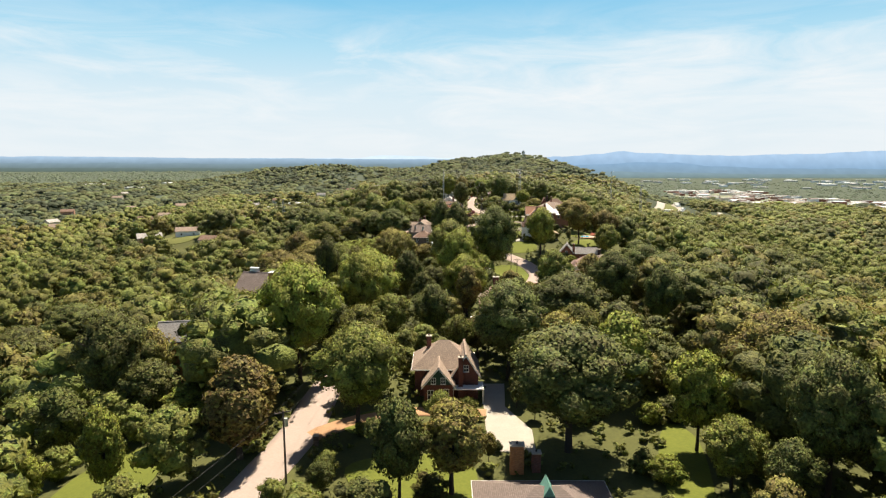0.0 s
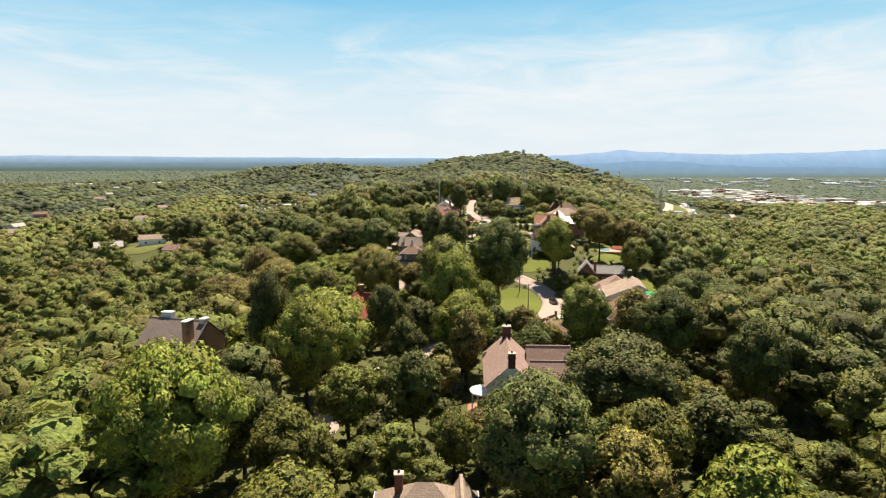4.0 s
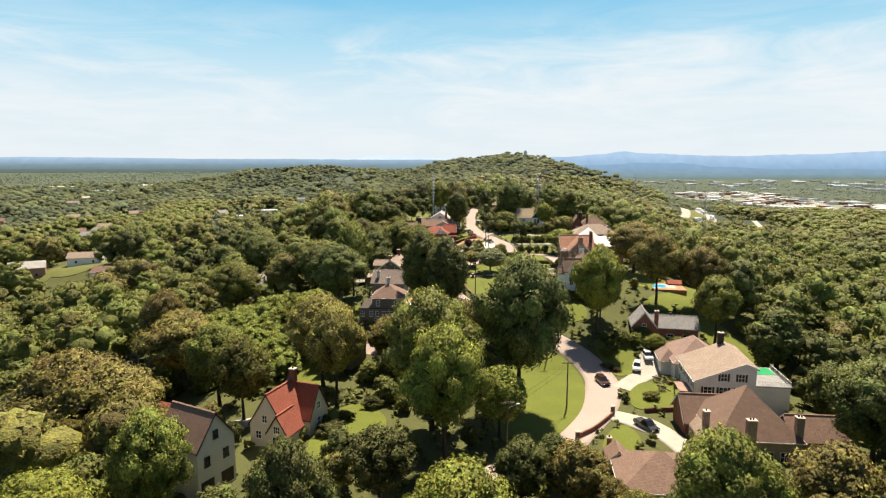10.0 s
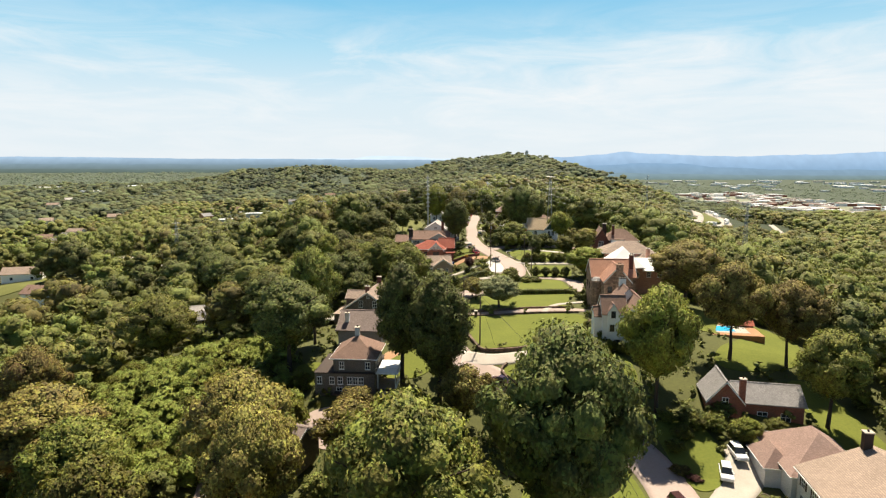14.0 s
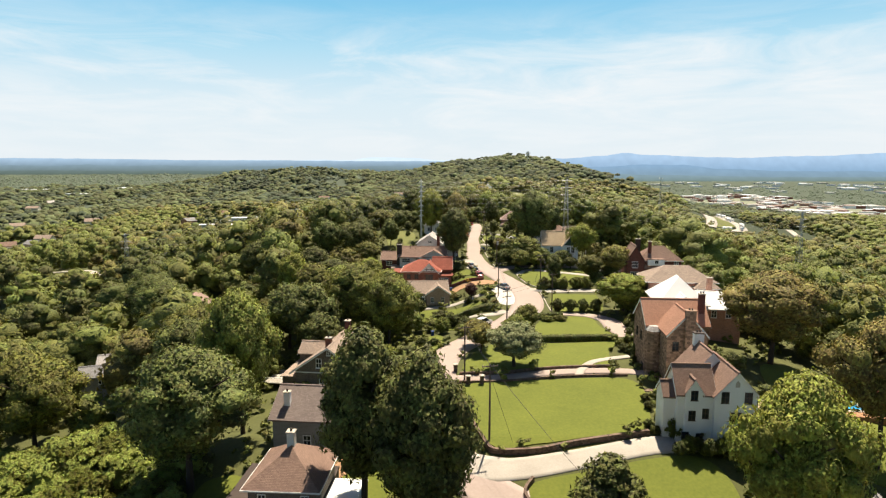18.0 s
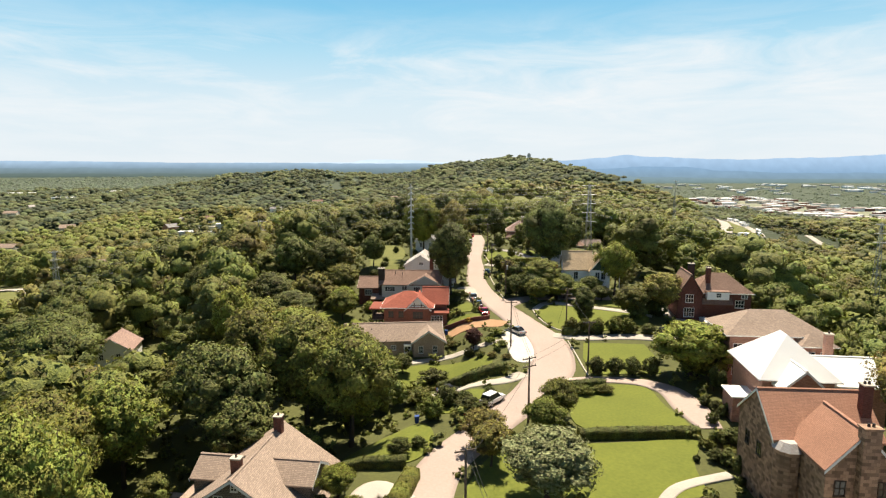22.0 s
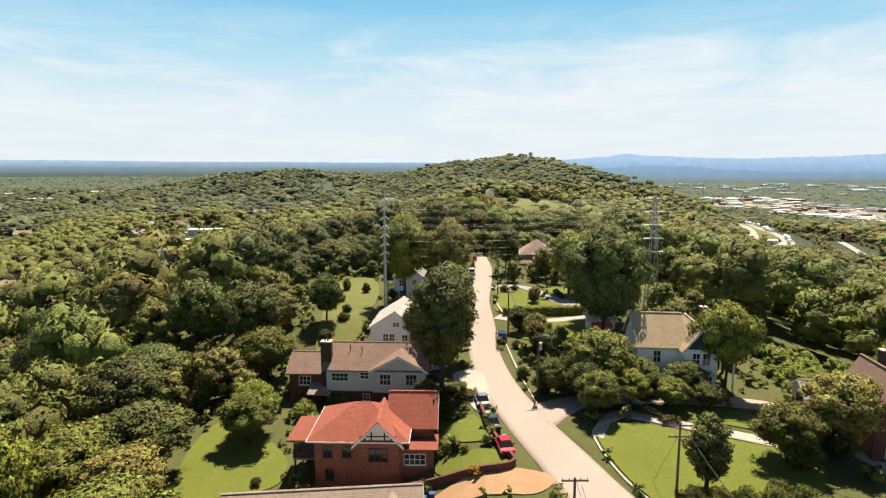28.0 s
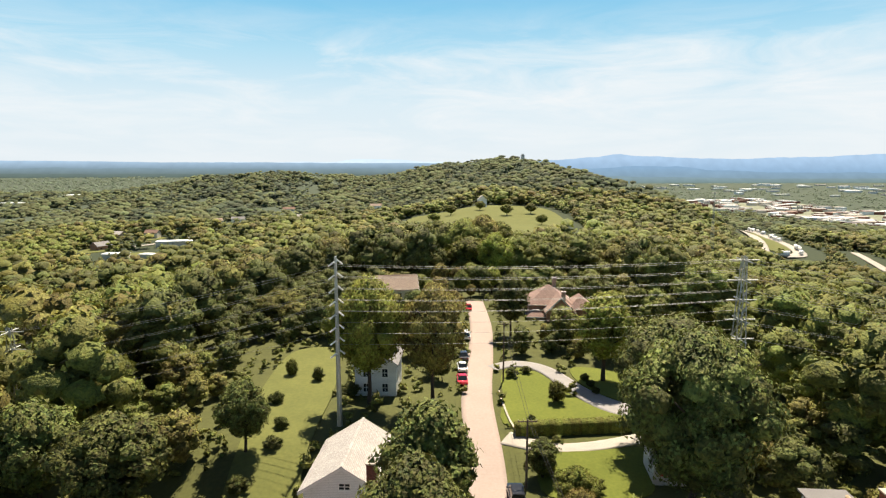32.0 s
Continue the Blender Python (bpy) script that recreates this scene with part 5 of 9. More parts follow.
h.piece("porch_floor", boxed(5, 9, 1, 8, 3.2, 3.4), M_WOOD), h.piece("porch_roof", boxed(5, 9.4, 0.6, 8.4, 6.4, 6.65, 0.04), M_WHITE)
h.piece("porch_base", boxed(5.4, 8.8, 1.3, 7.8, -2.5, 3.196), M_SIDING_DARK)
h.posts(((8.8, 1.2), (8.8, 4.5), (8.8, 7.8), (5.4, 1.2)), 3.4, 6.4)
h.railing(9.3, 0.7, 9.3, 8.3, 6.65), h.railing(5, 0.7, 9.3, 0.7, 6.65), h.railing(9, 1, 9, 8, 3.4)
for k in range(8):
    h.piece("step", boxed(6, 8.4, -1.6 + k * 0.3, -1.3 + k * 0.3 if k < 7 else 1.0, -1, 0.4 + k * 0.36), M_KERB)
h = House("house", "small house with low grey roofs among trees", -66, 349, -3.6, 18)
h.block(-4.2, 3.6, -2.5, 2.5, 0, 2.7, "gx", 1.5, M_SIDING_GREY, R_GREY, 0.5, 5.0, front=8)
h.block(-1.5, 5.0, 2.5, 7.5, 0, 3.4, "gx", 1.6, M_SIDING_GREY, R_PALE, 0.5, 5.0, front=0)
h.window("S", -2.5, 0, 1.0), h.window("S", -2.5, 2.4, 1.0)
h = House("garage", "low garage with a grey-brown roof", -19, 268, -1.2, -20, "garage")
h.block(-4, 4, -4, 4, 0, 2.6, "gx", 1.8, M_SIDING_DARK, R_GREYBROWN)
h.door("S", -4, 0, 0, 4.4, 2.2, M_TRIM)
h = House("house", "house with a broad grey-brown gable roof", -11, 303, 3.6, -6)
h.block(-5, 4.5, 0, 10, 0, 5.2, "gx", 3.0, M_SIDING_GREY, R_GREYBROWN, 0.5)
h.chimney(-3.4, 2.0, 4, 8.4, 0.9, 0.8, M_WHITE)
h.window("S", 0, 0, 1.4), h.window("E", 4.5, 5, 2.0)

# craftsman house
h = House("house", "dark grey craftsman house with broad tan roof and dormers", -12.2, 327, 2.7, -8)
h.block(-6.4, 6.4, 0, 13, 0, 4.6, "gy", 4.4, M_SIDING_DARK, R_TAN, 0.9)
h.block(-9.6, -6.4, 1.5, 11, 0, 2.6, "flat", 0.1, M_SIDING_DARK, R_TAN, 0.3, front=0)
h.block(1.6, 7.0, 4, 9, 4.4, 6.4, "gx", 1.5, M_SIDING_DARK, R_TAN, 0.35, 0.2, front=0)
h.block(-7, -1.6, 4, 9, 4.4, 6.4, "gx", 1.5, M_SIDING_DARK, R_TAN, 0.35, 0.2, front=0)
h.chimney(-0.6, 2.0, 8, 10.2, 1.1, 0.8, M_BRICK_RED), h.chimney(0.2, 11.6, 6, 10.9, 1.0, 0.9, M_BRICK_DARK)
for u in (-1.9, 1.7):
    h.window("S", 0, u, 5.2, 0.9, 1.6)
h.window("S", 0, 3.2, 1.4, 0.9, 1.6), h.window("S", 0, -1.2, 1.4, 1.2, 1.6), h.window("S", 0, 0, 7.6, 0.6, 0.6)
h.piece("belt_course", boxed(-6.4, 6.4, -0.06, 0.0, 4.1, 4.3), M_TRIM)
h.piece("porch_floor", boxed(6.4, 9, 1, 10, -1.5, 0.6), M_WOOD), h.posts(((8.8, 1.2), (8.8, 5.5), (8.8, 9.6)), 0.6, 3.2)
h.piece("porch_roof", prism(((6.2, 4.2), (9.6, 2.9), (9.6, 3.15), (6.2, 4.45)), -0.9, 12.6), R_TAN)
h.railing(9, 1, 9, 10, 0.6, M_DARKTRIM), h.piece("deck", boxed(-14, -9.6, 3, 10, 0.4, 0.6), M_CONCRETE), h.railing(-14, 3, -9.6, 3, 0.6)

# white house with steep gables at the foot of the lawn
h = House("house", "white painted house with steep brown gables and a carport", 46.5, 303.0, 3.3, -4)
h.block(-4.4, 0.7, 0.6, 6.4, 0, 8.9, "gx", 3.4, M_WHITE, R_BROWN, 0.3)
h.block(0.6, 6.6, 0, 9, 0, 8.9, "gy", 3.4, M_WHITE, R_BROWN, 0.3)
h.block(-1.8, 6.2, 6, 12.5, 0, 8.6, "gy", 4.6, M_WHITE, R_BROWN, 0.3, front=0)
h.block(-3.4, -1.0, 0.2, 3.0, 0, 9.1, "gy", 1.9, M_WHITE, R_BROWN, 0.15, front=0)
h.block(-6.0, -4.4, 1.6, 5.2, 0, 8.0, "gx", 1.8, M_WHITE, R_BROWN, 0.2, front=0)
h.chimney(2.2, 12.2, 5, 14.6, 1.5, 1.0, M_WHITE, M_DARKTRIM, 2)
for u, z, w_ in ((2.0, 8.0, 0.9), (5.2, 8.0, 0.9), (3.6, 5.0, 1.5), (2.6, 1.6, 0.9), (5.0, 1.6, 0.9)):
    h.window("S", 0, u, z, w_, 1.5, M_DARKTRIM)
for u, z in ((-2.2, 8.2), (-0.4, 5.4), (-2.4, 5.2), (-3.2, 2.0), (-1.2, 1.8)):
    h.window("S", 0.6 if u > -1.0 else 0.2, u, z, 0.8, 1.3, M_DARKTRIM)
h.piece("arch_panel", prism(((3.3, 10.3), (3.9, 10.3), (3.9, 10.9), (3.6, 11.3), (3.3, 10.9)), -0.05, 0.0), M_KERB)
h.piece("carport_roof", prism(((6.7, 6.9), (12.8, 4.3), (12.8, 4.5), (6.7, 7.1)), 1.0, 10.5), R_SAND), h.posts(((11.9, 1.4), (11.9, 5.5), (11.9, 10.0)), -2, 4.3, mat=M_DARKTRIM)
h.railing(7, 10.4, 12.2, 10.4, 1.4, M_DARKTRIM)

# rubble stone house with salmon tile roof
h = House("house", "rubble stone house with salmon tile roof and stone chimney", 51, 322, 5.8, -5)
h.block(-6.0, 5.0, 4.6, 13.6, 0, 10.0, "gx", 3.8, M_STONE, R_SALMON, 0.25)
h.block(-4.0, 2.6, -1.5, 5.5, 0, 10.0, "gy", 3.7, M_STONE, R_SALMON, 0.25)
h.chimney(-0.5, -1.8, -1, 14.4, 1.6, 1.1, M_STONE, M_STONE, 2), h.chimney(4.2, 7.0, 6, 15.4, 1.0, 1.0, M_BRICK_DARK, None, 2)
bm = bmesh.new()
tube(bm, (-4.7, 4.3, -2), (-4.7, 4.3, 9.3), 1.45, 1.45, 10)
h.piece("turret", bm, M_STONE)
bm = bmesh.new()
tube(bm, (-4.7, 4.3, 9.3), (-4.7, 4.3, 10.1), 1.65, 0.9, 10)
h.piece("turret_roof", bm, R_PALE)
for u, z in ((-2.6, 7.4), (1.4, 7.4), (1.4, 3.6), (-2.6, 3.4)):
    h.window("S", -1.5, u, z, 0.9, 1.4, M_DARKTRIM)
h.window("W", -6.0, 8, 6.6, 0.9, 1.5, M_DARKTRIM), h.window("W", -6.0, 11, 6.6, 0.9, 1.5, M_DARKTRIM), h.door("W", -6.0, 6.2, 0.2, 1.4, 2.3)
h.piece("terrace", boxed(-8.4, -4.2, -3.0, 1.6, -1.5, 0.5), M_WALLSTONE)

# brick house under a white metal roof
h = House("house", "pale brick house under a bright white metal roof", 61, 348, 6.4, -8)
h.block(-5.2, 4.4, 0, 12, 0, 8.0, "hip", 5.2, M_BRICK_PINK, R_WHITE, 0.7)
h.block(2, 12, 1.2, 10, 0, 7.2, "gx", 2.6, M_BRICK_PINK, R_WHITE, 0.6)
h.block(-3.4, 1.8, -2.6, 3, 0, 7.8, "gy", 2.4, M_BRICK_PINK, R_WHITE, 0.6)
h.block(-8.6, -5.2, 1.2, 5.5, 0, 4.6, "flat", 0.1, M_BRICK_PINK, R_WHITE, 0.3, front=0)
h.chimney(7.4, 9, 3, 12.4, 1.1, 0.9, M_BRICK_PINK)
for u, v in ((-4.2, 0), (2.8, 0), (6.4, 1.2), (9.4, 1.2)):
    h.window("S", v, u, 5.2, 1.0, 1.5)
h.window("S", -2.6, -0.8, 5.2, 1.4, 1.6), h.window("S", -2.6, -0.8, 1.4, 1.6, 2.0), h.door("S", 0, -4, 0, 1.2, 2.2)
h = House("house", "tan brick house with a wide hipped roof", 66.2, 364.5, 6.6, -6)
h.block(-7.2, 8.2, 0, 9.6, 0, 9.4, "hip", 3.3, M_BRICK_PINK, R_TAN, 0.8)
h.block(3.6, 8.4, -2.4, 1, 0, 8.4, "hip", 1.6, M_BRICK_PINK, R_TAN, 0.6)
for u in (-5.8, -3.2, -0.6, 2.0):
    h.window("S", 0, u, 6.4, 1.4, 1.5), h.window("S", 0, u, 2.6, 1.4, 1.5)
for u in (4.8, 7.0):
    h.window("S", -2.4, u, 6.0, 1.2, 1.5)
h.vents(((-3, 3.4, 11.4), (3, 5, 12.4)))

# dark brick house with swept gable
h = House("house", "dark red brick house with swept gable and brown roof", 73.4, 403, 8.8, -8)
h.block(-4, 8.5, 0, 9, 0, 6.0, "hip", 4.0, M_BRICK_DARK, R_BROWN, 0.5)
h.block(-8, -2.6, -1, 8, 0, 6.0, "gy", 4.4, M_BRICK_DARK, R_BROWN, 0.5, trim=M_DARKTRIM)
h.block(-1.6, 3.2, -1.4, 2, 5.0, 6.6, "flat", 0.1, M_WHITE, R_BROWN, 0.25, 0.2, front=0)
h.piece("porch_roof", prism(((-1.4, 3.6), (-0.2, 4.8), (-0.2, 5.0), (-1.4, 3.8)), -2.6, 4.2, "x"), R_BROWN)
h.chimney(-0.6, 2.4, 6, 11.6, 0.9, 1.2, M_BRICK_DARK, None, 2), h.chimney(-3.4, 6.5, 6, 11.8, 1.4, 1.0, M_DARKTRIM)
h.window("S", -1.4, 0.9, 5.4, 1.0, 0.9), h.window("S", 0, 6, 2.8, 1.8, 1.6, bars=2), h.window("S", 0, 7.0, 5.0, 1.2, 0.8), h.window("S", -1, -5.4, 4.0, 1.6, 1.8, bars=2), h.window("S", -1, -5.4, 0.6, 2.2, 2.0, bars=3)
h.piece("steps", boxed(-3.0, -1.6, -6, -1, -1, 0.6), M_STUCCO_PALE)
h = House("shed", "small grey shed with a pale roof", 74, 396, None, -8, "shed")
h.block(-1.8, 1.8, -1.2, 1.2, 0, 2.0, "flat", 0.1, M_SIDING_DARK, R_WHITE, 0.3)
h = House("garage", "small pale garage with grey roof", 69, 418, None, -12, "garage")
h.block(-3.4, 3.4, -3, 3, 0, 2.6, "gx", 1.6, M_STUCCO_PALE, R_GREY)
h.door("W", -3.4, 0, 0, 2.4, 2.1, M_DARKTRIM)

# beige house
h = House("house", "long beige brick house with tan roof above a walk-out lower floor", 0.5, 389.4, 1.8, 5)
h.block(-10.5, 10, 1.5, 10, 0, 5.6, "gx", 2.6, M_BRICK_TAN, R_TAN, 0.5)
h.block(3.8, 10.4, 0, 6, 0, 5.6, "gy", 2.2, M_BRICK_TAN, R_TAN, 0.5)
h.window("S", 1.5, -5.4, 3.2, 2.4, 1.5, bars=3), h.window("S", 1.5, -0.4, 3.6, 0.9, 0.9), h.window("S", 0, 5.4, 3.2, 0.8, 1.4), h.window("S", 0, 8.4, 3.2, 0.8, 1.4)
for u in (0.4, 5, 8.2):
    h.window("S", 0 if u > 3 else 1.5, u, 1.0, 1.4, 0.8)
h.piece("bay", boxed(1.8, 3.4, 0.5, 1.5, 3.0, 4.8, 0.05), M_TRIM, "white-framed bay window"), h.window("S", 0.5, 2.6, 3.3, 1.2, 1.2)
# solid dark panel on the wall stands for the shade inside an open garage
h.piece("garage_shade_panel", boxed(-9.8, -7, 1.38, 1.5, -0.5, 2.2), M_DARKTRIM), h.piece("carport_roof", boxed(-10.4, -6.6, -1.6, 1.4, 2.6, 2.8), R_TAN), h.posts(((-10, -1.4), (-6.9, -1.4)), -2, 2.6)
h.vents(((-5, 4, 7.2), (-2, 7, 7.8)))

# red roofed brick house
h = House("house", "red brick house with bright red tile roof and half-timbered gable", 2.8, 404.5, 4.4, -2)
h.block(-6, 5.0, 0, 9, 0, 6.8, "hip", 3.0, M_BRICK_RED, R_RED, 0.8)
h.block(-0.6, 4.6, -0.5, 6, 0, 6.8, "gy", 2.5, M_BRICK_RED, R_RED, 0.6)
h.block(3.2, 8.6, 3.6, 10.5, 2, 7.2, "gx", 3.0, M_BRICK_RED, R_RED, 0.6)
h.block(4.0, 8.8, 0.6, 4, 3.0, 5.4, "flat", 0.1, M_BRICK_RED, R_RED, 0.5, 4, front=0)
h.piece("timber_panel", prism(((-0.5, 6.85), (4.5, 6.85), (2.0, 9.2)), -0.57, -0.51), M_TRIM)
for u in (0.4, 1.2, 2.8, 3.6):
    h.piece("timber", boxed(u - 0.09, u + 0.09, -0.62, -0.575, 6.9, 8.9 - abs(u - 2) * 0.95), M_DARKTRIM)
h.piece("timber", boxed(-0.3, 4.3, -0.62, -0.575, 7.5, 7.66), M_DARKTRIM)
for u in (-4.4, -2.0):
    h.window("S", 0, u, 4.6, 1.0, 1.3, M_DARKTRIM)
h.window("S", -0.5, 2.0, 4.4, 2.2, 1.5, M_DARKTRIM, bars=2), h.window("S", 0, -4.2, 1.6, 0.9, 1.3, M_DARKTRIM), h.window("S", 0.6, 6.4, 3.4, 2.6, 1.3, bars=3)
h.piece("garage_door", boxed(-5.2, -2.6, -0.08, 0.0, -1.8, 0.6), M_TRIM), h.piece("balcony", boxed(-9, -6, 1, 7, 3.6, 3.8), M_WOOD), h.railing(-9, 1, -6, 1, 3.8, M_DARKTRIM), h.railing(-9, 1, -9, 7, 3.8, M_DARKTRIM), h.posts(((-8.8, 1.2), (-8.8, 6.8)), -2, 6.2, mat=M_DARKTRIM)
h.piece("balcony_roof", boxed(-9.6, -5.6, 0.4, 7.6, 6.2, 6.5, 0.04), R_RED)

# grey house above it
h = House("house", "pale grey house with brown roof above a dark brick ground floor", 1.5, 427, 5.6, -3)
h.block(-7.2, 8.2, 0.6, 10, 0, 2.8, "flat", 0.1, M_BRICK_DARK, R_BROWN, 0.0)
h.block(-7.4, 8.4, 0.3, 10, 3.05, 6.6, "gx", 2.8, M_STUCCO_PALE, R_BROWN, 0.6, 0.2)
h.block(0.2, 8.6, -0.2, 6, 3.05, 6.6, "gy", 2.2, M_STUCCO_PALE, R_BROWN, 0.6, 0.2)
h.block(-14, -7.2, 2, 10, 0, 5.2, "gx", 2.2, M_BRICK_DARK, R_BROWN, 0.5)
h.block(6, 12, 6, 13, 3, 6.4, "gy", 2.6, M_STUCCO_PALE, R_PALE, 0.5, 3, front=0)
h.chimney(-7.6, 1.8, 0, 10.6, 1.7, 1.2, M_DARKTRIM, None, 2)
for u in (2.2, 6.4):
    h.window("S", -0.2, u, 4.2, 1.7, 1.7, bars=2)
h.window("S", 0.3, -1.2, 5.0, 1.3, 1.0), h.window("S", 0.3, -5.2, 4.6, 2.6, 1.2, bars=3), h.window("S", 0.6, -1.0, 1.2, 1.0, 1.0), h.window("S", 2, -11.4, 3.2, 1.8, 1.4, bars=2), h.door("S", 0.6, 6.2, 0.2, 1.0, 2.2, M_TRIM)
h.piece("porch_roof", prism(((-0.8, 2.4), (2.0, 3.4), (2.0, 3.6), (-0.8, 2.6)), -10.4, -6.6, "x"), R_TAN)
h.vents(((-2, 3, 9.0), (-4, 3.4, 9.2)))

# white house below the pylon
h = House("house", "white boarded house with a pale roof and brick chimney", 4.6, 443, 9.4, -5)
h.block(-5.0, 4.2, 0, 12, 0, 5.2, "gy", 2.9, M_SIDING, R_PALE, 0.5)
h.chimney(3.0, -0.3, 0, 8.8, 1.1, 0.8, M_BRICK_DARK)
h.window("S", 0, -2.2, 2.6, 0.9, 1.3), h.window("S", 0, -1.0, 2.6, 0.9, 1.3), h.window("S", 0, 1.4, 2.4, 1.0, 1.4), h.window("S", 0, -0.2, 5.4, 1.2, 0.7), h.window("W", -5.0, 3, 2.4), h.window("W", -5.0, 6, 2.4), h.window("W", -5.0, 9, 2.4)
h = House("house", "small white house behind a pylon", 5, 477, None, -4)
h.block(-3.5, 3.5, 0, 8, 0, 5.6, "gy", 2.6, M_SIDING, R_GREY, 0.4)
for u in (-1.6, 1.6):
    h.window("S", 0, u, 3.4, 0.9, 1.4), h.window("S", 0, u, 0.8, 0.9, 1.4)

# pale house with green gable
h = House("house", "pale house with tan roof, green gable and white porch roof", 50.2, 423, 10.2, -6)
h.block(-7.0, 0.2, 1, 10, 0, 6.6, "gx", 4.0, M_WHITE, R_SAND, 0.5)
h.block(-0.4, 4.6, -0.6, 8, 0, 6.6, "gy", 3.2, M_WHITE, R_SAND, 0.5)
h.piece("gable_panel", prism(((-0.3, 6.65), (4.5, 6.65), (2.1, 9.75)), -0.68, -0.61), M_GREEN)
h.chimney(4.4, 6.5, 5, 11.6, 1.0, 0.9, M_BRICK_RED)
for u in (1.4, 2.9):
    h.window("S", -0.6, u, 4.2, 1.0, 1.8)
h.window("S", 1, -4, 4.0, 1.0, 1.8), h.window("S", -0.6, 3.4, 0.6, 0.9, 1.8), h.window("S", -0.6, 1.0, 0.6, 1.0, 1.8)
h.piece("porch_roof", prism(((4.6, 6.4), (7.6, 5.4), (7.6, 5.6), (4.6, 6.6)), -0.2, 6), R_WHITE), h.posts(((7.3, 0.2), (7.3, 5.6)), -1, 5.4)
h.piece("rear_roof", boxed(1.5, 6.5, 10.6, 16, 6.2, 6.5, 0.05), R_GREY), h.piece("rear_wing", boxed(1.9, 6.1, 10.9, 15.7, -1, 6.196), M_WHITE)
h = House("garden_house", "small pale garden house with a red striped awning", 44, 449, None, -6, "garden house")
h.block(-2, 3, 0, 5, 0, 3.2, "gx", 1.8, M_STUCCO_PALE, R_PALE, front=2)
h.piece("awning", prism(((-1.4, 2.0), (0.0, 2.6), (0.0, 2.7), (-1.4, 2.1)), -1.6, 2.4, "x"), M_RED_CANVAS)

# houses farther along the ridge
h = House("house", "brick house with complex brown hipped roofs", 47, 526, 9.6, -6)
h.block(-7.5, 3, 2, 12, 0, 5.4, "hip", 4.2, M_BRICK_PINK, R_PINK, 0.6, front=14), h.block(-3.4, 3.4, -2.4, 4, 0, 4.8, "gy", 3.4, M_BRICK_PINK, R_PINK, 0.5, front=12), h.block(2.6, 8.4, 1, 9, 0, 4.6, "hip", 3.0, M_BRICK_PINK, R_PINK, 0.5, front=12)
h.block(-7.9, -3.6, -0.4, 3, 0, 2.8, "hip", 1.5, M_BRICK_TAN, R_PINK, 0.4, front=10)
h.chimney(0.8, -0.6, 4, 9.4, 1.0, 0.9, M_BRICK_TAN), h.chimney(-0.6, 9, 6, 11.2, 1.0, 0.9, M_BRICK_TAN)
h.window("S", -2.4, -1.4, 1.0, 1.2, 1.6), h.window("S", -2.4, 1.4, 1.0, 1.2, 1.6), h.window("S", 1, 5.6, 1.2, 1.6, 1.4), h.window("S", -2.4, 0, 4.9, 0.8, 0.9)
h = House("house", "low house with brown roofs on the far side of a hedge", 64, 500, 9.0, -10)
clear(((57, 474), (70, 474), (72, 500), (58, 500)), 0.0)
h.block(-6, 3, 0, 9, 0, 3.4, "hip", 3.0, M_BRICK_TAN, R_BROWN), h.block(2, 9, 2, 9, 0, 3.2, "gx", 2.0, M_BRICK_TAN, R_GREYBROWN)
h.window("S", 0, -2, 1.0, 1.6, 1.4), h.window("S", 2, 5, 1.0)
h = House("house", "house with a pale roof among trees", 6, 545, None, 8)
h.block(-6, 5, 0, 9, 0, 5, "gx", 3.0, M_STUCCO, R_TAN), h.window("S", 0, 0, 2.6)
h = House("house", "white house on a far clearing", 76, 1058, None, 0)
h.block(-5, 5, 0, 8, 0, 9, "gy", 4, M_WHITE, R_PALE, front=0), h.window("S", 0, 0, 5, 1.4, 1.8)

# tall white house low on the slope
h = House("house", "tall white house with a pinkish roof on a wooded slope", -73.5, 414.5, -9.0, 12)
h.block(-4.6, 4.6, 0, 10, 0, 6.6, "gy", 3.0, M_WHITE, R_PINK, 0.4, front=34)
for u in (-2.4, 1.6):
    h.window("S", 0, u, 4.4, 0.9, 1.4), h.window("S", 0, u, 1.4, 0.9, 1.4)
h.window("E", 4.6, 5, 3.8, 1.0, 1.4)


# ---- vegetation ----
def FRONT(x, y):
    """Whether a spot is blocked only by the free view kept before a house."""
    return not any(inside(poly, x, y) for poly, *_, g in OPEN if g != 1.1)

ICO_V, ICO_F = [], []
bm = bmesh.new()
bmesh.ops.create_icosphere(bm, subdivisions=1, radius=1)
ICO_V = np.array([v.co[:] for v in bm.verts])
ICO_F = np.array([[v.index for v in f.verts] for f in bm.faces])
bm.free()


def facing(clump, crown):
    """The way that leaves face: out of their clump, and out of the whole crown."""
    clump = clump / (np.linalg.norm(clump, axis=1)[:, None] + 1e-9)
    crown = crown / (np.linalg.norm(crown, axis=1)[:, None] + 1e-9)
    out = clump * 0.6 + crown * 0.5
    return out / (np.linalg.norm(out, axis=1)[:, None] + 1e-9)


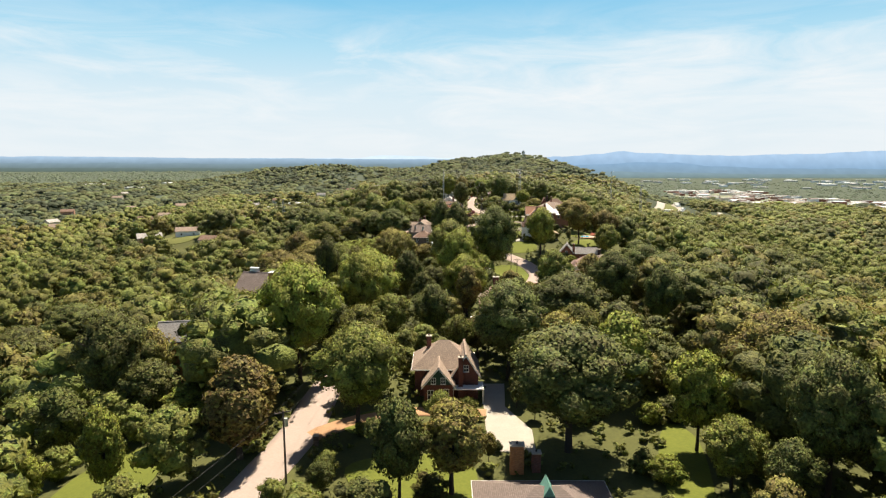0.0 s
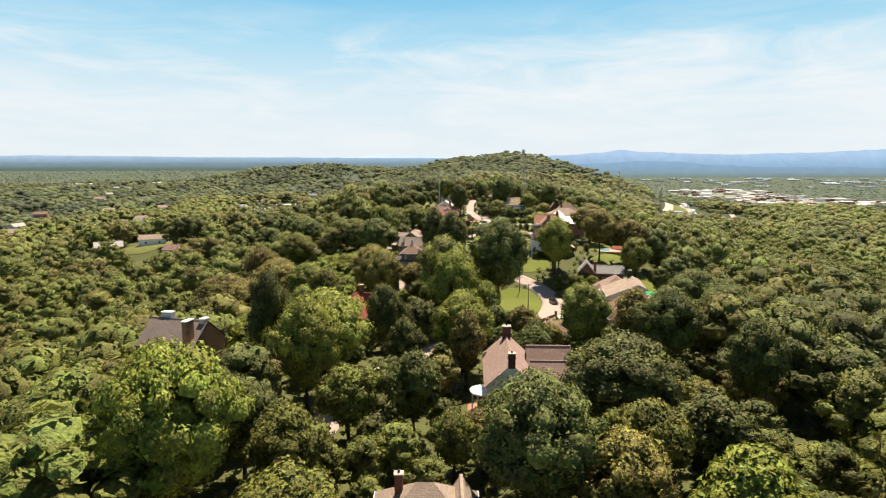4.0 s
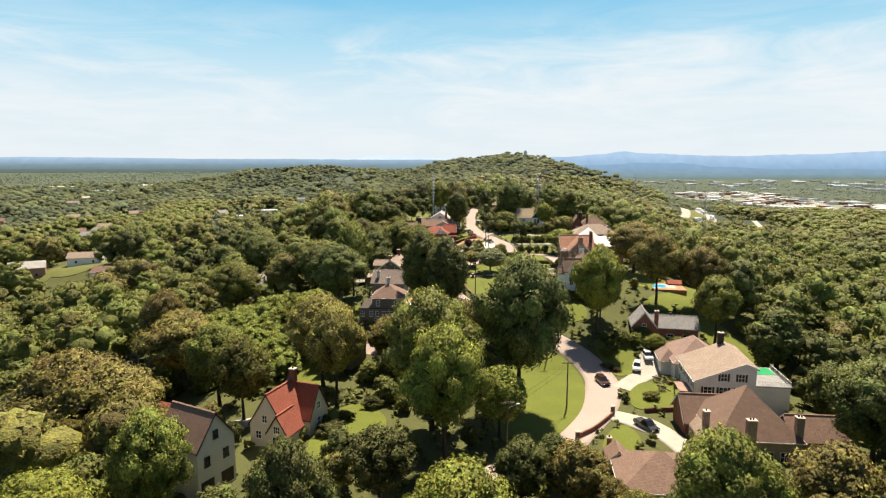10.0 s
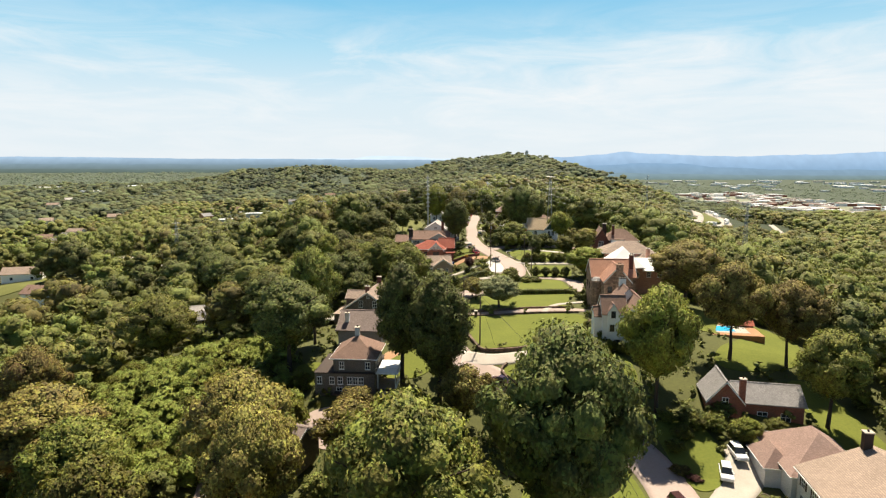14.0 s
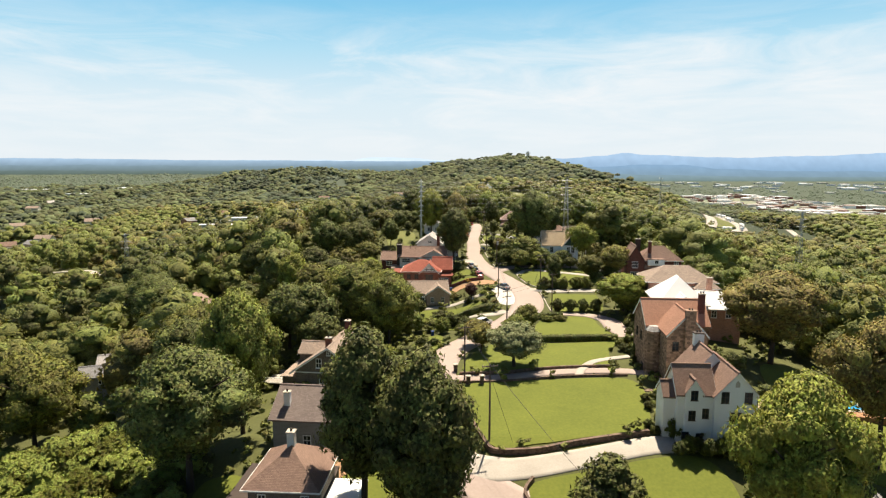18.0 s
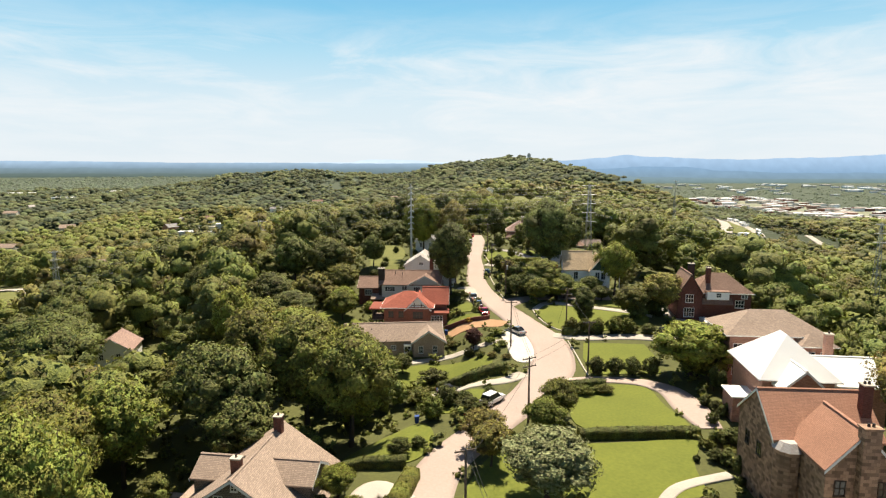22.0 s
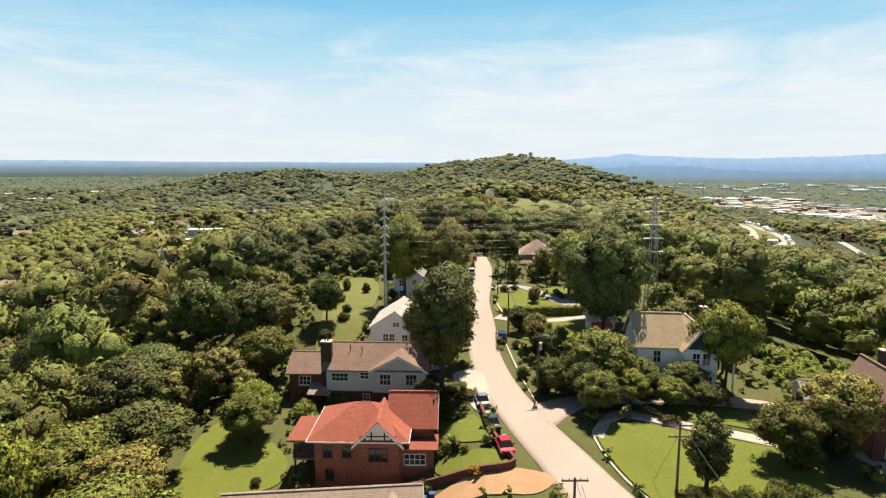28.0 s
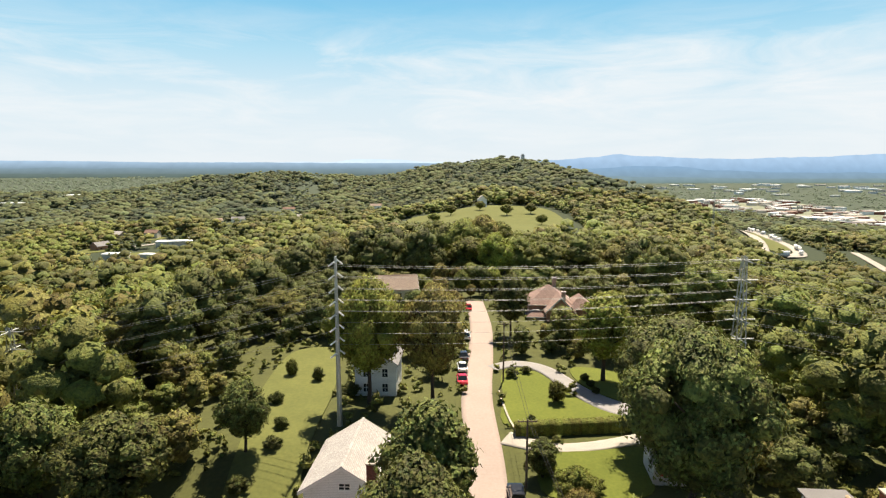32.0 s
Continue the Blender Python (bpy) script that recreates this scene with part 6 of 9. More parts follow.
def blob(rng, lobes, leaves, leaf, wide, tall, low, core=0.86, top=1.0):
    """Leaf clumps round a crown 1 high from low to 1 and wide across; returns vertices, triangles and the way that each clump faces."""
    V, F, N, n = [], [], [], 0
    centres = []
    for k in range(lobes):
        f = (k + 0.5) / lobes
        zz = 1 - 2 * f
        a = k * 2.39996 + rng.uniform(-0.4, 0.4)
        rad = math.sqrt(max(0, 1 - zz * zz)) * (0.5 + 0.62 * rng.random())
        env = (1 - 0.45 * max(0, zz) ** 2 * top) * (1 - 0.25 * max(0, -zz))
        c = np.array([math.cos(a) * rad * env * wide * 0.36, math.sin(a) * rad * env * wide * 0.36, (low + tall) / 2 + zz * (tall - low) * 0.36])
        r = (0.14 + 0.18 * rng.random()) * (wide * 0.55 + (tall - low) * 0.25) * (1.6 / lobes ** 0.22)
        centres.append((c, r))
    if lobes > 4:
        centres.append((np.array([0, 0, (low + tall) / 2]), min(wide, tall - low) * 0.30))
    mid = np.array([0, 0, (low + tall) / 2 - 0.12])
    half = np.array([wide * 0.5, wide * 0.5, (tall - low) * 0.5])
    for c, r in centres:
        jit = 0.78 + 0.44 * rng.random(len(ICO_V))
        v = ICO_V * jit[:, None] * r * core * np.array([1, 1, 0.8]) + c
        V.append(v)
        N.append(facing(ICO_V, (v - mid) / half))
        F.append(ICO_F + n)
        n += len(v)
    per = leaves // len(centres)
    if not per:
        return np.concatenate(V), np.concatenate(F), np.concatenate(N)
    for c, r in centres[:lobes]:
        d = rng.normal(size=(per, 3))
        out = (c - mid) / (np.linalg.norm(c - mid) + 1e-6)
        d = d / np.linalg.norm(d, axis=1)[:, None] + out * 0.55 + np.array([0, 0, 0.18])
        d /= np.linalg.norm(d, axis=1)[:, None]
        p = c + d * (r * (0.80 + 0.34 * rng.random((per, 1)))) * np.array([1, 1, 0.82])
        u = np.cross(d, rng.normal(size=(per, 3)))
        u /= np.linalg.norm(u, axis=1)[:, None] + 1e-9
        w = np.cross(d, u) + d * rng.uniform(-0.7, 0.7, (per, 1))
        s = leaf * (0.6 + 0.8 * rng.random((per, 1)))
        tri = np.stack([p - u * s * 0.55, p + u * s * 0.55, p + w * s], axis=1).reshape(-1, 3)
        V.append(tri)
        N.append(np.repeat(facing(d + rng.normal(size=d.shape) * 0.22, (p - mid) / half), 3, axis=0))
        F.append(np.arange(per * 3).reshape(-1, 3) + n)
        n += per * 3
    return np.concatenate(V), np.concatenate(F), np.concatenate(N)


def fast_mesh(name, V, F, mat, N=None):
    me = bpy.data.meshes.new(name)
    me.vertices.add(len(V))
    me.vertices.foreach_set("co", np.ascontiguousarray(V, dtype=np.float32).ravel())
    me.loops.add(len(F) * 3)
    me.loops.foreach_set("vertex_index", np.ascontiguousarray(F, dtype=np.int32).ravel())
    me.polygons.add(len(F))
    me.polygons.foreach_set("loop_start", np.arange(0, len(F) * 3, 3, dtype=np.int32))
    me.materials.append(mat)
    me.update(calc_edges=True)
    me.shade_smooth()
    if N is not None:
        me.attributes.new("custom_normal", "FLOAT_VECTOR", "POINT").data.foreach_set("vector", np.ascontiguousarray(N, dtype=np.float32).ravel())
    return me


# crown shapes: lobes, width and foot of the crown for a tree 1 high
SHAPES = {"broad": (72, 0.86, 0.24, 1.0), "round": (64, 0.80, 0.20, 0.7), "tall": (66, 0.56, 0.18, 1.2), "open": (44, 0.90, 0.32, 1.0), "cone": (56, 0.46, 0.08, 2.0), "column": (50, 0.46, 0.12, 0.6), "low": (36, 1.25, 0.05, 0.7)}
CROWNS, TRUNKS = {}, {}


def crown_mesh(shape, variant, mat, great=False):
    key = (shape, variant, mat.name, great)
    if key not in CROWNS:
        rng = np.random.default_rng(variant * 17 + len(shape) * 5 + ord(shape[0]))
        lobes, wide, low, top = SHAPES[shape]
        if great:
            V, F, N = blob(rng, int(lobes * 1.6), 15000, 0.0155, wide, 1.0, low, 0.76, top)
            CROWNS[key] = fast_mesh("crown", V, F, mat, N)
            return CROWNS[key]
        V, F, N = blob(rng, lobes, 6600 if shape != "low" else 1300, 0.025 if shape != "low" else 0.055, wide, 1.0, low, 0.72, top)
        CROWNS[key] = fast_mesh("crown", V, F, mat, N)
    return CROWNS[key]


def trunk_mesh(shape, variant):
    key = (shape, variant)
    if key not in TRUNKS:
        rng = random.Random(variant * 7 + ord(shape[0]))
        lobes, wide, low, top = SHAPES[shape]
        bm = bmesh.new()
        pts, x, y = [], 0.0, 0.0
        for k in range(5):
            pts.append((x, y, -0.04 + k * 0.17))
            x, y = x + rng.uniform(-0.012, 0.012), y + rng.uniform(-0.012, 0.012)
        for k in range(4):
            tube(bm, pts[k], pts[k + 1], 0.024 * (1 - k * 0.2), 0.024 * (1 - (k + 1) * 0.2), 8, False)
        for k in range(9):
            a, z = k * 2.4, 0.16 + low * 0.6 + 0.05 * k
            base = Vector((pts[2][0], pts[2][1], min(z, 0.6)))
            tip = base + Vector((math.cos(a) * wide * 0.34, math.sin(a) * wide * 0.34, 0.12 + 0.1 * rng.random()))
            tube(bm, base, tip, 0.010, 0.003, 5, False)
        me = bpy.data.meshes.new("trunk")
        bm.to_mesh(me)
        bm.free()
        me.materials.append(M_BARK)
        TRUNKS[key] = me
    return TRUNKS[key]


LEAVES = {"green": (M_LEAF, "full green"), "light": (M_LEAF_YELLOW, "light yellow-green"), "dark": (M_LEAF_DARK, "dark green"), "olive": (M_LEAF_OLIVE, "dull olive"), "plum": (M_LEAF_PLUM, "dark plum"), "white": (M_FLOWER_WHITE, "white-flowering")}
WORDS = {"broad": "broad spreading", "round": "rounded", "tall": "tall upright", "open": "loose open-crowned", "cone": "conical", "column": "narrow column-shaped", "low": "low bushy"}
TREES = []
count = 0


def tree(x, y, height, width=None, shape="broad", leaf="green", where="on the wooded ridge", z=None):
    """A tree with a trunk with limbs and a crown of leaf clumps; width is the crown's."""
    global count
    count += 1
    mat, tint = LEAVES[leaf]
    if any(inside(f, x, y) for f in FOOTPRINTS):
        return None
    wide = (width or height * SHAPES[shape][1]) / SHAPES[shape][1]
    ob = new("tree")
    ob.matrix_world = Matrix.LocRotScale((x, y, (land(x, y) if z is None else z) - 0.1), Euler((0, 0, count * 1.7)), (wide, wide, height))
    tagged(ob, f"{tint} {WORDS[shape]} tree {where}", "tree", "ridge trees")
    for name, me in (("trunk", trunk_mesh(shape, count % 3)), ("crown", crown_mesh(shape, count % 4, mat, (width or 0) >= 16 or height >= 19))):
        o = new(name, me)
        o.parent = ob
    TREES.append((x, y, (width or wide * SHAPES[shape][1]) / 2))
    return ob


def bush(x, y, height, width, leaf=None, label="rounded green garden shrub", lift=0.0):
    global count
    count += 1
    o = new("shrub", crown_mesh("low", count % 4, leaf or M_LEAF))
    o.matrix_world = Matrix.LocRotScale((x, y, land(x, y) - 0.06 * height + lift), Euler((0, 0, count * 1.3)), (width / 1.25, width / 1.25, height))
    return tagged(o, label, "shrub", "garden shrubs")


def hedge(points, width, height, label, leaf=None):
    """A clipped hedge: a leafy wall that follows the ground."""
    line = curve_through(points, False, 6)
    rng = np.random.default_rng(len(OPEN) + int(points[0][0] * 10) % 97)
    V, F, n = [], [], 0
    dense = []
    for a, b in zip(line, line[1:]):
        k = max(1, int(math.hypot(b[0] - a[0], b[1] - a[1]) / 0.5))
        dense += [(a[0] + (b[0] - a[0]) * s / k, a[1] + (b[1] - a[1]) * s / k, b[0] - a[0], b[1] - a[1]) for s in range(k)]
    for i, (x, y, dx, dy) in enumerate(dense):
        L = math.hypot(dx, dy) + 1e-9
        nx_, ny_ = -dy / L, dx / L
        z = land(x, y)
        prof = [(-0.5, -0.3), (-0.52, 0.5), (-0.46, 0.93), (-0.2, 1.0), (0.2, 1.0), (0.46, 0.93), (0.52, 0.5), (0.5, -0.3)]
        V.append(np.array([(x + nx_ * u * width + rng.normal() * 0.04, y + ny_ * u * width + rng.normal() * 0.04, z + h_ * height + rng.normal() * 0.05) for u, h_ in prof]))
        if i:
            for k in range(7):
                a, b = n - 8 + k, n + k
                F += [(a, b, b + 1), (a, b + 1, a + 1)]
        n += 8
        for _ in range(10):
            u, h_ = rng.uniform(-0.55, 0.55), rng.uniform(0.1, 1.04)
            if abs(u) < 0.42 and h_ < 0.95:
                h_ = rng.uniform(0.96, 1.06)
            p = np.array([x + nx_ * u * width, y + ny_ * u * width, z + h_ * height])
            V.append(p + rng.normal(size=(3, 3)) * 0.11)
            F.append((n, n + 1, n + 2))
            n += 3
            # keep the ring order: leaves come after the ring
        if i < len(dense) - 1:
            V.append(V[-11].copy())
            n += 8
    clear([(x - 0.1, y - 0.1) for x, y in line] + [(x + 0.1, y + 0.1) for x, y in line[::-1]], width)
    return tagged(new("hedge", fast_mesh("hedge", np.concatenate(V), np.array(F), leaf or M_HEDGE)), label, "hedge", "clipped hedges")


# clipped hedges
hedge(((29, 345.4), (36, 345.8), (46.5, 346)), 1.6, 1.3, "long dark clipped hedge between two lawns")
hedge(((26.5, 462.6), (34, 463), (45.5, 463.8)), 1.8, 1.9, "clipped hedge along a driveway", M_HEDGE_LIGHT)
hedge(((3.2, 323), (5.2, 330), (6.6, 335.6)), 2.0, 1.6, "clipped hedge between a drive and the road", M_HEDGE_LIGHT)
hedge(((-3, 338.6), (2, 338), (6, 338.2)), 1.5, 1.3, "dark clipped hedge at the edge of a small lawn")
hedge(((9.5, 372.4), (15.8, 369.6), (22.4, 371.6)), 1.8, 1.8, "dark hedge at the foot of a terraced lawn")
hedge(((30.5, 362.8), (36, 364.4), (38, 363.8)), 1.6, 1.2, "low dark hedge at a drive's mouth")
hedge(((8.5, 422.6), (12, 422.8), (17, 423)), 1.6, 1.4, "dark clipped hedge in front of a grey house")
hedge(((36, 391.4), (39.5, 390.8)), 2.0, 1.6, "dark rounded hedge at a road corner")
hedge(((3, 375), (9, 373.4), (18, 372.6)), 0.8, 0.5, "low green edging of a lawn", M_HEDGE_LIGHT)

# ---- single trees that stand out ----
# crowns that stand out: x, y, height of the top above the datum, width, shape, leaf
CROWN_TOPS = (
    (-28.5, 114, 27.5, 19, "broad", "light"), (-22.5, 155, 23, 15, "round", "light"), (-2.6, 142, 16.5, 11, "broad", "dark"), (30, 138, 21, 22, "broad", "dark"), (14.6, 124.5, 18, 14, "round", "dark"), (37.5, 125, 16.5, 12, "tall", "dark"),
    (70, 169, 11, 15, "broad", "dark"), (59, 131, 4, 13, "round", "green"), (50, 174, 20.5, 17, "broad", "dark"), (87, 159, 7.5, 18, "broad", "olive"), (-30, 83, 19, 11, "cone", "olive"), (-13.5, 91, 21.5, 17, "broad", "green"),
    (20.9, 243, 28.6, 22, "broad", "dark"), (-33, 199, 15, 12.5, "broad", "green"), (46.5, 281.5, 24.2, 16.5, "broad", "light"), (-17, 245, 17, 15, "open", "olive"), (5.5, 216.5, 21, 17, "open", "light"), (3, 233, 23.5, 21, "broad", "green"),
    (6.8, 180, 18, 16, "round", "light"), (-21, 165, 22, 22, "broad", "light"), (7, 169, 16.5, 8.5, "tall", "olive"), (35, 186, 18.5, 14, "broad", "green"), (46.5, 185, 18, 12, "tall", "olive"), (98, 276, 2.5, 15, "broad", "dark"),
    (-33, 168.5, 24.5, 11, "open", "dark"), (-11, 183, 19, 11, "broad", "dark"), (-22, 257, 17, 19, "broad", "olive"), (-45, 255, 11, 18, "broad", "green"), (-1, 289, 28, 12.5, "tall", "dark"), (6.2, 283.5, 27, 13, "tall", "dark"),
    (-22.5, 310, 27, 14, "broad", "green"), (-25, 296, 22.5, 20.5, "broad", "dark"), (-69, 282, 12, 15, "open", "olive"), (77, 279, 16, 16, "open", "green"), (-64, 323, 13, 20, "broad", "green"),
    (-11, 356, 23.2, 19, "broad", "green"), (-3.5, 352, 22.3, 16.5, "broad", "green"), (-19.5, 387, 16, 15, "broad", "green"), (-31, 366, 13.5, 15, "broad", "green"), (-34, 392, 19, 12, "open", "light"), (-34, 420, 17.5, 15, "broad", "dark"),
    (73, 335, 25, 22, "broad", "olive"), (-72, 390, 12.5, 20, "broad", "dark"), (54, 368.5, 18.2, 15, "round", "light"), (14.3, 436, 29, 11.5, "tall", "dark"), (-89, 420, 11.5, 17, "broad", "dark"),
    (41.5, 438, 35.5, 19, "broad", "dark"), (56, 422, 24.5, 11, "open", "light"), (-23.5, 447, 23, 15, "broad", "dark"), (36.5, 422.5, 20.5, 13, "round", "green"), (-39, 438.5, 13.5, 17, "broad", "dark"), (45.5, 483, 29.5, 11, "tall", "light"),
    (-21.5, 521, 21.5, 15, "broad", "green"), (-53, 484, 16, 17, "broad", "dark"), (-26, 408, 15, 15, "broad", "dark"), (-24, 399, 13.5, 13, "round", "olive"), (-32, 402.5, 14.5, 15, "broad", "green"))
for x_, y_, top_, wide_, shape_, leaf_ in CROWN_TOPS:
    tree(x_, y_, top_ - land(x_, y_), wide_, shape_, leaf_)
for x_, y_, h_ in ((62, 880, 11), (92, 968, 12), (112, 890, 10), (38, 1000, 12), (70, 1020, 11), (118, 980, 12), (20, 930, 11), (100, 1030, 13)):
    tree(x_, y_, h_, h_ * 1.2, "round", "green", "in a far clearing")
tree(22.0, 330.0, 9.0, 12.4, "round", "white", "alone on a mown lawn")
tree(-8.0, 267.0, 12.6, 13.0, "round", "olive", "on the wooded ridge")
tree(-17.0, 270.0, 12.1, 12.0, "round", "dark", "on the wooded ridge")
tree(0.0, 272.0, 11.2, 11.0, "round", "green", "on the wooded ridge")
tree(68.4, 299.4, 21.6, 17.0, "open", "olive", "on a sunlit lawn")
tree(27.6, 286.0, 12.4, 8.4, "cone", "dark", "on the wooded ridge")
tree(80.6, 299.0, 19.6, 16.0, "open", "olive", "on the wooded ridge")
tree(-66.0, 236.4, 24.3, 24.0, "broad", "olive", "on the wooded ridge")
tree(19.0, 85.0, 20.6, 24.0, "broad", "dark", "on the wooded ridge")
tree(55.5, 368.5, 8.4, 12.5, "low", "light", "on the wooded ridge")
tree(-32.1, 93.2, 13.1, 11.0, "cone", "olive", "on the wooded ridge")
tree(-43.8, 97.8, 8.5, 10.0, "tall", "light", "on the wooded ridge")
tree(-13.3, 105.8, 14.0, 15.0, "round", "green", "on the wooded ridge")
tree(-61.4, 107.8, 23.5, 17.0, "broad", "dark", "on the wooded ridge")
tree(-46.4, 115.0, 20.7, 14.0, "broad", "dark", "on the wooded ridge")
tree(15.3, 228.8, 14.3, 12.0, "broad", "light", "on the wooded ridge")
tree(74.8, 198.2, 20.0, 21.0, "broad", "dark", "on the wooded ridge")
tree(-35.9, 243.7, 18.5, 14.0, "broad", "green", "on the wooded ridge")
tree(114.7, 298.9, 9.6, 13.0, "cone", "dark", "on the wooded ridge")
tree(-10.8, 343.5, 7.4, 10.0, "round", "green", "on the wooded ridge")
tree(-39.9, 336.4, 19.4, 19.0, "broad", "green", "on the wooded ridge")
tree(49.5, 290.3, 12.7, 9.2, "broad", "green", "on the wooded ridge")
tree(-17.0, 343.3, 11.9, 13.0, "broad", "dark", "on the wooded ridge")
tree(-18.4, 438.1, 10.3, 12.0, "round", "green", "on the wooded ridge")
tree(-20.0, 349.0, 17.0, 15.0, "broad", "dark", "on the wooded ridge")
tree(-27.0, 357.0, 16.0, 14.0, "round", "dark", "on the wooded ridge")
tree(-34.0, 345.0, 16.0, 14.0, "broad", "green", "on the wooded ridge")
tree(-53.0, 104.0, 13.0, 12.0, "round", "dark", "on the wooded ridge")
tree(-17.0, 120.0, 15.0, 12.0, "broad", "green", "on the wooded ridge")
tree(-26.0, 130.0, 16.0, 14.0, "broad", "dark", "on the wooded ridge")
tree(-13.0, 142.0, 14.0, 12.0, "round", "green", "on the wooded ridge")
tree(-4.0, 205.0, 13.0, 12.0, "broad", "dark", "on the wooded ridge")
tree(22.0, 112.0, 15.0, 13.0, "broad", "olive", "on the wooded ridge")
tree(28.0, 122.0, 15.0, 13.0, "broad", "green", "on the wooded ridge")
tree(1.2, 73.6, 14.2, 9.6, "tall", "olive", "on the wooded ridge")
tree(-5.6, 71.2, 15.3, 9.3, "round", "dark", "on the wooded ridge")
tree(-16.2, 73.4, 5.1, 4.4, "round", "dark", "among houses")
tree(-37.0, 129.9, 19.1, 19.1, "broad", "light", "on the wooded ridge")
tree(-44.5, 73.3, 15.3, 5.9, "tall", "light", "on the wooded ridge")
tree(-62.6, 93.0, 14.2, 11.1, "round", "dark", "on the wooded ridge")
tree(-120.0, 190.8, 20.1, 23.1, "broad", "dark", "on the wooded ridge")
tree(-57.9, 113.5, 17.7, 13.4, "broad", "olive", "on the wooded ridge")
tree(-114.4, 156.4, 20.1, 23.1, "broad", "dark", "on the wooded ridge")
tree(-56.3, 73.7, 11.0, 8.2, "round", "light", "on the wooded ridge")
tree(12.9, 114.1, 21.2, 17.7, "broad", "dark", "on the wooded ridge")
tree(32.2, 104.1, 17.7, 12.2, "tall", "light", "on the wooded ridge")
tree(38.4, 85.1, 16.5, 10.1, "round", "light", "on the wooded ridge")
tree(54.5, 93.2, 21.2, 18.3, "broad", "olive", "on the wooded ridge")
tree(50.4, 72.7, 21.2, 14.5, "broad", "dark", "on the wooded ridge")
tree(127.6, 183.4, 18.9, 21.7, "broad", "olive", "on the wooded ridge")
tree(38.4, 74.0, 11.0, 8.9, "round", "green", "on the wooded ridge")
tree(42.6, 68.4, 11.0, 8.3, "round", "dark", "on the wooded ridge")
tree(-56.8, 166.5, 14.3, 14.4, "broad", "light", "on the wooded ridge")
tree(-58.7, 268.8, 21.2, 24.4, "broad", "olive", "on the wooded ridge")
tree(56.2, 150.2, 20.1, 11.9, "broad", "dark", "on the wooded ridge")
tree(17.5, 146.8, 9.0, 10.3, "round", "dark", "on the wooded ridge")
tree(73.2, 215.3, 21.2, 19.0, "broad", "dark", "on the wooded ridge")
tree(-5.6, 170.7, 15.3, 9.4, "round", "dark", "on the wooded ridge")
tree(-45.6, 194.9, 15.3, 16.3, "broad", "light", "on the wooded ridge")
tree(-54.6, 228.5, 21.2, 22.3, "broad", "olive", "on the wooded ridge")
tree(88.1, 269.4, 17.7, 14.0, "cone", "dark", "on the wooded ridge")
tree(59.1, 273.1, 5.0, 5.8, "round", "light", "among houses")
tree(84.1, 267.6, 13.4, 8.0, "cone", "dark", "on the wooded ridge")
tree(15.6, 342.3, 6.0, 6.9, "round", "olive", "among houses")
tree(10.4, 276.9, 12.4, 10.2, "broad", "olive", "on the wooded ridge")
tree(19.3, 274.0, 8.5, 12.0, "round", "green", "beside a road bend")
tree(-80.2, 402.7, 21.2, 24.4, "broad", "dark", "on the wooded ridge")
tree(42.0, 396.6, 10.0, 5.4, "cone", "dark", "on a lawn at a road bend")
tree(54.2, 402.1, 8.0, 9.2, "round", "green", "among houses")
tree(-37.4, 327.2, 18.9, 17.1, "broad", "dark", "on the wooded ridge")
tree(27.3, 349.9, 7.0, 7.4, "open", "green", "among houses")
tree(16.2, 337.7, 6.0, 6.9, "open", "olive", "among houses")
tree(-2.0, 331.3, 4.5, 5.2, "round", "light", "among houses")
tree(-23.6, 370.0, 17.7, 15.2, "round", "green", "on the wooded ridge")
tree(48.3, 457.8, 20.1, 20.5, "broad", "dark", "on the wooded ridge")
tree(16.9, 387.4, 5.0, 4.5, "round", "plum", "among houses")
tree(24.1, 345.3, 6.0, 6.9, "open", "green", "among houses")
tree(12.8, 421.7, 21.2, 12.1, "tall", "dark", "on the wooded ridge")
tree(62.2, 404.7, 11.0, 11.5, "round", "olive", "on the wooded ridge")
tree(2.6, 381.2, 4.5, 5.2, "round", "dark", "among houses")
tree(-2.9, 377.0, 6.0, 5.3, "open", "light", "among houses")
tree(-14.6, 415.0, 8.0, 8.9, "round", "green", "among houses")
tree(34.6, 414.3, 7.0, 8.0, "round", "green", "among houses")
tree(42.3, 419.4, 7.0, 8.0, "round", "dark", "among houses")
tree(-18.1, 376.5, 15.3, 13.8, "broad", "green", "on the wooded ridge")
tree(-14.9, 419.1, 8.0, 7.9, "round", "light", "among houses")
tree(-58.6, 443.9, 18.9, 18.1, "broad", "dark", "on the wooded ridge")
tree(30.6, 442.3, 7.0, 6.3, "round", "green", "among houses")
tree(35.9, 421.6, 7.0, 8.0, "round", "green", "among houses")
tree(30.0, 421.4, 6.0, 6.9, "round", "dark", "among houses")
tree(-16.9, 423.8, 6.0, 6.9, "round", "green", "among houses")
tree(10.7, 418.7, 5.0, 4.7, "round", "olive", "among houses")
tree(0.5, 451.4, 5.0, 5.8, "round", "olive", "among houses")
tree(6.4, 447.0, 6.0, 6.2, "round", "dark", "among houses")
tree(49.3, 419.9, 6.0, 6.9, "round", "dark", "among houses")
tree(-7.9, 276.1, 8.0, 9.2, "open", "olive", "among houses")
tree(0.4, 279.0, 7.0, 8.0, "round", "olive", "among houses")
tree(4.3, 472.2, 22.4, 15.2, "broad", "light", "on the wooded ridge")
tree(14.6, 472.5, 21.2, 13.5, "broad", "olive", "on the wooded ridge")
tree(32.7, 511.5, 15.3, 9.6, "round", "dark", "on the wooded ridge")
tree(51.2, 496.6, 14.2, 9.1, "tall", "light", "on the wooded ridge")
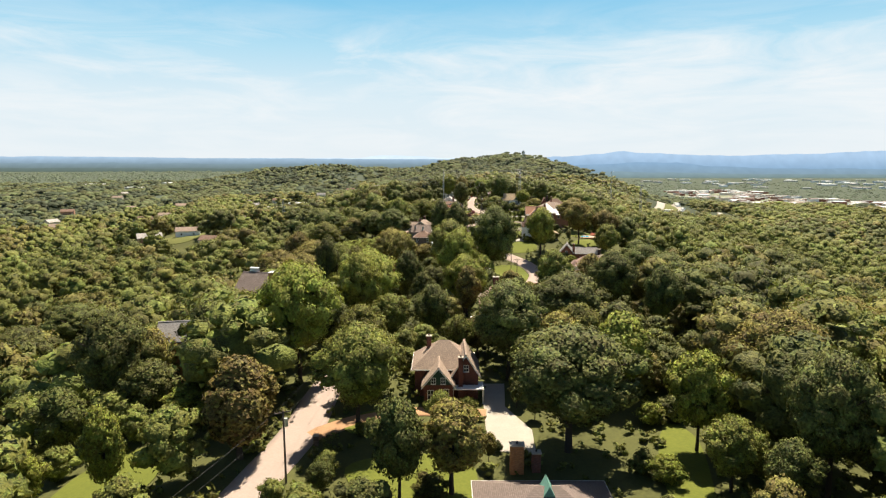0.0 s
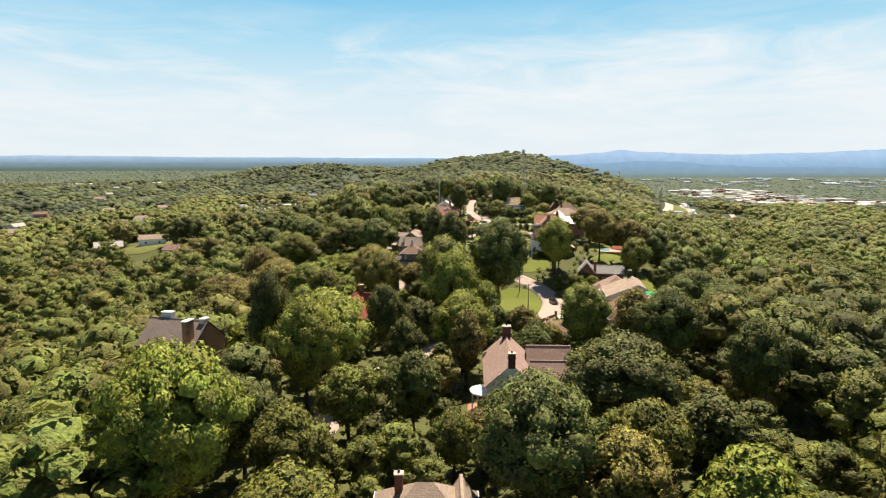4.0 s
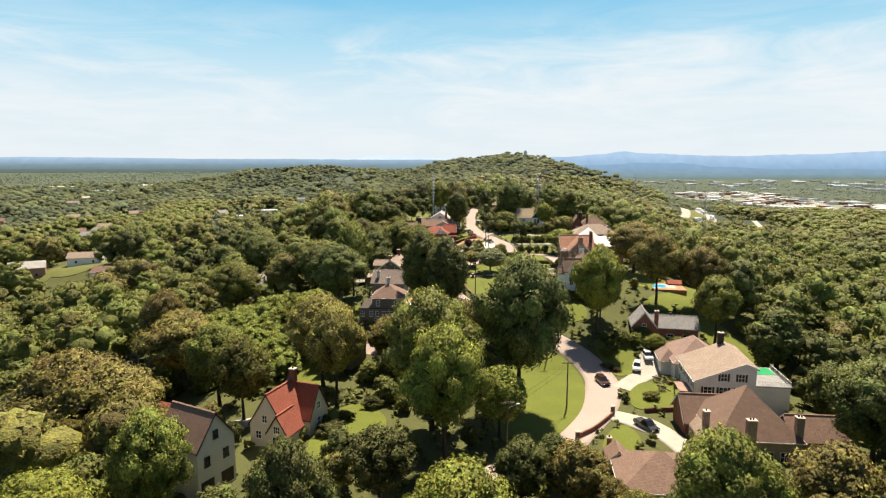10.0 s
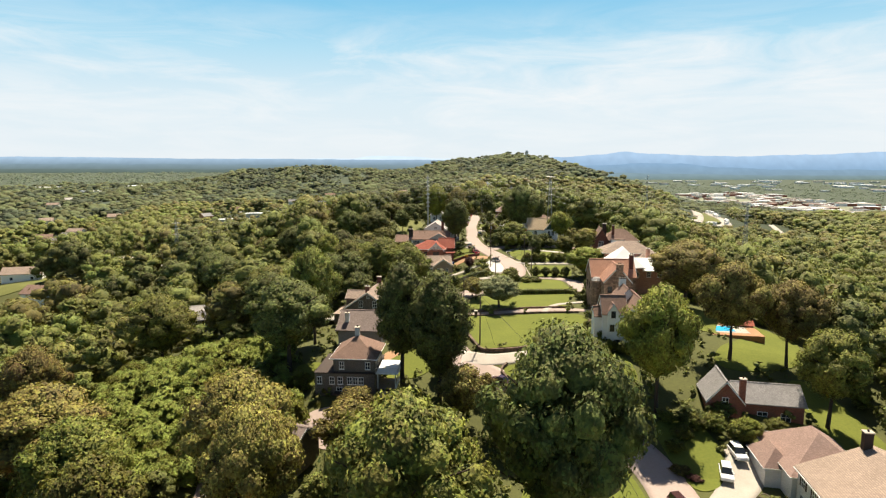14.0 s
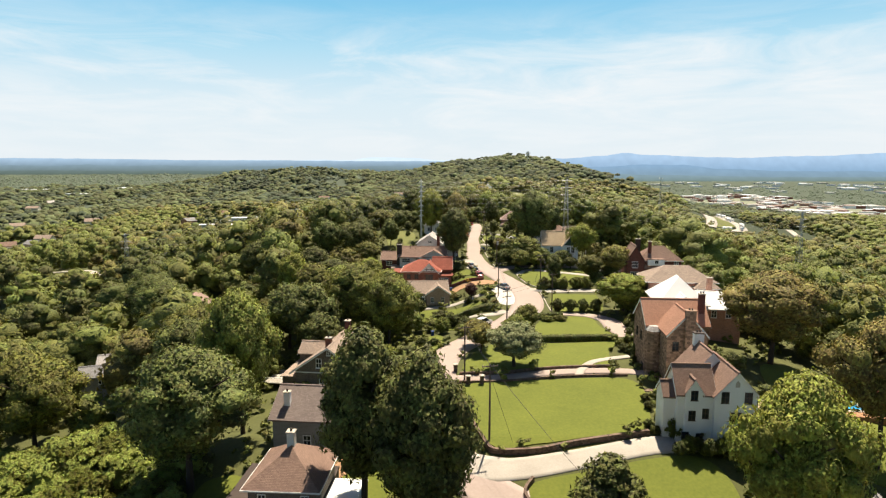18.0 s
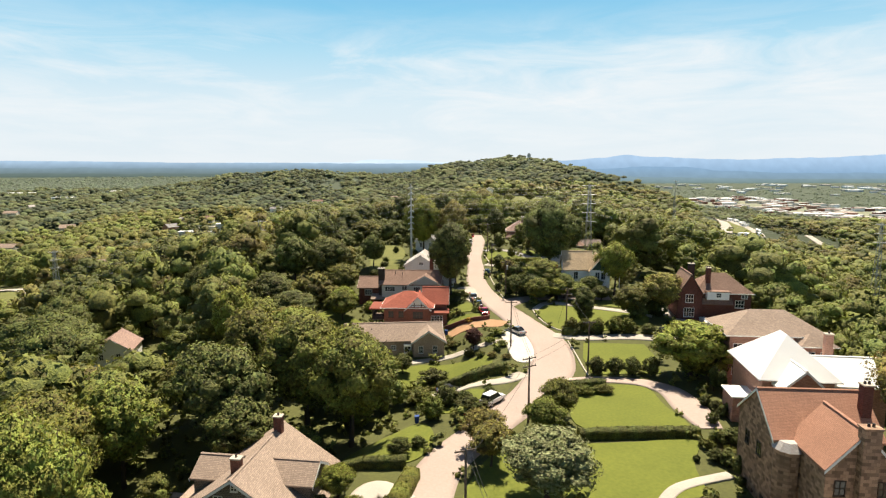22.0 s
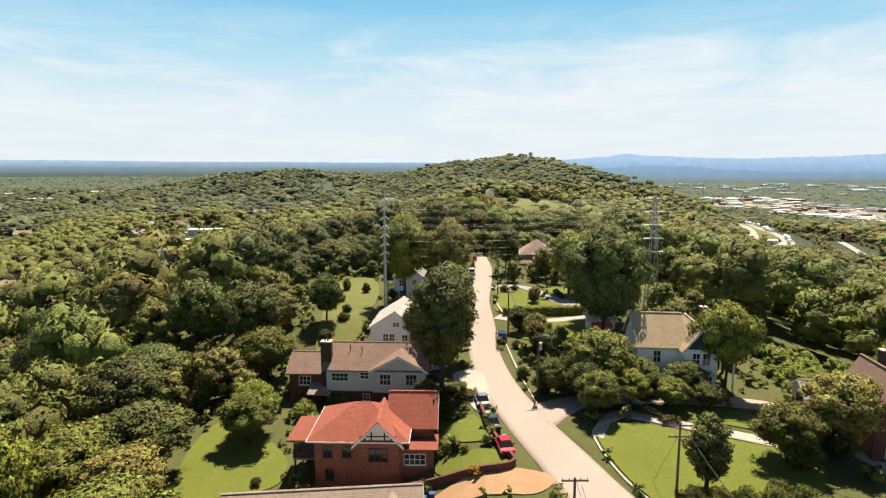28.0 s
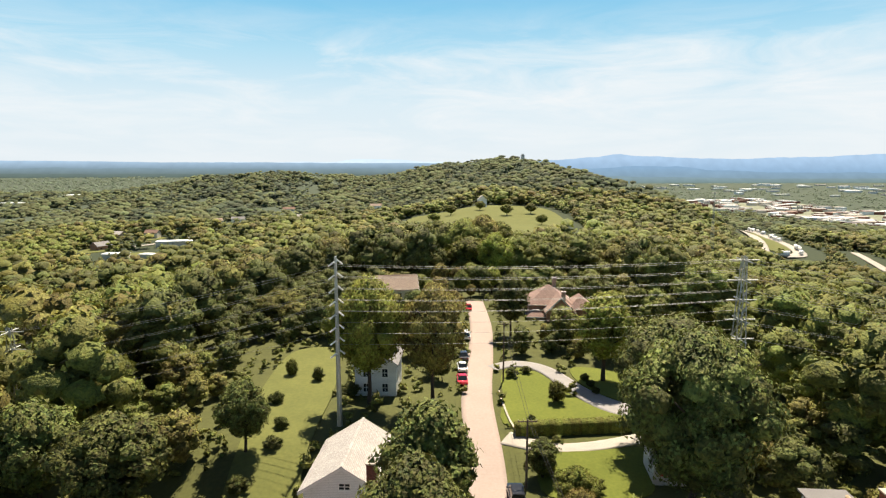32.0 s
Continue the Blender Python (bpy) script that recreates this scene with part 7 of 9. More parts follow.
tree(-11.5, 458.6, 11.0, 8.5, "round", "dark", "on the wooded ridge")
tree(34.9, 473.2, 4.0, 3.9, "low", "green", "among houses")
tree(28.4, 451.2, 6.0, 4.3, "cone", "dark", "among houses")
tree(-35.0, 451.0, 16.5, 14.0, "broad", "dark", "on the wooded ridge")


tree(40, 417.3, 6, 8, "round", "light", "before a pale house"), tree(45.5, 416.6, 5, 7, "round", "green", "before a pale house"), tree(33.6, 418.4, 7, 8, "round", "dark", "before a pale house"), tree(51, 416, 4.4, 6, "round", "dark", "before a pale house")
for x_ in (37.8, 41.0, 44.1, 47.5):
    tree(x_, 369.2, 3.6, 4.0, "low", "dark", "in a clipped row beside a drive")
for x_ in (38.4, 41.2, 44.0, 47.0, 50.2):
    tree(x_, 391.8, 3.6, 3.9, "low", "green", "in a row beside a pale drive")
tree(55.3, 362, 4.6, 1.8, "column", "dark", "beside a clipped shrub"), tree(56.1, 360.8, 4.4, 1.7, "column", "dark", "beside a clipped shrub"), tree(46.1, 335, 3.2, 1.7, "cone", "dark", "before a stone house"), tree(48.3, 327, 3.6, 2.0, "cone", "dark", "before a stone house")

# vines over a slope
THICKET = ((-72, 266), (-26, 264), (-19, 275), (-19.5, 287.5), (-24.5, 291), (-24, 297), (-26, 306), (-44, 318), (-66, 316))
SLOPE = ((66, 424), (74, 422), (86, 434), (84, 446), (74, 448), (68, 436))
clear(THICKET, 0.0), clear(SLOPE, 0.0)
clear(((-80, 412), (-66, 418), (-42, 384), (-54, 374)), 0.0)

# a dead tree with bare pale limbs
rnd = random.Random(4)
bm = bmesh.new()
tips = [(Vector((0, 0, -0.5)), Vector((0.3, 0.1, 1)).normalized(), 0.42, 5.5)]
for level in range(5):
    grown = []
    for at, way, rad, length in tips:
        end = at + way * length
        tube(bm, at, end, rad, rad * 0.6, 7, False)
        for _ in range(3 if level < 2 else 2):
            turn = Vector((rnd.uniform(-1, 1), rnd.uniform(-1, 1), rnd.uniform(-0.15, 0.7)))
            grown.append((at + way * length * rnd.uniform(0.75, 1.0), (way + turn * 0.9).normalized(), rad * 0.52, length * rnd.uniform(0.55, 0.75)))
    tips = grown
dead = link("dead_tree", bm, M_DEADWOOD)
dead.location = (-75, 273, land(-75, 273))
tagged(dead, "bare dead tree with pale grey limbs in the woods", "tree", "ridge trees")
TREES.append((-75, 273, 6.5))

# ---- garden shrubs ----
for k_, (x_, y_) in enumerate(((46.4, 340.2), (47.0, 337.6), (47.4, 332.6), (47.9, 331.0), (48.6, 329.2), (46.6, 329.6), (47.0, 334.2), (45.6, 342.0))):
    bush(x_, y_, 1.1 + 0.5 * (k_ % 3), 1.6 + 0.5 * (k_ % 2), (M_LEAF_PLUM, M_LEAF_DARK, M_LEAF_PLUM, M_LEAF)[k_ % 4], "small rounded shrub in a bed before a stone house")
for x_, y_, h_, w_ in ((46, 271, 2.6, 4.2), (48.6, 274, 3.0, 4.6), (51.6, 276.5, 3.4, 5.0), (55, 276, 3.6, 5.2), (58.4, 273.6, 4.2, 6.4), (47.4, 278.4, 2.4, 4.0), (61.6, 268.6, 2.8, 4.4), (66, 276.6, 2.6, 4.6), (70, 273.4, 2.8, 5.0)):
    bush(x_, y_, h_, w_, None, "leafy green shrub below a brick house")
for x_, y_, h_, w_ in ((43.2, 301.6, 2.8, 3.2), (45.4, 301.0, 1.8, 3.0), (47.6, 300.8, 1.5, 2.8), (49.6, 300.6, 1.8, 3.0), (54.6, 301.4, 3.2, 4.0), (42.2, 304.6, 3.4, 3.0), (56.6, 302.6, 2.6, 3.2), (51.8, 300.4, 1.3, 2.4)):
    bush(x_, y_, h_, w_, None, "leafy green shrub against a white house")
bush(54.2, 363.1, 1.7, 2.0, M_LEAF_DARK, "dark green garden shrub")
bush(52.4, 359.6, 1.7, 1.8, M_LEAF_DARK, "dark green garden shrub")
bush(51.2, 356.0, 1.8, 2.3, M_LEAF_DARK, "dark green garden shrub")
bush(52.1, 354.1, 1.9, 2.3, M_LEAF_DARK, "dark green garden shrub")
bush(49.6, 349.6, 2.0, 2.4, M_LEAF_DARK, "dark green garden shrub")
bush(52.2, 352.2, 1.9, 2.2, M_LEAF_DARK, "dark green garden shrub")
bush(49.8, 343.7, 2.2, 4.0, M_LEAF_DARK, "dark green garden shrub")
bush(33.4, 360.9, 1.6, 4.1, M_LEAF, "rounded green garden shrub")
bush(36.8, 361.2, 1.6, 4.1, M_LEAF, "rounded green garden shrub")
bush(38.8, 391.5, 2.2, 4.0, M_LEAF_DARK, "dark green garden shrub")
bush(43.8, 391.7, 2.0, 3.3, M_LEAF_DARK, "dark green garden shrub")
bush(47.5, 392.2, 2.0, 3.3, M_LEAF_DARK, "dark green garden shrub")
bush(50.9, 392.1, 2.2, 3.8, M_LEAF_DARK, "dark green garden shrub")
bush(54.7, 391.3, 2.4, 4.4, M_LEAF_DARK, "dark green garden shrub")
bush(15.8, 384.6, 2.4, 2.5, M_LEAF_DARK, "dark green garden shrub")
bush(17.9, 381.8, 1.4, 2.6, M_LEAF, "rounded green garden shrub")
bush(20.0, 379.2, 1.3, 2.6, M_LEAF_OLIVE, "dull olive garden shrub")
bush(22.5, 384.8, 1.2, 2.9, M_LEAF_YELLOW, "light green garden shrub")
bush(22.6, 391.3, 1.2, 3.3, M_LEAF_YELLOW, "light green garden shrub")
bush(20.4, 387.8, 1.2, 3.2, M_LEAF_YELLOW, "light green garden shrub")
bush(14.5, 353.1, 3.2, 6.0, M_LEAF_DARK, "dark green garden shrub")
bush(17.8, 358.8, 2.4, 2.6, M_LEAF_DARK, "dark green garden shrub")
bush(17.8, 356.3, 1.6, 1.4, M_LEAF_DARK, "dark green garden shrub")
bush(14.3, 414.8, 1.5, 5.3, M_LEAF_DARK, "dark green garden shrub")
bush(16.4, 420.7, 1.4, 4.1, M_LEAF, "rounded green garden shrub")
bush(12.5, 392.9, 1.4, 2.9, M_LEAF_OLIVE, "dull olive garden shrub")
bush(11.7, 396.1, 1.4, 3.0, M_LEAF_OLIVE, "dull olive garden shrub")
bush(10.0, 394.8, 1.6, 2.7, M_LEAF, "rounded green garden shrub")
bush(22.7, 378.0, 1.0, 2.5, M_LEAF_OLIVE, "dull olive garden shrub")
bush(23.0, 372.9, 1.0, 2.4, M_LEAF_OLIVE, "dull olive garden shrub")
bush(-4.3, 428.3, 3.0, 5.7, M_LEAF_YELLOW, "light green garden shrub")
bush(-8.4, 422.5, 3.0, 4.5, M_LEAF_YELLOW, "light green garden shrub")
bush(10.5, 421.1, 4.0, 4.3, M_LEAF_OLIVE, "dull olive garden shrub")
bush(14.9, 416.2, 1.6, 4.5, M_LEAF_DARK, "dark green garden shrub")
bush(13.2, 417.3, 1.5, 2.5, M_LEAF, "rounded green garden shrub")
bush(14.6, 421.8, 1.6, 2.1, M_LEAF_DARK, "dark green garden shrub")
bush(11.3, 410.0, 2.4, 1.9, M_LEAF_DARK, "dark green garden shrub")
bush(12.1, 406.0, 1.5, 1.7, M_LEAF, "rounded green garden shrub")
bush(13.1, 406.9, 1.2, 1.6, M_LEAF_YELLOW, "light green garden shrub")
bush(14.3, 406.4, 1.2, 1.7, M_LEAF_OLIVE, "dull olive garden shrub")
bush(15.4, 405.4, 1.0, 1.4, M_LEAF, "rounded green garden shrub")
bush(16.6, 400.7, 1.2, 2.3, M_FLOWER_ORANGE, "shrub covered in orange blossom")
bush(-10.7, 404.9, 1.2, 1.8, M_LEAF_DARK, "dark green garden shrub")
bush(44.1, 412.5, 1.2, 4.0, M_LEAF_OLIVE, "dull olive garden shrub")
bush(63.1, 416.1, 1.6, 4.1, M_LEAF_DARK, "dark green garden shrub")
bush(55.1, 400.7, 4.5, 5.3, M_LEAF_DARK, "dark green garden shrub")
bush(48.8, 394.2, 3.0, 3.6, M_LEAF, "rounded green garden shrub")
bush(37.0, 430.1, 4.0, 6.6, M_LEAF_DARK, "dark green garden shrub")
bush(40.1, 426.2, 5.0, 7.2, M_LEAF, "rounded green garden shrub")
bush(45.0, 428.7, 5.0, 6.5, M_LEAF, "rounded green garden shrub")
bush(32.3, 425.4, 4.0, 4.5, M_LEAF_DARK, "dark green garden shrub")
bush(29.1, 427.8, 4.0, 4.2, M_LEAF_DARK, "dark green garden shrub")
bush(44.2, 421.0, 2.0, 5.1, M_LEAF_YELLOW, "light green garden shrub")
bush(59.6, 404.6, 4.0, 4.2, M_LEAF_DARK, "dark green garden shrub")
bush(61.1, 403.2, 5.0, 4.8, M_LEAF_DARK, "dark green garden shrub")
bush(14.5, 421.5, 1.6, 1.9, M_LEAF_DARK, "dark green garden shrub")
bush(13.2, 419.3, 1.4, 1.9, M_LEAF, "rounded green garden shrub")
bush(16.3, 432.4, 1.5, 2.0, M_LEAF_OLIVE, "dull olive garden shrub")
bush(4.1, 430.1, 2.5, 2.9, M_LEAF_OLIVE, "dull olive garden shrub")
bush(-2.9, 430.7, 2.0, 3.0, M_LEAF, "rounded green garden shrub")
bush(-9.1, 425.5, 2.2, 4.1, M_LEAF_YELLOW, "light green garden shrub")
bush(30.4, 439.1, 4.0, 4.1, M_LEAF_DARK, "dark green garden shrub")
bush(28.3, 422.3, 3.5, 3.9, M_LEAF_DARK, "dark green garden shrub")
bush(32.8, 421.9, 4.0, 4.6, M_LEAF, "rounded green garden shrub")
bush(40.0, 421.8, 4.0, 5.9, M_LEAF_DARK, "dark green garden shrub")
bush(44.9, 424.0, 3.0, 4.7, M_LEAF_YELLOW, "light green garden shrub")
bush(48.3, 418.9, 3.0, 3.8, M_LEAF_DARK, "dark green garden shrub")
bush(26.0, 427.8, 2.2, 2.8, M_LEAF_DARK, "dark green garden shrub")
bush(26.9, 442.1, 1.6, 2.5, M_LEAF, "rounded green garden shrub")
bush(48.2, 423.6, 2.0, 3.4, M_LEAF_YELLOW, "light green garden shrub")
bush(29.6, 466.2, 1.4, 1.7, M_LEAF_DARK, "dark green garden shrub")
bush(42.5, 476.8, 1.4, 1.9, M_LEAF_DARK, "dark green garden shrub")
bush(42.3, 483.2, 1.4, 2.3, M_LEAF_DARK, "dark green garden shrub")
bush(42.5, 480.1, 1.3, 2.0, M_LEAF_DARK, "dark green garden shrub")
bush(29.6, 451.8, 1.6, 3.2, M_LEAF_YELLOW, "light green garden shrub")
bush(34.0, 447.6, 2.2, 3.5, M_LEAF, "rounded green garden shrub")
bush(-10.9, 473.8, 2.4, 3.1, M_LEAF_DARK, "dark green garden shrub")
bush(-5.9, 484.0, 3.0, 2.6, M_LEAF_DARK, "dark green garden shrub")
bush(-11.3, 486.9, 3.5, 2.9, M_LEAF, "rounded green garden shrub")
bush(-8.1, 459.6, 2.0, 3.5, M_LEAF_DARK, "dark green garden shrub")
bush(-8.1, 465.0, 2.2, 2.7, M_LEAF_DARK, "dark green garden shrub")
bush(-10.4, 451.4, 2.5, 3.6, M_LEAF_DARK, "dark green garden shrub")
bush(0.8, 476.2, 3.0, 3.8, M_LEAF_DARK, "dark green garden shrub")
bush(0.6, 451.8, 3.0, 3.6, M_LEAF, "rounded green garden shrub")
bush(5.5, 449.7, 4.0, 4.2, M_LEAF_DARK, "dark green garden shrub")
bush(29.2, 485.1, 2.0, 3.1, M_LEAF_DARK, "dark green garden shrub")
bush(32.1, 487.0, 1.6, 2.5, M_LEAF_DARK, "dark green garden shrub")
bush(48.0, 344.0, 1.8, 3.3, M_LEAF_DARK, "dark green garden shrub")
bush(45.2, 339.1, 1.8, 3.0, M_LEAF_DARK, "dark green garden shrub")
bush(46.3, 337.7, 2.0, 2.8, M_LEAF_DARK, "dark green garden shrub")
bush(46.2, 331.2, 1.2, 1.4, M_LEAF_PLUM, "dark plum garden shrub")
bush(46.6, 330.1, 1.2, 1.3, M_LEAF_PLUM, "dark plum garden shrub")
bush(46.9, 329.0, 1.2, 1.3, M_LEAF_PLUM, "dark plum garden shrub")
bush(46.8, 327.6, 1.1, 1.3, M_LEAF_DARK, "dark green garden shrub")
bush(46.2, 325.3, 1.4, 1.4, M_LEAF_DARK, "dark green garden shrub")
bush(45.4, 333.0, 1.4, 1.5, M_LEAF_DARK, "dark green garden shrub")
bush(42.7, 339.0, 0.9, 1.3, M_LEAF_DARK, "dark green garden shrub")
bush(-4.0, 330.8, 1.6, 2.3, M_FLOWER_WHITE, "shrub with white blossom")
bush(0.1, 321.8, 3.4, 5.3, M_LEAF, "rounded green garden shrub")
bush(-16.7, 327.8, 3.0, 6.5, M_LEAF_YELLOW, "light green garden shrub")
bush(-5.5, 323.2, 2.0, 4.1, M_LEAF, "rounded green garden shrub")
bush(-3.2, 359.2, 3.0, 6.1, M_LEAF_YELLOW, "light green garden shrub")
bush(8.6, 352.1, 4.0, 4.7, M_LEAF, "rounded green garden shrub")
bush(10.6, 357.3, 4.0, 4.6, M_LEAF_DARK, "dark green garden shrub")
bush(13.5, 355.9, 3.0, 3.9, M_LEAF_DARK, "dark green garden shrub")
bush(6.9, 343.1, 1.6, 2.6, M_LEAF_DARK, "dark green garden shrub")
bush(44.4, 311.4, 4.0, 3.9, M_LEAF_DARK, "dark green garden shrub")
bush(41.9, 316.2, 1.5, 2.1, M_LEAF_DARK, "dark green garden shrub")
bush(41.5, 313.5, 1.5, 2.1, M_LEAF_DARK, "dark green garden shrub")
bush(39.4, 307.2, 1.8, 2.2, M_LEAF_DARK, "dark green garden shrub")
bush(45.4, 305.3, 2.0, 4.5, M_LEAF_OLIVE, "dull olive garden shrub")
bush(49.0, 305.5, 1.8, 3.8, M_LEAF_DARK, "dark green garden shrub")
bush(55.3, 306.3, 4.4, 4.3, M_LEAF_DARK, "dark green garden shrub")
bush(52.7, 304.6, 1.6, 2.9, M_LEAF_DARK, "dark green garden shrub")
bush(42.1, 310.0, 1.4, 2.3, M_LEAF_OLIVE, "dull olive garden shrub")
bush(40.1, 305.9, 1.4, 2.2, M_LEAF, "rounded green garden shrub")
bush(4.5, 327.9, 2.4, 3.7, M_LEAF, "rounded green garden shrub")
bush(6.2, 367.7, 3.0, 6.5, M_LEAF, "rounded green garden shrub")
bush(8.8, 376.8, 3.0, 6.4, M_LEAF_DARK, "dark green garden shrub")
bush(4.5, 340.8, 2.6, 4.2, M_LEAF_DARK, "dark green garden shrub")
bush(0.3, 327.6, 2.6, 3.7, M_LEAF_YELLOW, "light green garden shrub")
bush(45.3, 266.6, 1.0, 4.1, M_LEAF_OLIVE, "dull olive garden shrub")
bush(46.9, 264.7, 0.9, 3.0, M_LEAF_PLUM, "dark plum garden shrub")
bush(61.5, 266.0, 3.0, 5.5, M_LEAF, "rounded green garden shrub")
bush(58.4, 254.4, 1.4, 3.7, M_LEAF_YELLOW, "light green garden shrub")
bush(62.5, 270.9, 2.4, 4.3, M_LEAF_DARK, "dark green garden shrub")
bush(57.9, 280.6, 3.0, 6.9, M_LEAF_DARK, "dark green garden shrub")
bush(51.3, 278.4, 3.4, 6.8, M_LEAF_DARK, "dark green garden shrub")
bush(61.3, 249.0, 1.6, 4.3, M_LEAF_OLIVE, "dull olive garden shrub")
bush(49.3, 225.8, 1.2, 2.6, M_FLOWER_WHITE, "shrub with white blossom")
bush(51.8, 225.7, 1.6, 2.6, M_LEAF_DARK, "dark green garden shrub")
bush(49.8, 248.3, 1.8, 4.8, M_LEAF, "rounded green garden shrub")
bush(43.7, 246.5, 2.0, 2.1, M_LEAF_DARK, "dark green garden shrub")
bush(57.9, 257.1, 1.2, 4.7, M_LEAF_OLIVE, "dull olive garden shrub")
bush(-17.5, 235.3, 2.5, 3.3, M_LEAF_DARK, "dark green garden shrub")
bush(-23.3, 230.5, 2.4, 5.5, M_LEAF_DARK, "dark green garden shrub")
bush(-13.7, 238.0, 2.0, 4.0, M_LEAF, "rounded green garden shrub")
bush(-9.5, 244.4, 2.4, 5.2, M_LEAF_DARK, "dark green garden shrub")
bush(-34.3, 231.4, 5.0, 5.6, M_LEAF_DARK, "dark green garden shrub")
bush(22.8, 214.6, 4.0, 8.1, M_FLOWER_WHITE, "shrub with white blossom")
bush(23.0, 198.4, 3.0, 5.1, M_LEAF_OLIVE, "dull olive garden shrub")
bush(-15.6, 231.3, 2.4, 7.0, M_LEAF_DARK, "dark green garden shrub")
bush(-59.6, 172.6, 3.0, 5.9, M_FLOWER_WHITE, "shrub with white blossom")
bush(-80.5, 226.2, 3.0, 8.9, M_LEAF_OLIVE, "dull olive garden shrub")
bush(21.7, 213.8, 3.0, 9.5, M_LEAF_OLIVE, "dull olive garden shrub")
bush(34.5, 94.5, 4.0, 5.6, M_LEAF_YELLOW, "light green garden shrub")
bush(30.6, 76.5, 4.0, 6.2, M_LEAF_YELLOW, "light green garden shrub")
bush(-13.0, 90.2, 2.5, 3.6, M_LEAF, "rounded green garden shrub")
bush(-29.4, 85.1, 1.8, 4.3, M_LEAF_YELLOW, "light green garden shrub")
bush(-28.3, 90.1, 1.6, 3.6, M_LEAF, "rounded green garden shrub")
bush(-4.9, 112.0, 2.5, 4.4, M_LEAF_YELLOW, "light green garden shrub")
bush(8.2, 84.9, 2.0, 2.0, M_LEAF_DARK, "dark green garden shrub")
bush(-1.8, 73.2, 3.0, 6.7, M_LEAF, "rounded green garden shrub")
bush(50.5, 98.4, 3.0, 5.9, M_LEAF_YELLOW, "light green garden shrub")


for k in range(9):
    bush(41.4 + k * 1.35, 300.2 + 0.5 * (k % 3) - 0.06 * k, 2.3 + 0.5 * (k % 2), 2.6, (M_HEDGE, M_LEAF, M_LEAF_DARK)[k % 3], "dark rounded shrub along a white house wall", 0.6)

# ---- woods ----
def lod(rng, lobes, leaves, leaf, n, skyward=0.0):
    """Crowns for woods; skyward: how far their leaves face the sky."""
    made = [blob(rng, lobes, leaves, leaf, rng.uniform(0.72, 0.98), 1.0, rng.uniform(0.02, 0.12), 0.80 if lobes > 5 else 0.95) for _ in range(n)]
    for v, f, out in made:
        out[:, 2] += skyward
        out /= np.linalg.norm(out, axis=1)[:, None]
    return made


def woods(name, label, spots, shapes, mat, rng):
    """Many trees joined into one: spots of x, y, z, height."""
    V, F, N, n = [], [], [], 0
    for k, (x, y, z, hgt) in enumerate(spots):
        v, f, out = shapes[k % len(shapes)]
        a = rng.uniform(0, 6.28)
        c, s = math.cos(a), math.sin(a)
        w = hgt * rng.uniform(0.85, 1.2) * (1.1 + min(0.8, max(0, math.hypot(x, y) - 600) / 900))
        q = np.empty_like(v)
        q[:, 0], q[:, 1], q[:, 2] = (v[:, 0] * c - v[:, 1] * s) * w + x, (v[:, 0] * s + v[:, 1] * c) * w + y, v[:, 2] * hgt + z
        V.append(q)
        N.append(np.stack((out[:, 0] * c - out[:, 1] * s, out[:, 0] * s + out[:, 1] * c, out[:, 2]), axis=1))
        F.append(f + n)
        n += len(v)
    return tagged(new(name, fast_mesh(name, np.concatenate(V), np.concatenate(F), mat, np.concatenate(N))), label, "woods", kind="stuff")


rng = np.random.default_rng(5)
near_spots, mid_spots, far_spots, plain_spots = [], [], [], []
WAVES = [(rng.uniform(0, 6.28), rng.uniform(0, 6.28), k) for k in (0.021, 0.034, 0.052, 0.083, 0.013)]


def stand(x, y, shift=0.0):
    """Slow waves over the land, -1 to 1: where old and young, dark and light trees stand."""
    return sum(math.sin((x * math.cos(a) + y * math.sin(a)) * k + b + shift * (1 + 40 * k)) for a, b, k in WAVES) / 3.2


def planted(x0, x1, y0, y1, tries, small, large, margin, wide):
    """Trees of mixed size that keep off each other, the largest first: x, y, height."""
    cells, out = {}, []
    sizes = np.sort(small + (large - small) * rng.random(tries) ** 1.7)[::-1]
    for hgt in sizes:
        x, y = rng.uniform(x0, x1), rng.uniform(y0, y1)
        hgt = float(hgt) * (1 + 0.22 * stand(x, y))
        side = abs(x - lerp(AXIS, y))
        if side < 55 and 190 < y < 575 or side < 42 and 40 < y <= 190:
            hgt = 4.5 + 0.26 * hgt
        if inside(SCRUB, x, y):
            hgt = 6.0
        r = hgt * wide
        i, j = int(x // 9), int(y // 9)
        if any((x - a) ** 2 + (y - b) ** 2 < (0.62 * (r + s)) ** 2 for di in (-1, 0, 1) for dj in (-1, 0, 1) for a, b, s in cells.get((i + di, j + dj), ())):
            continue
        if blocked(x, y, margin(y)):
            continue
        if any((x - a) ** 2 + (y - b) ** 2 < (s * 0.75 + r * 0.45) ** 2 for a, b, s in TREES):
            continue
        if blocked(x, y, margin(y) + 3.5):
            hgt *= 0.68
        cells.setdefault((i, j), []).append((x, y, r))
        out.append((x, y, hgt))
    return out


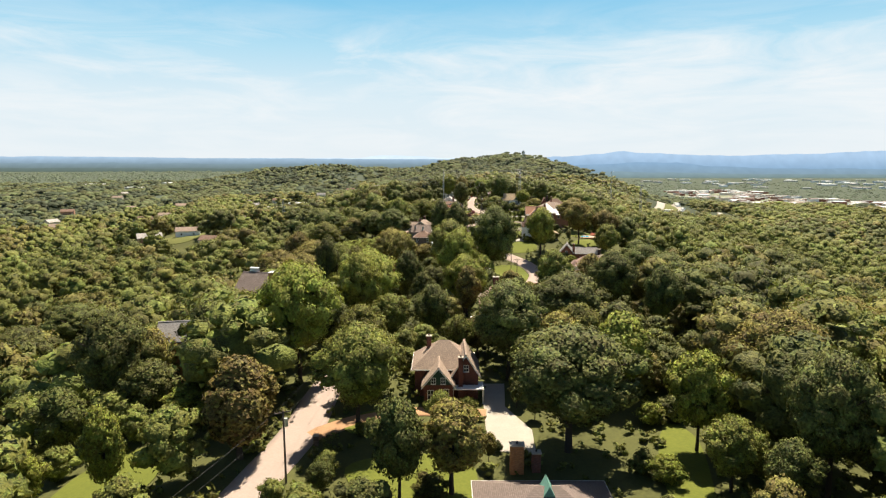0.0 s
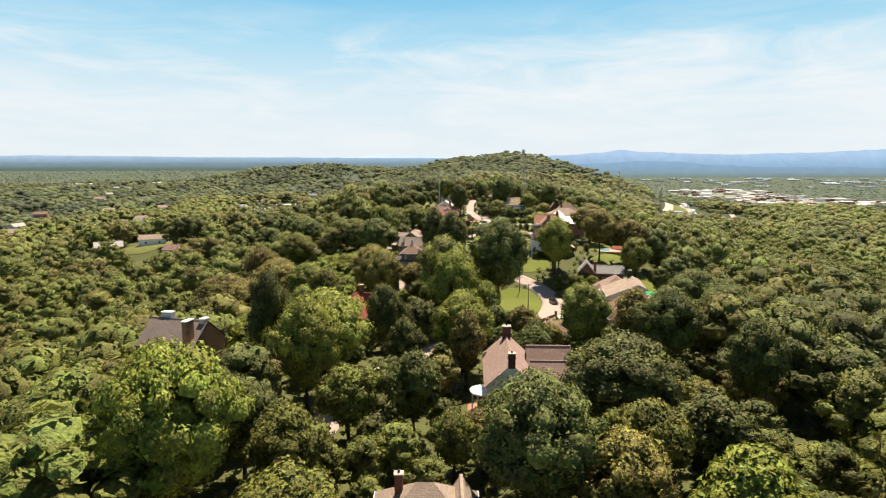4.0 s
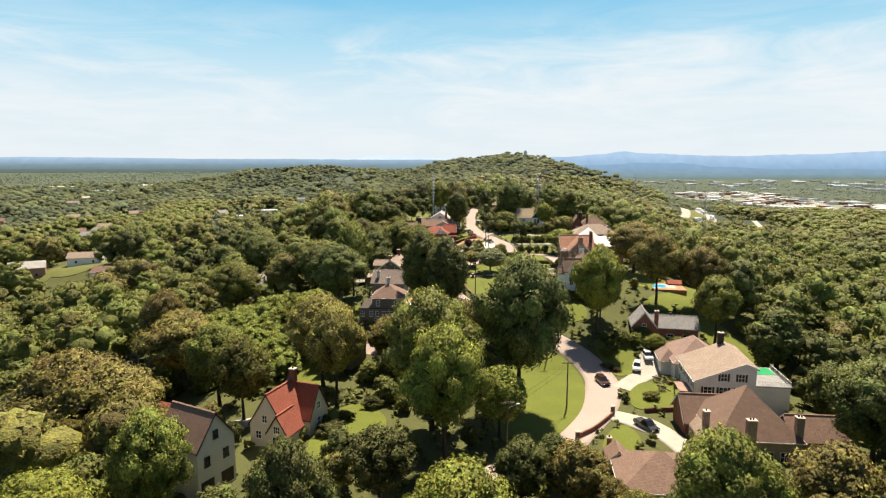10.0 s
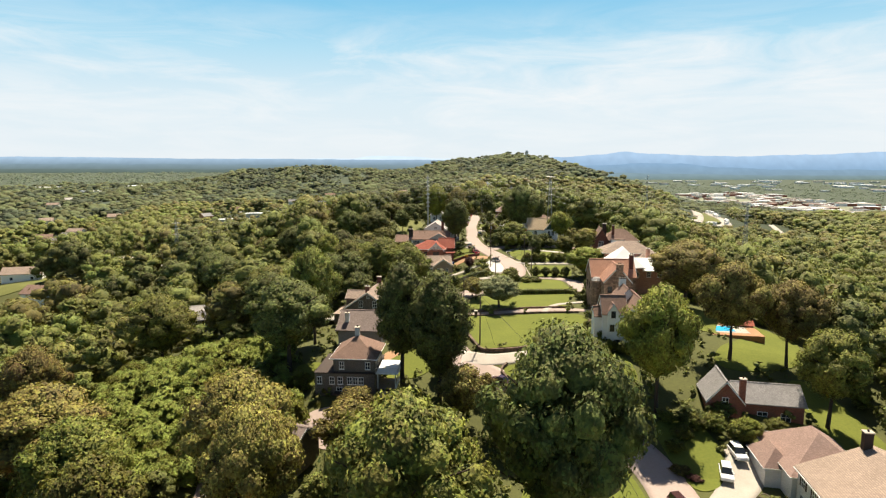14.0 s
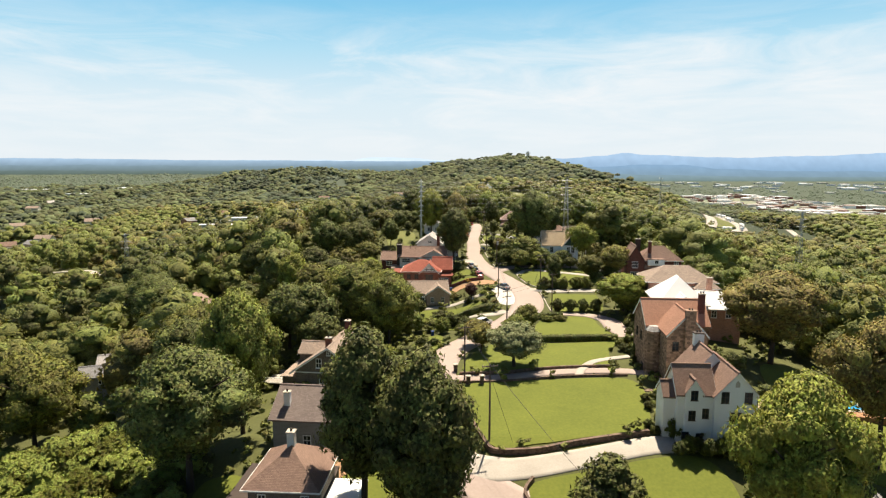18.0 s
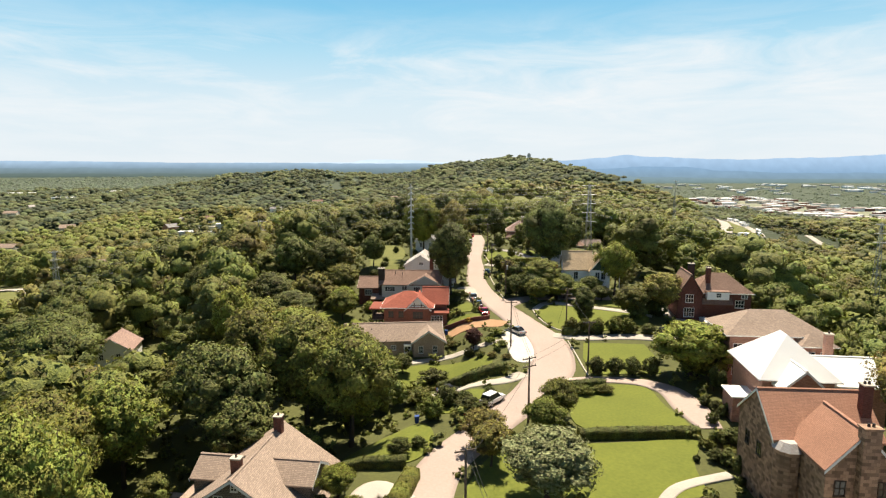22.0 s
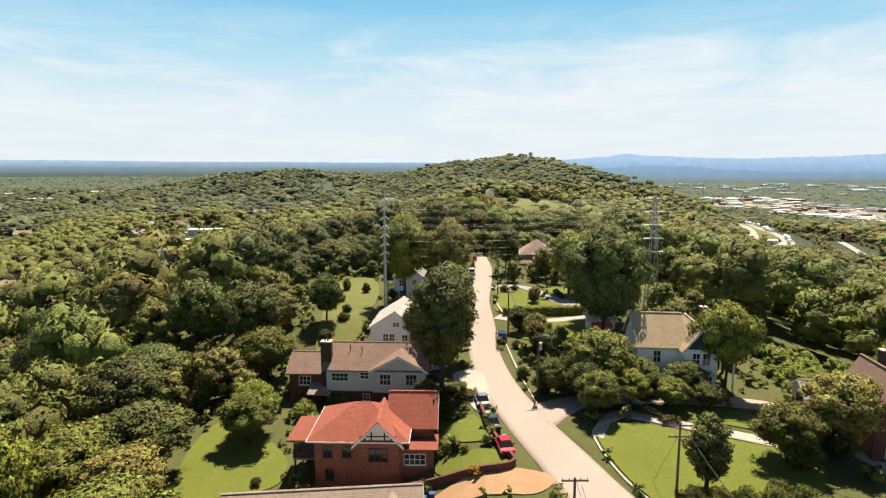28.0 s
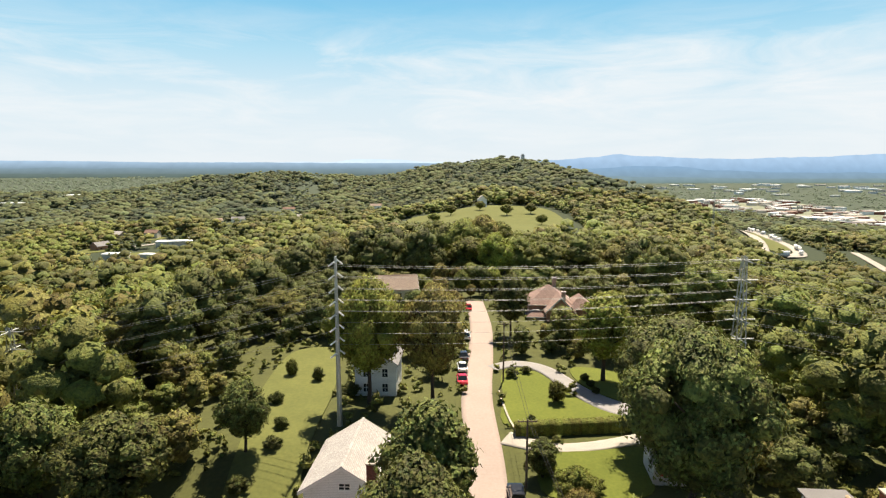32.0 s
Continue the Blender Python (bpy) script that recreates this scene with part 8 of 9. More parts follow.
for x, y, hgt in planted(-260, 300, -20, 640, 13000, 7.0, 21.0, lambda y: 3.0 if y > 215 else 0.6, 0.40):
    side = abs(x - lerp(AXIS, y))
    (near_spots if side < 75 and y > 40 else mid_spots).append((x, y, land(x, y) - 0.6, hgt))
for x0, x1, y0, y1, tries in ((-420, 700, 640, 1150, 11000), (-560, -262, 0, 640, 4000), (302, 700, 0, 640, 5000)):
    far_spots += [(x, y, land(x, y) - 1.5, hgt) for x, y, hgt in planted(x0, x1, y0, y1, tries, 8.5, 19.0, lambda y: 4.0, 0.42)]
for k in range(420):
    x, y = rng.uniform(285, 470), rng.uniform(790, 1060)
    if inside(SCRUB, x, y) and not blocked(x, y, 2.0):
        far_spots.append((x, y, land(x, y) - 0.8, rng.uniform(3.5, 6.5)))
for k in range(9500):
    d = math.exp(rng.uniform(math.log(1750), math.log(4300)))
    a = rng.uniform(-0.80, 0.80)
    x, y = math.sin(a) * d, math.cos(a) * d
    if y < 1150 and -420 < x < 700 or blocked(x, y, 6):
        continue
    if x > 300 and y > 900 and inside(CITY, x, y) and rng.random() < 0.86:
        continue
    plain_spots.append((x, y, land(x, y) - 4, rng.uniform(7, 12) * (1 + 0.25 * stand(x, y))))
middle_spots = []
for k in range(21000):
    d = math.sqrt(rng.uniform(600 ** 2, 2250 ** 2))
    a = rng.uniform(-0.78, 0.62)
    x, y = math.sin(a) * d, math.cos(a) * d
    if y < 1150 and -420 < x < 700 or y < 640 and x > -560 or blocked(x, y, 5) or inside(CITY, x, y) or stand(x, y, 5.0) < -0.62:
        continue
    middle_spots.append((x, y, land(x, y) - 2.5, (6.5 + 11 * rng.random() ** 1.6) * (1 + 0.3 * stand(x, y))))
shapes_near, shapes_mid, shapes_far, shapes_plain = lod(rng, 26, 900, 0.036, 7), lod(rng, 13, 420, 0.042, 7), lod(rng, 6, 30, 0.075, 7, 0.35), lod(rng, 4, 0, 0.1, 7, 0.6)
near_spots.sort(key=lambda q: abs(q[0] - lerp(AXIS, q[1])))
single, near_spots = near_spots[:90], near_spots[90:]
for x, y, z, hgt in single:
    tone = stand(x, y, 2.0) + rng.normal() * 0.45
    tree(x, y, hgt * 1.1, hgt * rng.uniform(0.75, 1.0), ("broad", "round", "broad", "tall", "open")[int(rng.integers(5))], "dark" if tone < -0.45 else "olive" if tone < -0.15 else "green" if tone < 0.4 else "light")


def tones(spots, cuts):
    """Spots sorted into kinds of tree by the slow waves and chance."""
    out = [[] for _ in range(len(cuts) + 1)]
    for q in spots:
        tone = stand(q[0], q[1], 2.0) + rng.normal() * 0.45
        out[sum(tone > c for c in cuts)].append(q)
    return out


KINDS = ((M_WOODS_DARK, "dense dark green woods"), (M_WOODS_OLIVE, "dull olive woods"), (M_WOODS, "dense green woods"), (M_WOODS_LIGHT, "light yellow-green woods"))
for (mat, words), near, mid, far in zip(KINDS, tones(near_spots, (-0.45, -0.1, 0.4)), tones(mid_spots, (-0.45, -0.1, 0.4)), tones(far_spots, (-0.4, 0.0, 0.5))):
    woods("woods", words + " along a ridge", near, shapes_near, mat, rng)
    woods("woods", words + " on falling slopes", mid, shapes_mid, mat, rng)
    woods("far_woods", words + " on distant slopes", far, shapes_far, mat, rng)
under = []
taken = {(int(q[0] // 4), int(q[1] // 4)) for q in near_spots + single}
for j in range(int(500 / 3.1)):
    for i in range(int(124 / 3.1)):
        y = 60 + (j + rng.uniform(0, 1)) * 3.1
        x = lerp(AXIS, y) - 62 + (i + rng.uniform(0, 1)) * 3.1
        if (int(x // 4), int(y // 4)) in taken or rng.random() < 0.3 or any(inside(f, x, y) for f in FOOTPRINTS) or blocked(x, y, 0.5) and not FRONT(x, y):
            continue
        under.append((x, y, land(x, y) - 0.3, rng.uniform(0.9, 2.6)))
vines = ([], [])
while len(vines[0]) + len(vines[1]) < 340:
    x, y = rng.uniform(-72, -18), rng.uniform(264, 318)
    if inside(THICKET, x, y):
        vines[int(rng.random() < 0.25)].append((x, y, land(x, y) - 0.5, rng.uniform(2.6, 6.4)))
for k in range(90):
    x, y = rng.uniform(66, 86), rng.uniform(422, 448)
    if inside(SLOPE, x, y):
        vines[0].append((x, y, land(x, y) - 0.4, rng.uniform(1.8, 3.6)))
for mat, spots in zip((M_VINE, M_LEAF_YELLOW), vines):
    woods("vine_thicket", "sprawling light green vine thicket on a slope", spots, lod(rng, 9, 700, 0.060, 4, 1.1), mat, rng)
woods("undergrowth", "low green undergrowth between trees and gardens", under, lod(rng, 3, 22, 0.22, 6), M_WOODS, rng)
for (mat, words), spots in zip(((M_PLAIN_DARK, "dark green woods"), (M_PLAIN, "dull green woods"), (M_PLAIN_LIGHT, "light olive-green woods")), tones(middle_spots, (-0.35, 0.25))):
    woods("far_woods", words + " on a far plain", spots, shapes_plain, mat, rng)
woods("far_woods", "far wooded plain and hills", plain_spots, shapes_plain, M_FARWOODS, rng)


# ---- poles, pylons and wires ----
def utility_pole(x, y, height, label, rz=0.0, transformer=False, lamp=False, arms=1):
    ob = thing("utility_pole", label, "utility pole", (x, y, land(x, y)), rz, "utility poles")
    bm = bmesh.new()
    tube(bm, (0, 0, -0.5), (0, 0, height), 0.17, 0.11, 10)
    part("pole", bm, M_POLE, ob)
    for k in range(arms):
        z = height - 0.35 - k * 1.2
        part("crossarm", boxed(-1.2, 1.2, -0.06, 0.06, z, z + 0.14), M_POLE, ob)
        for u in (-1.1, -0.5, 0.5, 1.1):
            bm = bmesh.new()
            tube(bm, (u, 0, z + 0.14), (u, 0, z + 0.36), 0.05, 0.04, 6)
            part("insulator", bm, M_KERB, ob)
    if transformer:
        bm = bmesh.new()
        tube(bm, (0.32, 0, height - 2.3), (0.32, 0, height - 1.2), 0.28, 0.28, 12)
        part("transformer", bm, M_STEEL, ob)
    if lamp:
        bm = bmesh.new()
        tube(bm, (0, 0, height - 1.2), (1.6, 0, height - 0.5), 0.04, 0.04, 6)
        part("lamp_arm", bm, M_STEEL, ob)
        part("lamp_head", boxed(1.5, 2.1, -0.14, 0.14, height - 0.62, height - 0.44, 0.04), M_STEEL, ob)
    return (x, y, land(x, y) + height)


def wire(a, b, sag=0.02, r=0.022, mat=None, label="thin dark overhead wire"):
    a, b = Vector(a), Vector(b)
    cu = bpy.data.curves.new("wire", "CURVE")
    cu.dimensions, cu.bevel_depth, cu.bevel_resolution = "3D", r, 0
    sp = cu.splines.new("POLY")
    n = 14
    sp.points.add(n)
    L = (b - a).length
    for k in range(n + 1):
        f = k / n
        p = a.lerp(b, f)
        sp.points[k].co = (p.x, p.y, p.z - 4 * sag * L * f * (1 - f), 1)
    cu.materials.append(mat or M_CABLE_DARK)
    return tagged(new("wire", cu), label, "wire", "overhead wires")


p0 = utility_pole(-21.5, 76.3, 10.5, "wooden utility pole with transformer beside the road", 30, True)
p00 = (-31, 44, land(-31, 44) + 10)
p1 = utility_pole(-18, 128, 10.5, "wooden utility pole among trees beside the road")
for u in (-0.9, 0.9):
    wire((p0[0] + u, p0[1], p0[2] - 0.1), (p00[0] + u, p00[1], p00[2]), 0.02), wire((p0[0] + u, p0[1], p0[2] - 0.1), (p1[0] + u, p1[1], p1[2]), 0.02)
p2 = utility_pole(16, 222.5, 9.5, "wooden pole with a street lamp at a road bend", 10, False, True)
p3 = utility_pole(30.6, 243.5, 10, "wooden utility pole on a lawn", 0)
p4 = utility_pole(31.2, 270, 10, "wooden utility pole beside the road")
wire(p2, p3), wire(p3, p4), wire((p2[0], p2[1], p2[2] - 1), (p3[0], p3[1], p3[2] - 1))
p5 = utility_pole(15.2, 304.4, 11.5, "wooden utility pole at the corner of a lawn", 10)
p6 = utility_pole(12.4, 324, 10, "wooden utility pole beside a lane", 20)
p7 = utility_pole(22.8, 350.5, 10, "wooden utility pole beside the road", 30, False, False, 2)
p8 = utility_pole(36.6, 371, 9.5, "wooden utility pole at the corner of a bright lawn", 10)
p9 = utility_pole(24.2, 384, 9.5, "plain wooden pole beside a concrete apron")
p10 = utility_pole(37.4, 393.6, 9.5, "wooden utility pole on a rounded lawn", 0, False, False, 2)
p11 = utility_pole(27.2, 421, 9.5, "wooden pole with a grey transformer", 20, True)
p12 = utility_pole(26.0, 449, 9, "wooden utility pole beside a parked car", 0)
p13 = utility_pole(27.4, 483, 11, "tall wooden utility pole beside a lawn", 0)
for a, b in ((p5, p6), (p6, p7), (p7, p9), (p7, p8), (p8, p10), (p10, p11), (p11, p12), (p12, p13), (p4, p5)):
    wire(a, b), wire((a[0] + 0.6, a[1], a[2] - 0.7), (b[0] + 0.6, b[1], b[2] - 0.7))
wire((p10[0], p10[1], p10[2] - 1), (36.6, 398, land(36.6, 398) + 0.3), 0.0), wire((p5[0], p5[1], p5[2] - 1.5), (18.5, 303.2, land(18.5, 303.2) + 0.4), 0.0)
wire(p10, (68, 404, land(68, 404) + 8), 0.02), wire(p11, (52, 419, 17.5), 0.02)


def steel_pole(x, y, top, label):
    """A tall steel line pole with pairs of insulators down its length."""
    z = land(x, y)
    ob = thing("pylon", label, "pylon", (x, y, z), 0, "pylons")
    hgt = top - z
    bm = bmesh.new()
    tube(bm, (0, 0, -0.5), (0, 0, hgt), 0.42, 0.2, 12)
    part("pole", bm, M_STEEL, ob)
    out = []
    for k in range(8):
        zz = hgt - 1.0 - k * 1.95
        for s in (-1, 1):
            bm = bmesh.new()
            tube(bm, (0, 0.25 * s, zz), (0.1 * s, 0.9 * s, zz + 0.3), 0.06, 0.05, 6)
            tube(bm, (0.1 * s, 0.9 * s, zz + 0.3), (0.9 * s, 0.9 * s, zz - 0.35), 0.12, 0.12, 8)
            part("insulator", bm, M_TRIM, ob, "white insulator")
        out.append(z + zz - 0.35)
    return x, y, out


def lattice(x, y, top, label, arms=3, w=1.3):
    z = land(x, y)
    ob = thing("pylon", label, "pylon", (x, y, z), 0, "pylons")
    hgt = top - z
    for sx in (-1, 1):
        for sy in (-1, 1):
            bm = bmesh.new()
            tube(bm, (sx * w, sy * w, -0.5), (sx * 0.25, sy * 0.25, hgt), 0.11, 0.08, 5)
            part("leg", bm, M_STEEL, ob)
    bm = bmesh.new()
    n = int(hgt / 2.2)
    for k in range(n):
        f, g = k / n, (k + 1) / n
        a, b = w + (0.25 - w) * f, w + (0.25 - w) * g
        for s in (-1, 1):
            tube(bm, (-a, s * a, hgt * f), (b, s * b, hgt * g), 0.05, 0.05, 4)
            tube(bm, (s * a, a, hgt * f), (s * b, -b, hgt * g), 0.05, 0.05, 4)
    part("bracing", bm, M_STEEL, ob)
    out = []
    for k in range(arms):
        zz = hgt - 0.6 - k * 2.9
        bm = bmesh.new()
        tube(bm, (0, -2.2, zz), (0, 2.2, zz), 0.09, 0.09, 5)
        tube(bm, (-2.2, 0, zz), (2.2, 0, zz), 0.09, 0.09, 5)
        part("crossarm", bm, M_STEEL, ob)
        out.append(z + zz)
    return x, y, out


line = [lattice(-52, 473, 25.5, "pale lattice pylon standing in woods"), steel_pole(0.5, 466, 37.8, "tall steel line pole with rows of insulators"), lattice(59, 463, 38, "grey lattice pylon on a wooded slope", 5, 1.2), lattice(150, 455, 26, "grey lattice pylon on a wooded slope")]
far_l = lattice(-128, 480, 14, "pale lattice pylon standing in woods")
for (xa, ya, za), (xb, yb, zb), k in ((line[0], line[1], 6), (line[1], line[2], 8), (line[2], line[3], 6), (far_l, line[0], 4)):
    for i in range(k):
        for s in ((-0.9, 0.9) if i < 5 else (0.9,)):
            a, b = za[0] - i * 13.6 / k, zb[0] - i * 11.5 / k
            wire((xa, ya + s * 1.2, a - 0.35 * s), (xb, yb + s, b - 0.35 * s), 0.012, 0.018, M_CABLE, "grey power line cable between pylons")
lattice(232, 830, 28, "distant lattice pylon on a hillside")


# ---- vehicles ----
def car(x, y, rz, mat, label, suv=False, pickup=False):
    ob = thing("car", label, "car", (x, y, land(x, y) + 0.13), rz, "parked cars")
    L, W, H = (4.8, 1.92, 1.75) if suv else (4.6, 1.82, 1.45)
    if pickup:
        L, W, H = 5.5, 1.98, 1.8
    belt = H * 0.56
    prof = [(-L / 2, 0.3), (L / 2 - 0.1, 0.3), (L / 2, 0.55), (L / 2 - 0.15, belt - 0.12), (L / 2 - 1.15, belt), (-L / 2 + (0.15 if suv or pickup else 0.7), belt), (-L / 2 + 0.02, belt - 0.1)]
    bm = prism(prof, -W / 2, W / 2, "x")
    bmesh.ops.bevel(bm, geom=bm.edges[:], offset=0.07, segments=2, affect="EDGES")
    part("body", bm, mat, ob)
    back = -L / 2 + (0.25 if suv else 0.75)
    if pickup:
        back = -L / 2 + 2.0
        part("bed", boxed(-W / 2 + 0.12, W / 2 - 0.12, -L / 2 + 0.15, back - 0.1, belt - 0.02, belt + 0.02), M_BLACK, ob)
    bm = bmesh.new()
    lo = [bm.verts.new(c) for c in ((-W / 2 + 0.1, back, belt), (W / 2 - 0.1, back, belt), (W / 2 - 0.1, L / 2 - 1.25, belt), (-W / 2 + 0.1, L / 2 - 1.25, belt))]
    hi = [bm.verts.new(c) for c in ((-W / 2 + 0.26, back + (0.2 if suv else 0.55), H - 0.05), (W / 2 - 0.26, back + (0.2 if suv else 0.55), H - 0.05), (W / 2 - 0.26, L / 2 - 2.0, H - 0.05), (-W / 2 + 0.26, L / 2 - 2.0, H - 0.05))]
    bm.faces.new(hi)
    for i in range(4):
        bm.faces.new((lo[i], lo[(i + 1) % 4], hi[(i + 1) % 4], hi[i]))
    bmesh.ops.recalc_face_normals(bm, faces=bm.faces)
    part("glasshouse", bm, M_GLASS, ob)
    y0, y1 = back + (0.22 if suv else 0.6), L / 2 - 2.02
    part("roof_panel", boxed(-W / 2 + 0.27, W / 2 - 0.27, y0, y1, H - 0.046, H + 0.02, 0.02), mat, ob)
    for sx in (-1, 1):
        for yy in (-L / 2 + 0.85, L / 2 - 0.9):
            bm = bmesh.new()
            tube(bm, (sx * (W / 2 - 0.2), yy, 0.22), (sx * (W / 2 + 0.01), yy, 0.22), 0.34, 0.34, 14)
            wheel = part("wheel", bm, M_BLACK, ob)
            bm = bmesh.new()
            tube(bm, (sx * (W / 2 + 0.005), yy, 0.22), (sx * (W / 2 + 0.03), yy, 0.22), 0.2, 0.18, 10)
            part("rim", bm, M_STEEL, wheel)
        part("headlight", boxed(sx * (W / 2 - 0.3) - 0.18, sx * (W / 2 - 0.3) + 0.18, L / 2 - 0.12, L / 2 - 0.02, 0.58, 0.72), M_TRIM, ob)
        part("tail_light", boxed(sx * (W / 2 - 0.25) - 0.14, sx * (W / 2 - 0.25) + 0.14, -L / 2 - 0.01, -L / 2 + 0.06, 0.62, 0.78), M_RED_CANVAS, ob)
        part("side_mirror", boxed(sx * (W / 2 + 0.08) - 0.1, sx * (W / 2 + 0.08) + 0.1, L / 2 - 1.55, L / 2 - 1.4, belt, belt + 0.16), mat, ob)
    return ob


car(52.2, 265.5, 160, CAR_WHITE, "white sport utility vehicle parked on a driveway", True)
car(56.2, 270, 175, CAR_WHITE, "white sport utility vehicle parked beside a hedge", True)
car(41.6, 257, 190, CAR_MAROON, "dark maroon sport utility vehicle on the road", True)
car(43.6, 233.5, 200, CAR_BLACK, "black pickup truck parked on a pale driveway", False, True)
car(18.4, 290.2, 48, CAR_MAROON, "dark maroon car parked beside a low stone wall")
car(-11.2, 277.5, 10, CAR_WHITE, "white car parked below a grey house", True)
car(2.0, 326, 8, CAR_WHITE, "white car parked behind a clipped hedge", True)
car(18.2, 357.5, -40, CAR_WHITE, "white sport utility vehicle parked at the roadside", True)
car(14.5, 353.4, -42, CAR_DARK, "dark grey car parked at the roadside")
car(20.4, 405.5, 8, CAR_RED, "bright red car parked at the roadside")
car(19.4, 411.6, 6, CAR_DARK, "dark grey car parked at the roadside")
car(18.6, 418.6, 4, CAR_SILVER, "silver car parked at the roadside")
car(24.4, 446.5, -2, CAR_BLACK, "black car parked at the roadside", True)
car(20.0, 483, 0, CAR_RED, "dark red car parked at the roadside"), car(20.4, 489.5, 0, CAR_WHITE, "white car parked at the roadside"), car(21.0, 496, 0, CAR_DARK, "dark car parked at the roadside"), car(22.4, 510, -3, CAR_WHITE, "white van-like car parked at the roadside", True), car(25, 540, -3, CAR_RED, "red car parked at the roadside")
car(-45.5, 243.5, 80, CAR_WHITE, "white estate car beside a garage", True)
car(57.5, 391, 95, CAR_DARK, "dark car on a shaded drive"), car(75.5, 399, 80, CAR_BLACK, "dark car in a forecourt"), car(11.5, 367.5, -80, CAR_DARK, "dark car under trees beside a hedge")
car(26.5, 392, 30, CAR_SILVER, "silver car on the road")

# ---- pool and garden things ----
def cannon(x, y, rz):
    ob = thing("cannon", "old dark iron cannon on a wheeled carriage on a lawn", "cannon", (x, y, land(x, y) + 0.15), rz, "lawn cannons")
    bm = bmesh.new()
    tube(bm, (0, -0.9, 0.85), (0, 1.1, 1.05), 0.2, 0.13, 10)
    part("barrel", bm, M_DARKTRIM, ob)
    bm = bmesh.new()
    tube(bm, (0, -1.9, 0.05), (0, 0.2, 0.75), 0.1, 0.12, 6)
    part("trail", bm, M_WOOD, ob)
    for s in (-1, 1):
        bm = bmesh.new()
        for k in range(14):
            a, b = k * 0.4488, (k + 1) * 0.4488
            tube(bm, (s * 0.75, math.cos(a) * 0.7, 0.7 + math.sin(a) * 0.7), (s * 0.75, math.cos(b) * 0.7, 0.7 + math.sin(b) * 0.7), 0.07, 0.07, 5, False)
        for k in range(6):
            a = k * 1.0472
            tube(bm, (s * 0.75, 0, 0.7), (s * 0.75, math.cos(a) * 0.68, 0.7 + math.sin(a) * 0.68), 0.04, 0.04, 4, False)
        tube(bm, (0, 0, 0.7), (s * 0.85, 0, 0.7), 0.07, 0.07, 6)
        part("wheel", bm, M_WOOD, ob)


cannon(54.4, 258, 60), cannon(53.6, 252.8, 75)
pool = thing("swimming_pool", "bright blue swimming pool with pale surround", "pool", (75, 318, land(75, 318) + 0.15), -10)
part("deck", boxed(-7.5, 8.5, -5.2, 6, -2.5, 0.06), M_CEDAR, pool), part("surround", boxed(-5.2, 6, -3.2, 3.6, -1.2, 0.1), M_CONCRETE, pool), part("water", boxed(-4, 3, -2, 2.4, 0.05, 0.13), M_POOL, pool)
shed = thing("play_house", "small red garden hut with a low roof", "hut", (82, 321, land(82, 321)), -10)
part("wall", boxed(-2, 2, -1.5, 1.5, -0.5, 1.6), M_BRICK_RED, shed), part("roof", prism(((-1.9, 1.6), (1.9, 1.6), (0, 2.6)), -2.3, 2.3, "x"), R_RED, shed)
for x, y in ((10.4, 399.2), (11.4, 399.2), (0.9, 322.6), (6.4, 352.6)):
    ob = thing("wheelie_bin", "dark blue wheeled rubbish bin", "bin", (x, y, land(x, y) + 0.1), 0, "bins")
    part("bin_body", prism(((-0.28, 0), (0.28, 0), (0.34, 1.0), (-0.34, 1.0)), -0.3, 0.3), M_BLUE_BIN, ob), part("lid", boxed(-0.37, 0.37, -0.36, 0.36, 1.0, 1.08, 0.02), M_BLUE_BIN, ob)
for x, y, hgt in ((13.0, 322.6, 1.5), (15.4, 322.8, 1.5), (10.9, 321.4, 1.3), (10.9, 328, 1.3), (-19.6, 87, 1.6), (39.2, 240.4, 1.8), (29.4, 228.4, 1.6), (31.6, 363.6, 1.4)):
    ob = thing("gate_pier", "dark stone gate pier with a pale cap", "gate pier", (x, y, land(x, y)), 0, "gate piers")
    part("shaft", boxed(-0.35, 0.35, -0.35, 0.35, -0.4, hgt, 0.03), M_WALLSTONE, ob), part("cap", boxed(-0.45, 0.45, -0.45, 0.45, hgt, hgt + 0.15, 0.03), M_KERB, ob)
ob = thing("garden_fountain", "small pale stone garden fountain on a lawn", "fountain", (8.9, 379.8, land(8.9, 379.8) + 0.15))
bm = bmesh.new()
tube(bm, (0, 0, -0.2), (0, 0, 0.4), 0.3, 0.18, 10), tube(bm, (0, 0, 0.4), (0, 0, 0.55), 0.2, 0.6, 12), tube(bm, (0, 0, 0.55), (0, 0, 1.1), 0.12, 0.08, 8), tube(bm, (0, 0, 1.1), (0, 0, 1.2), 0.1, 0.34, 10)
part("basin", bm, M_CONCRETE, ob)

# ---- far town, valley houses, highway ----
rnd = random.Random(11)


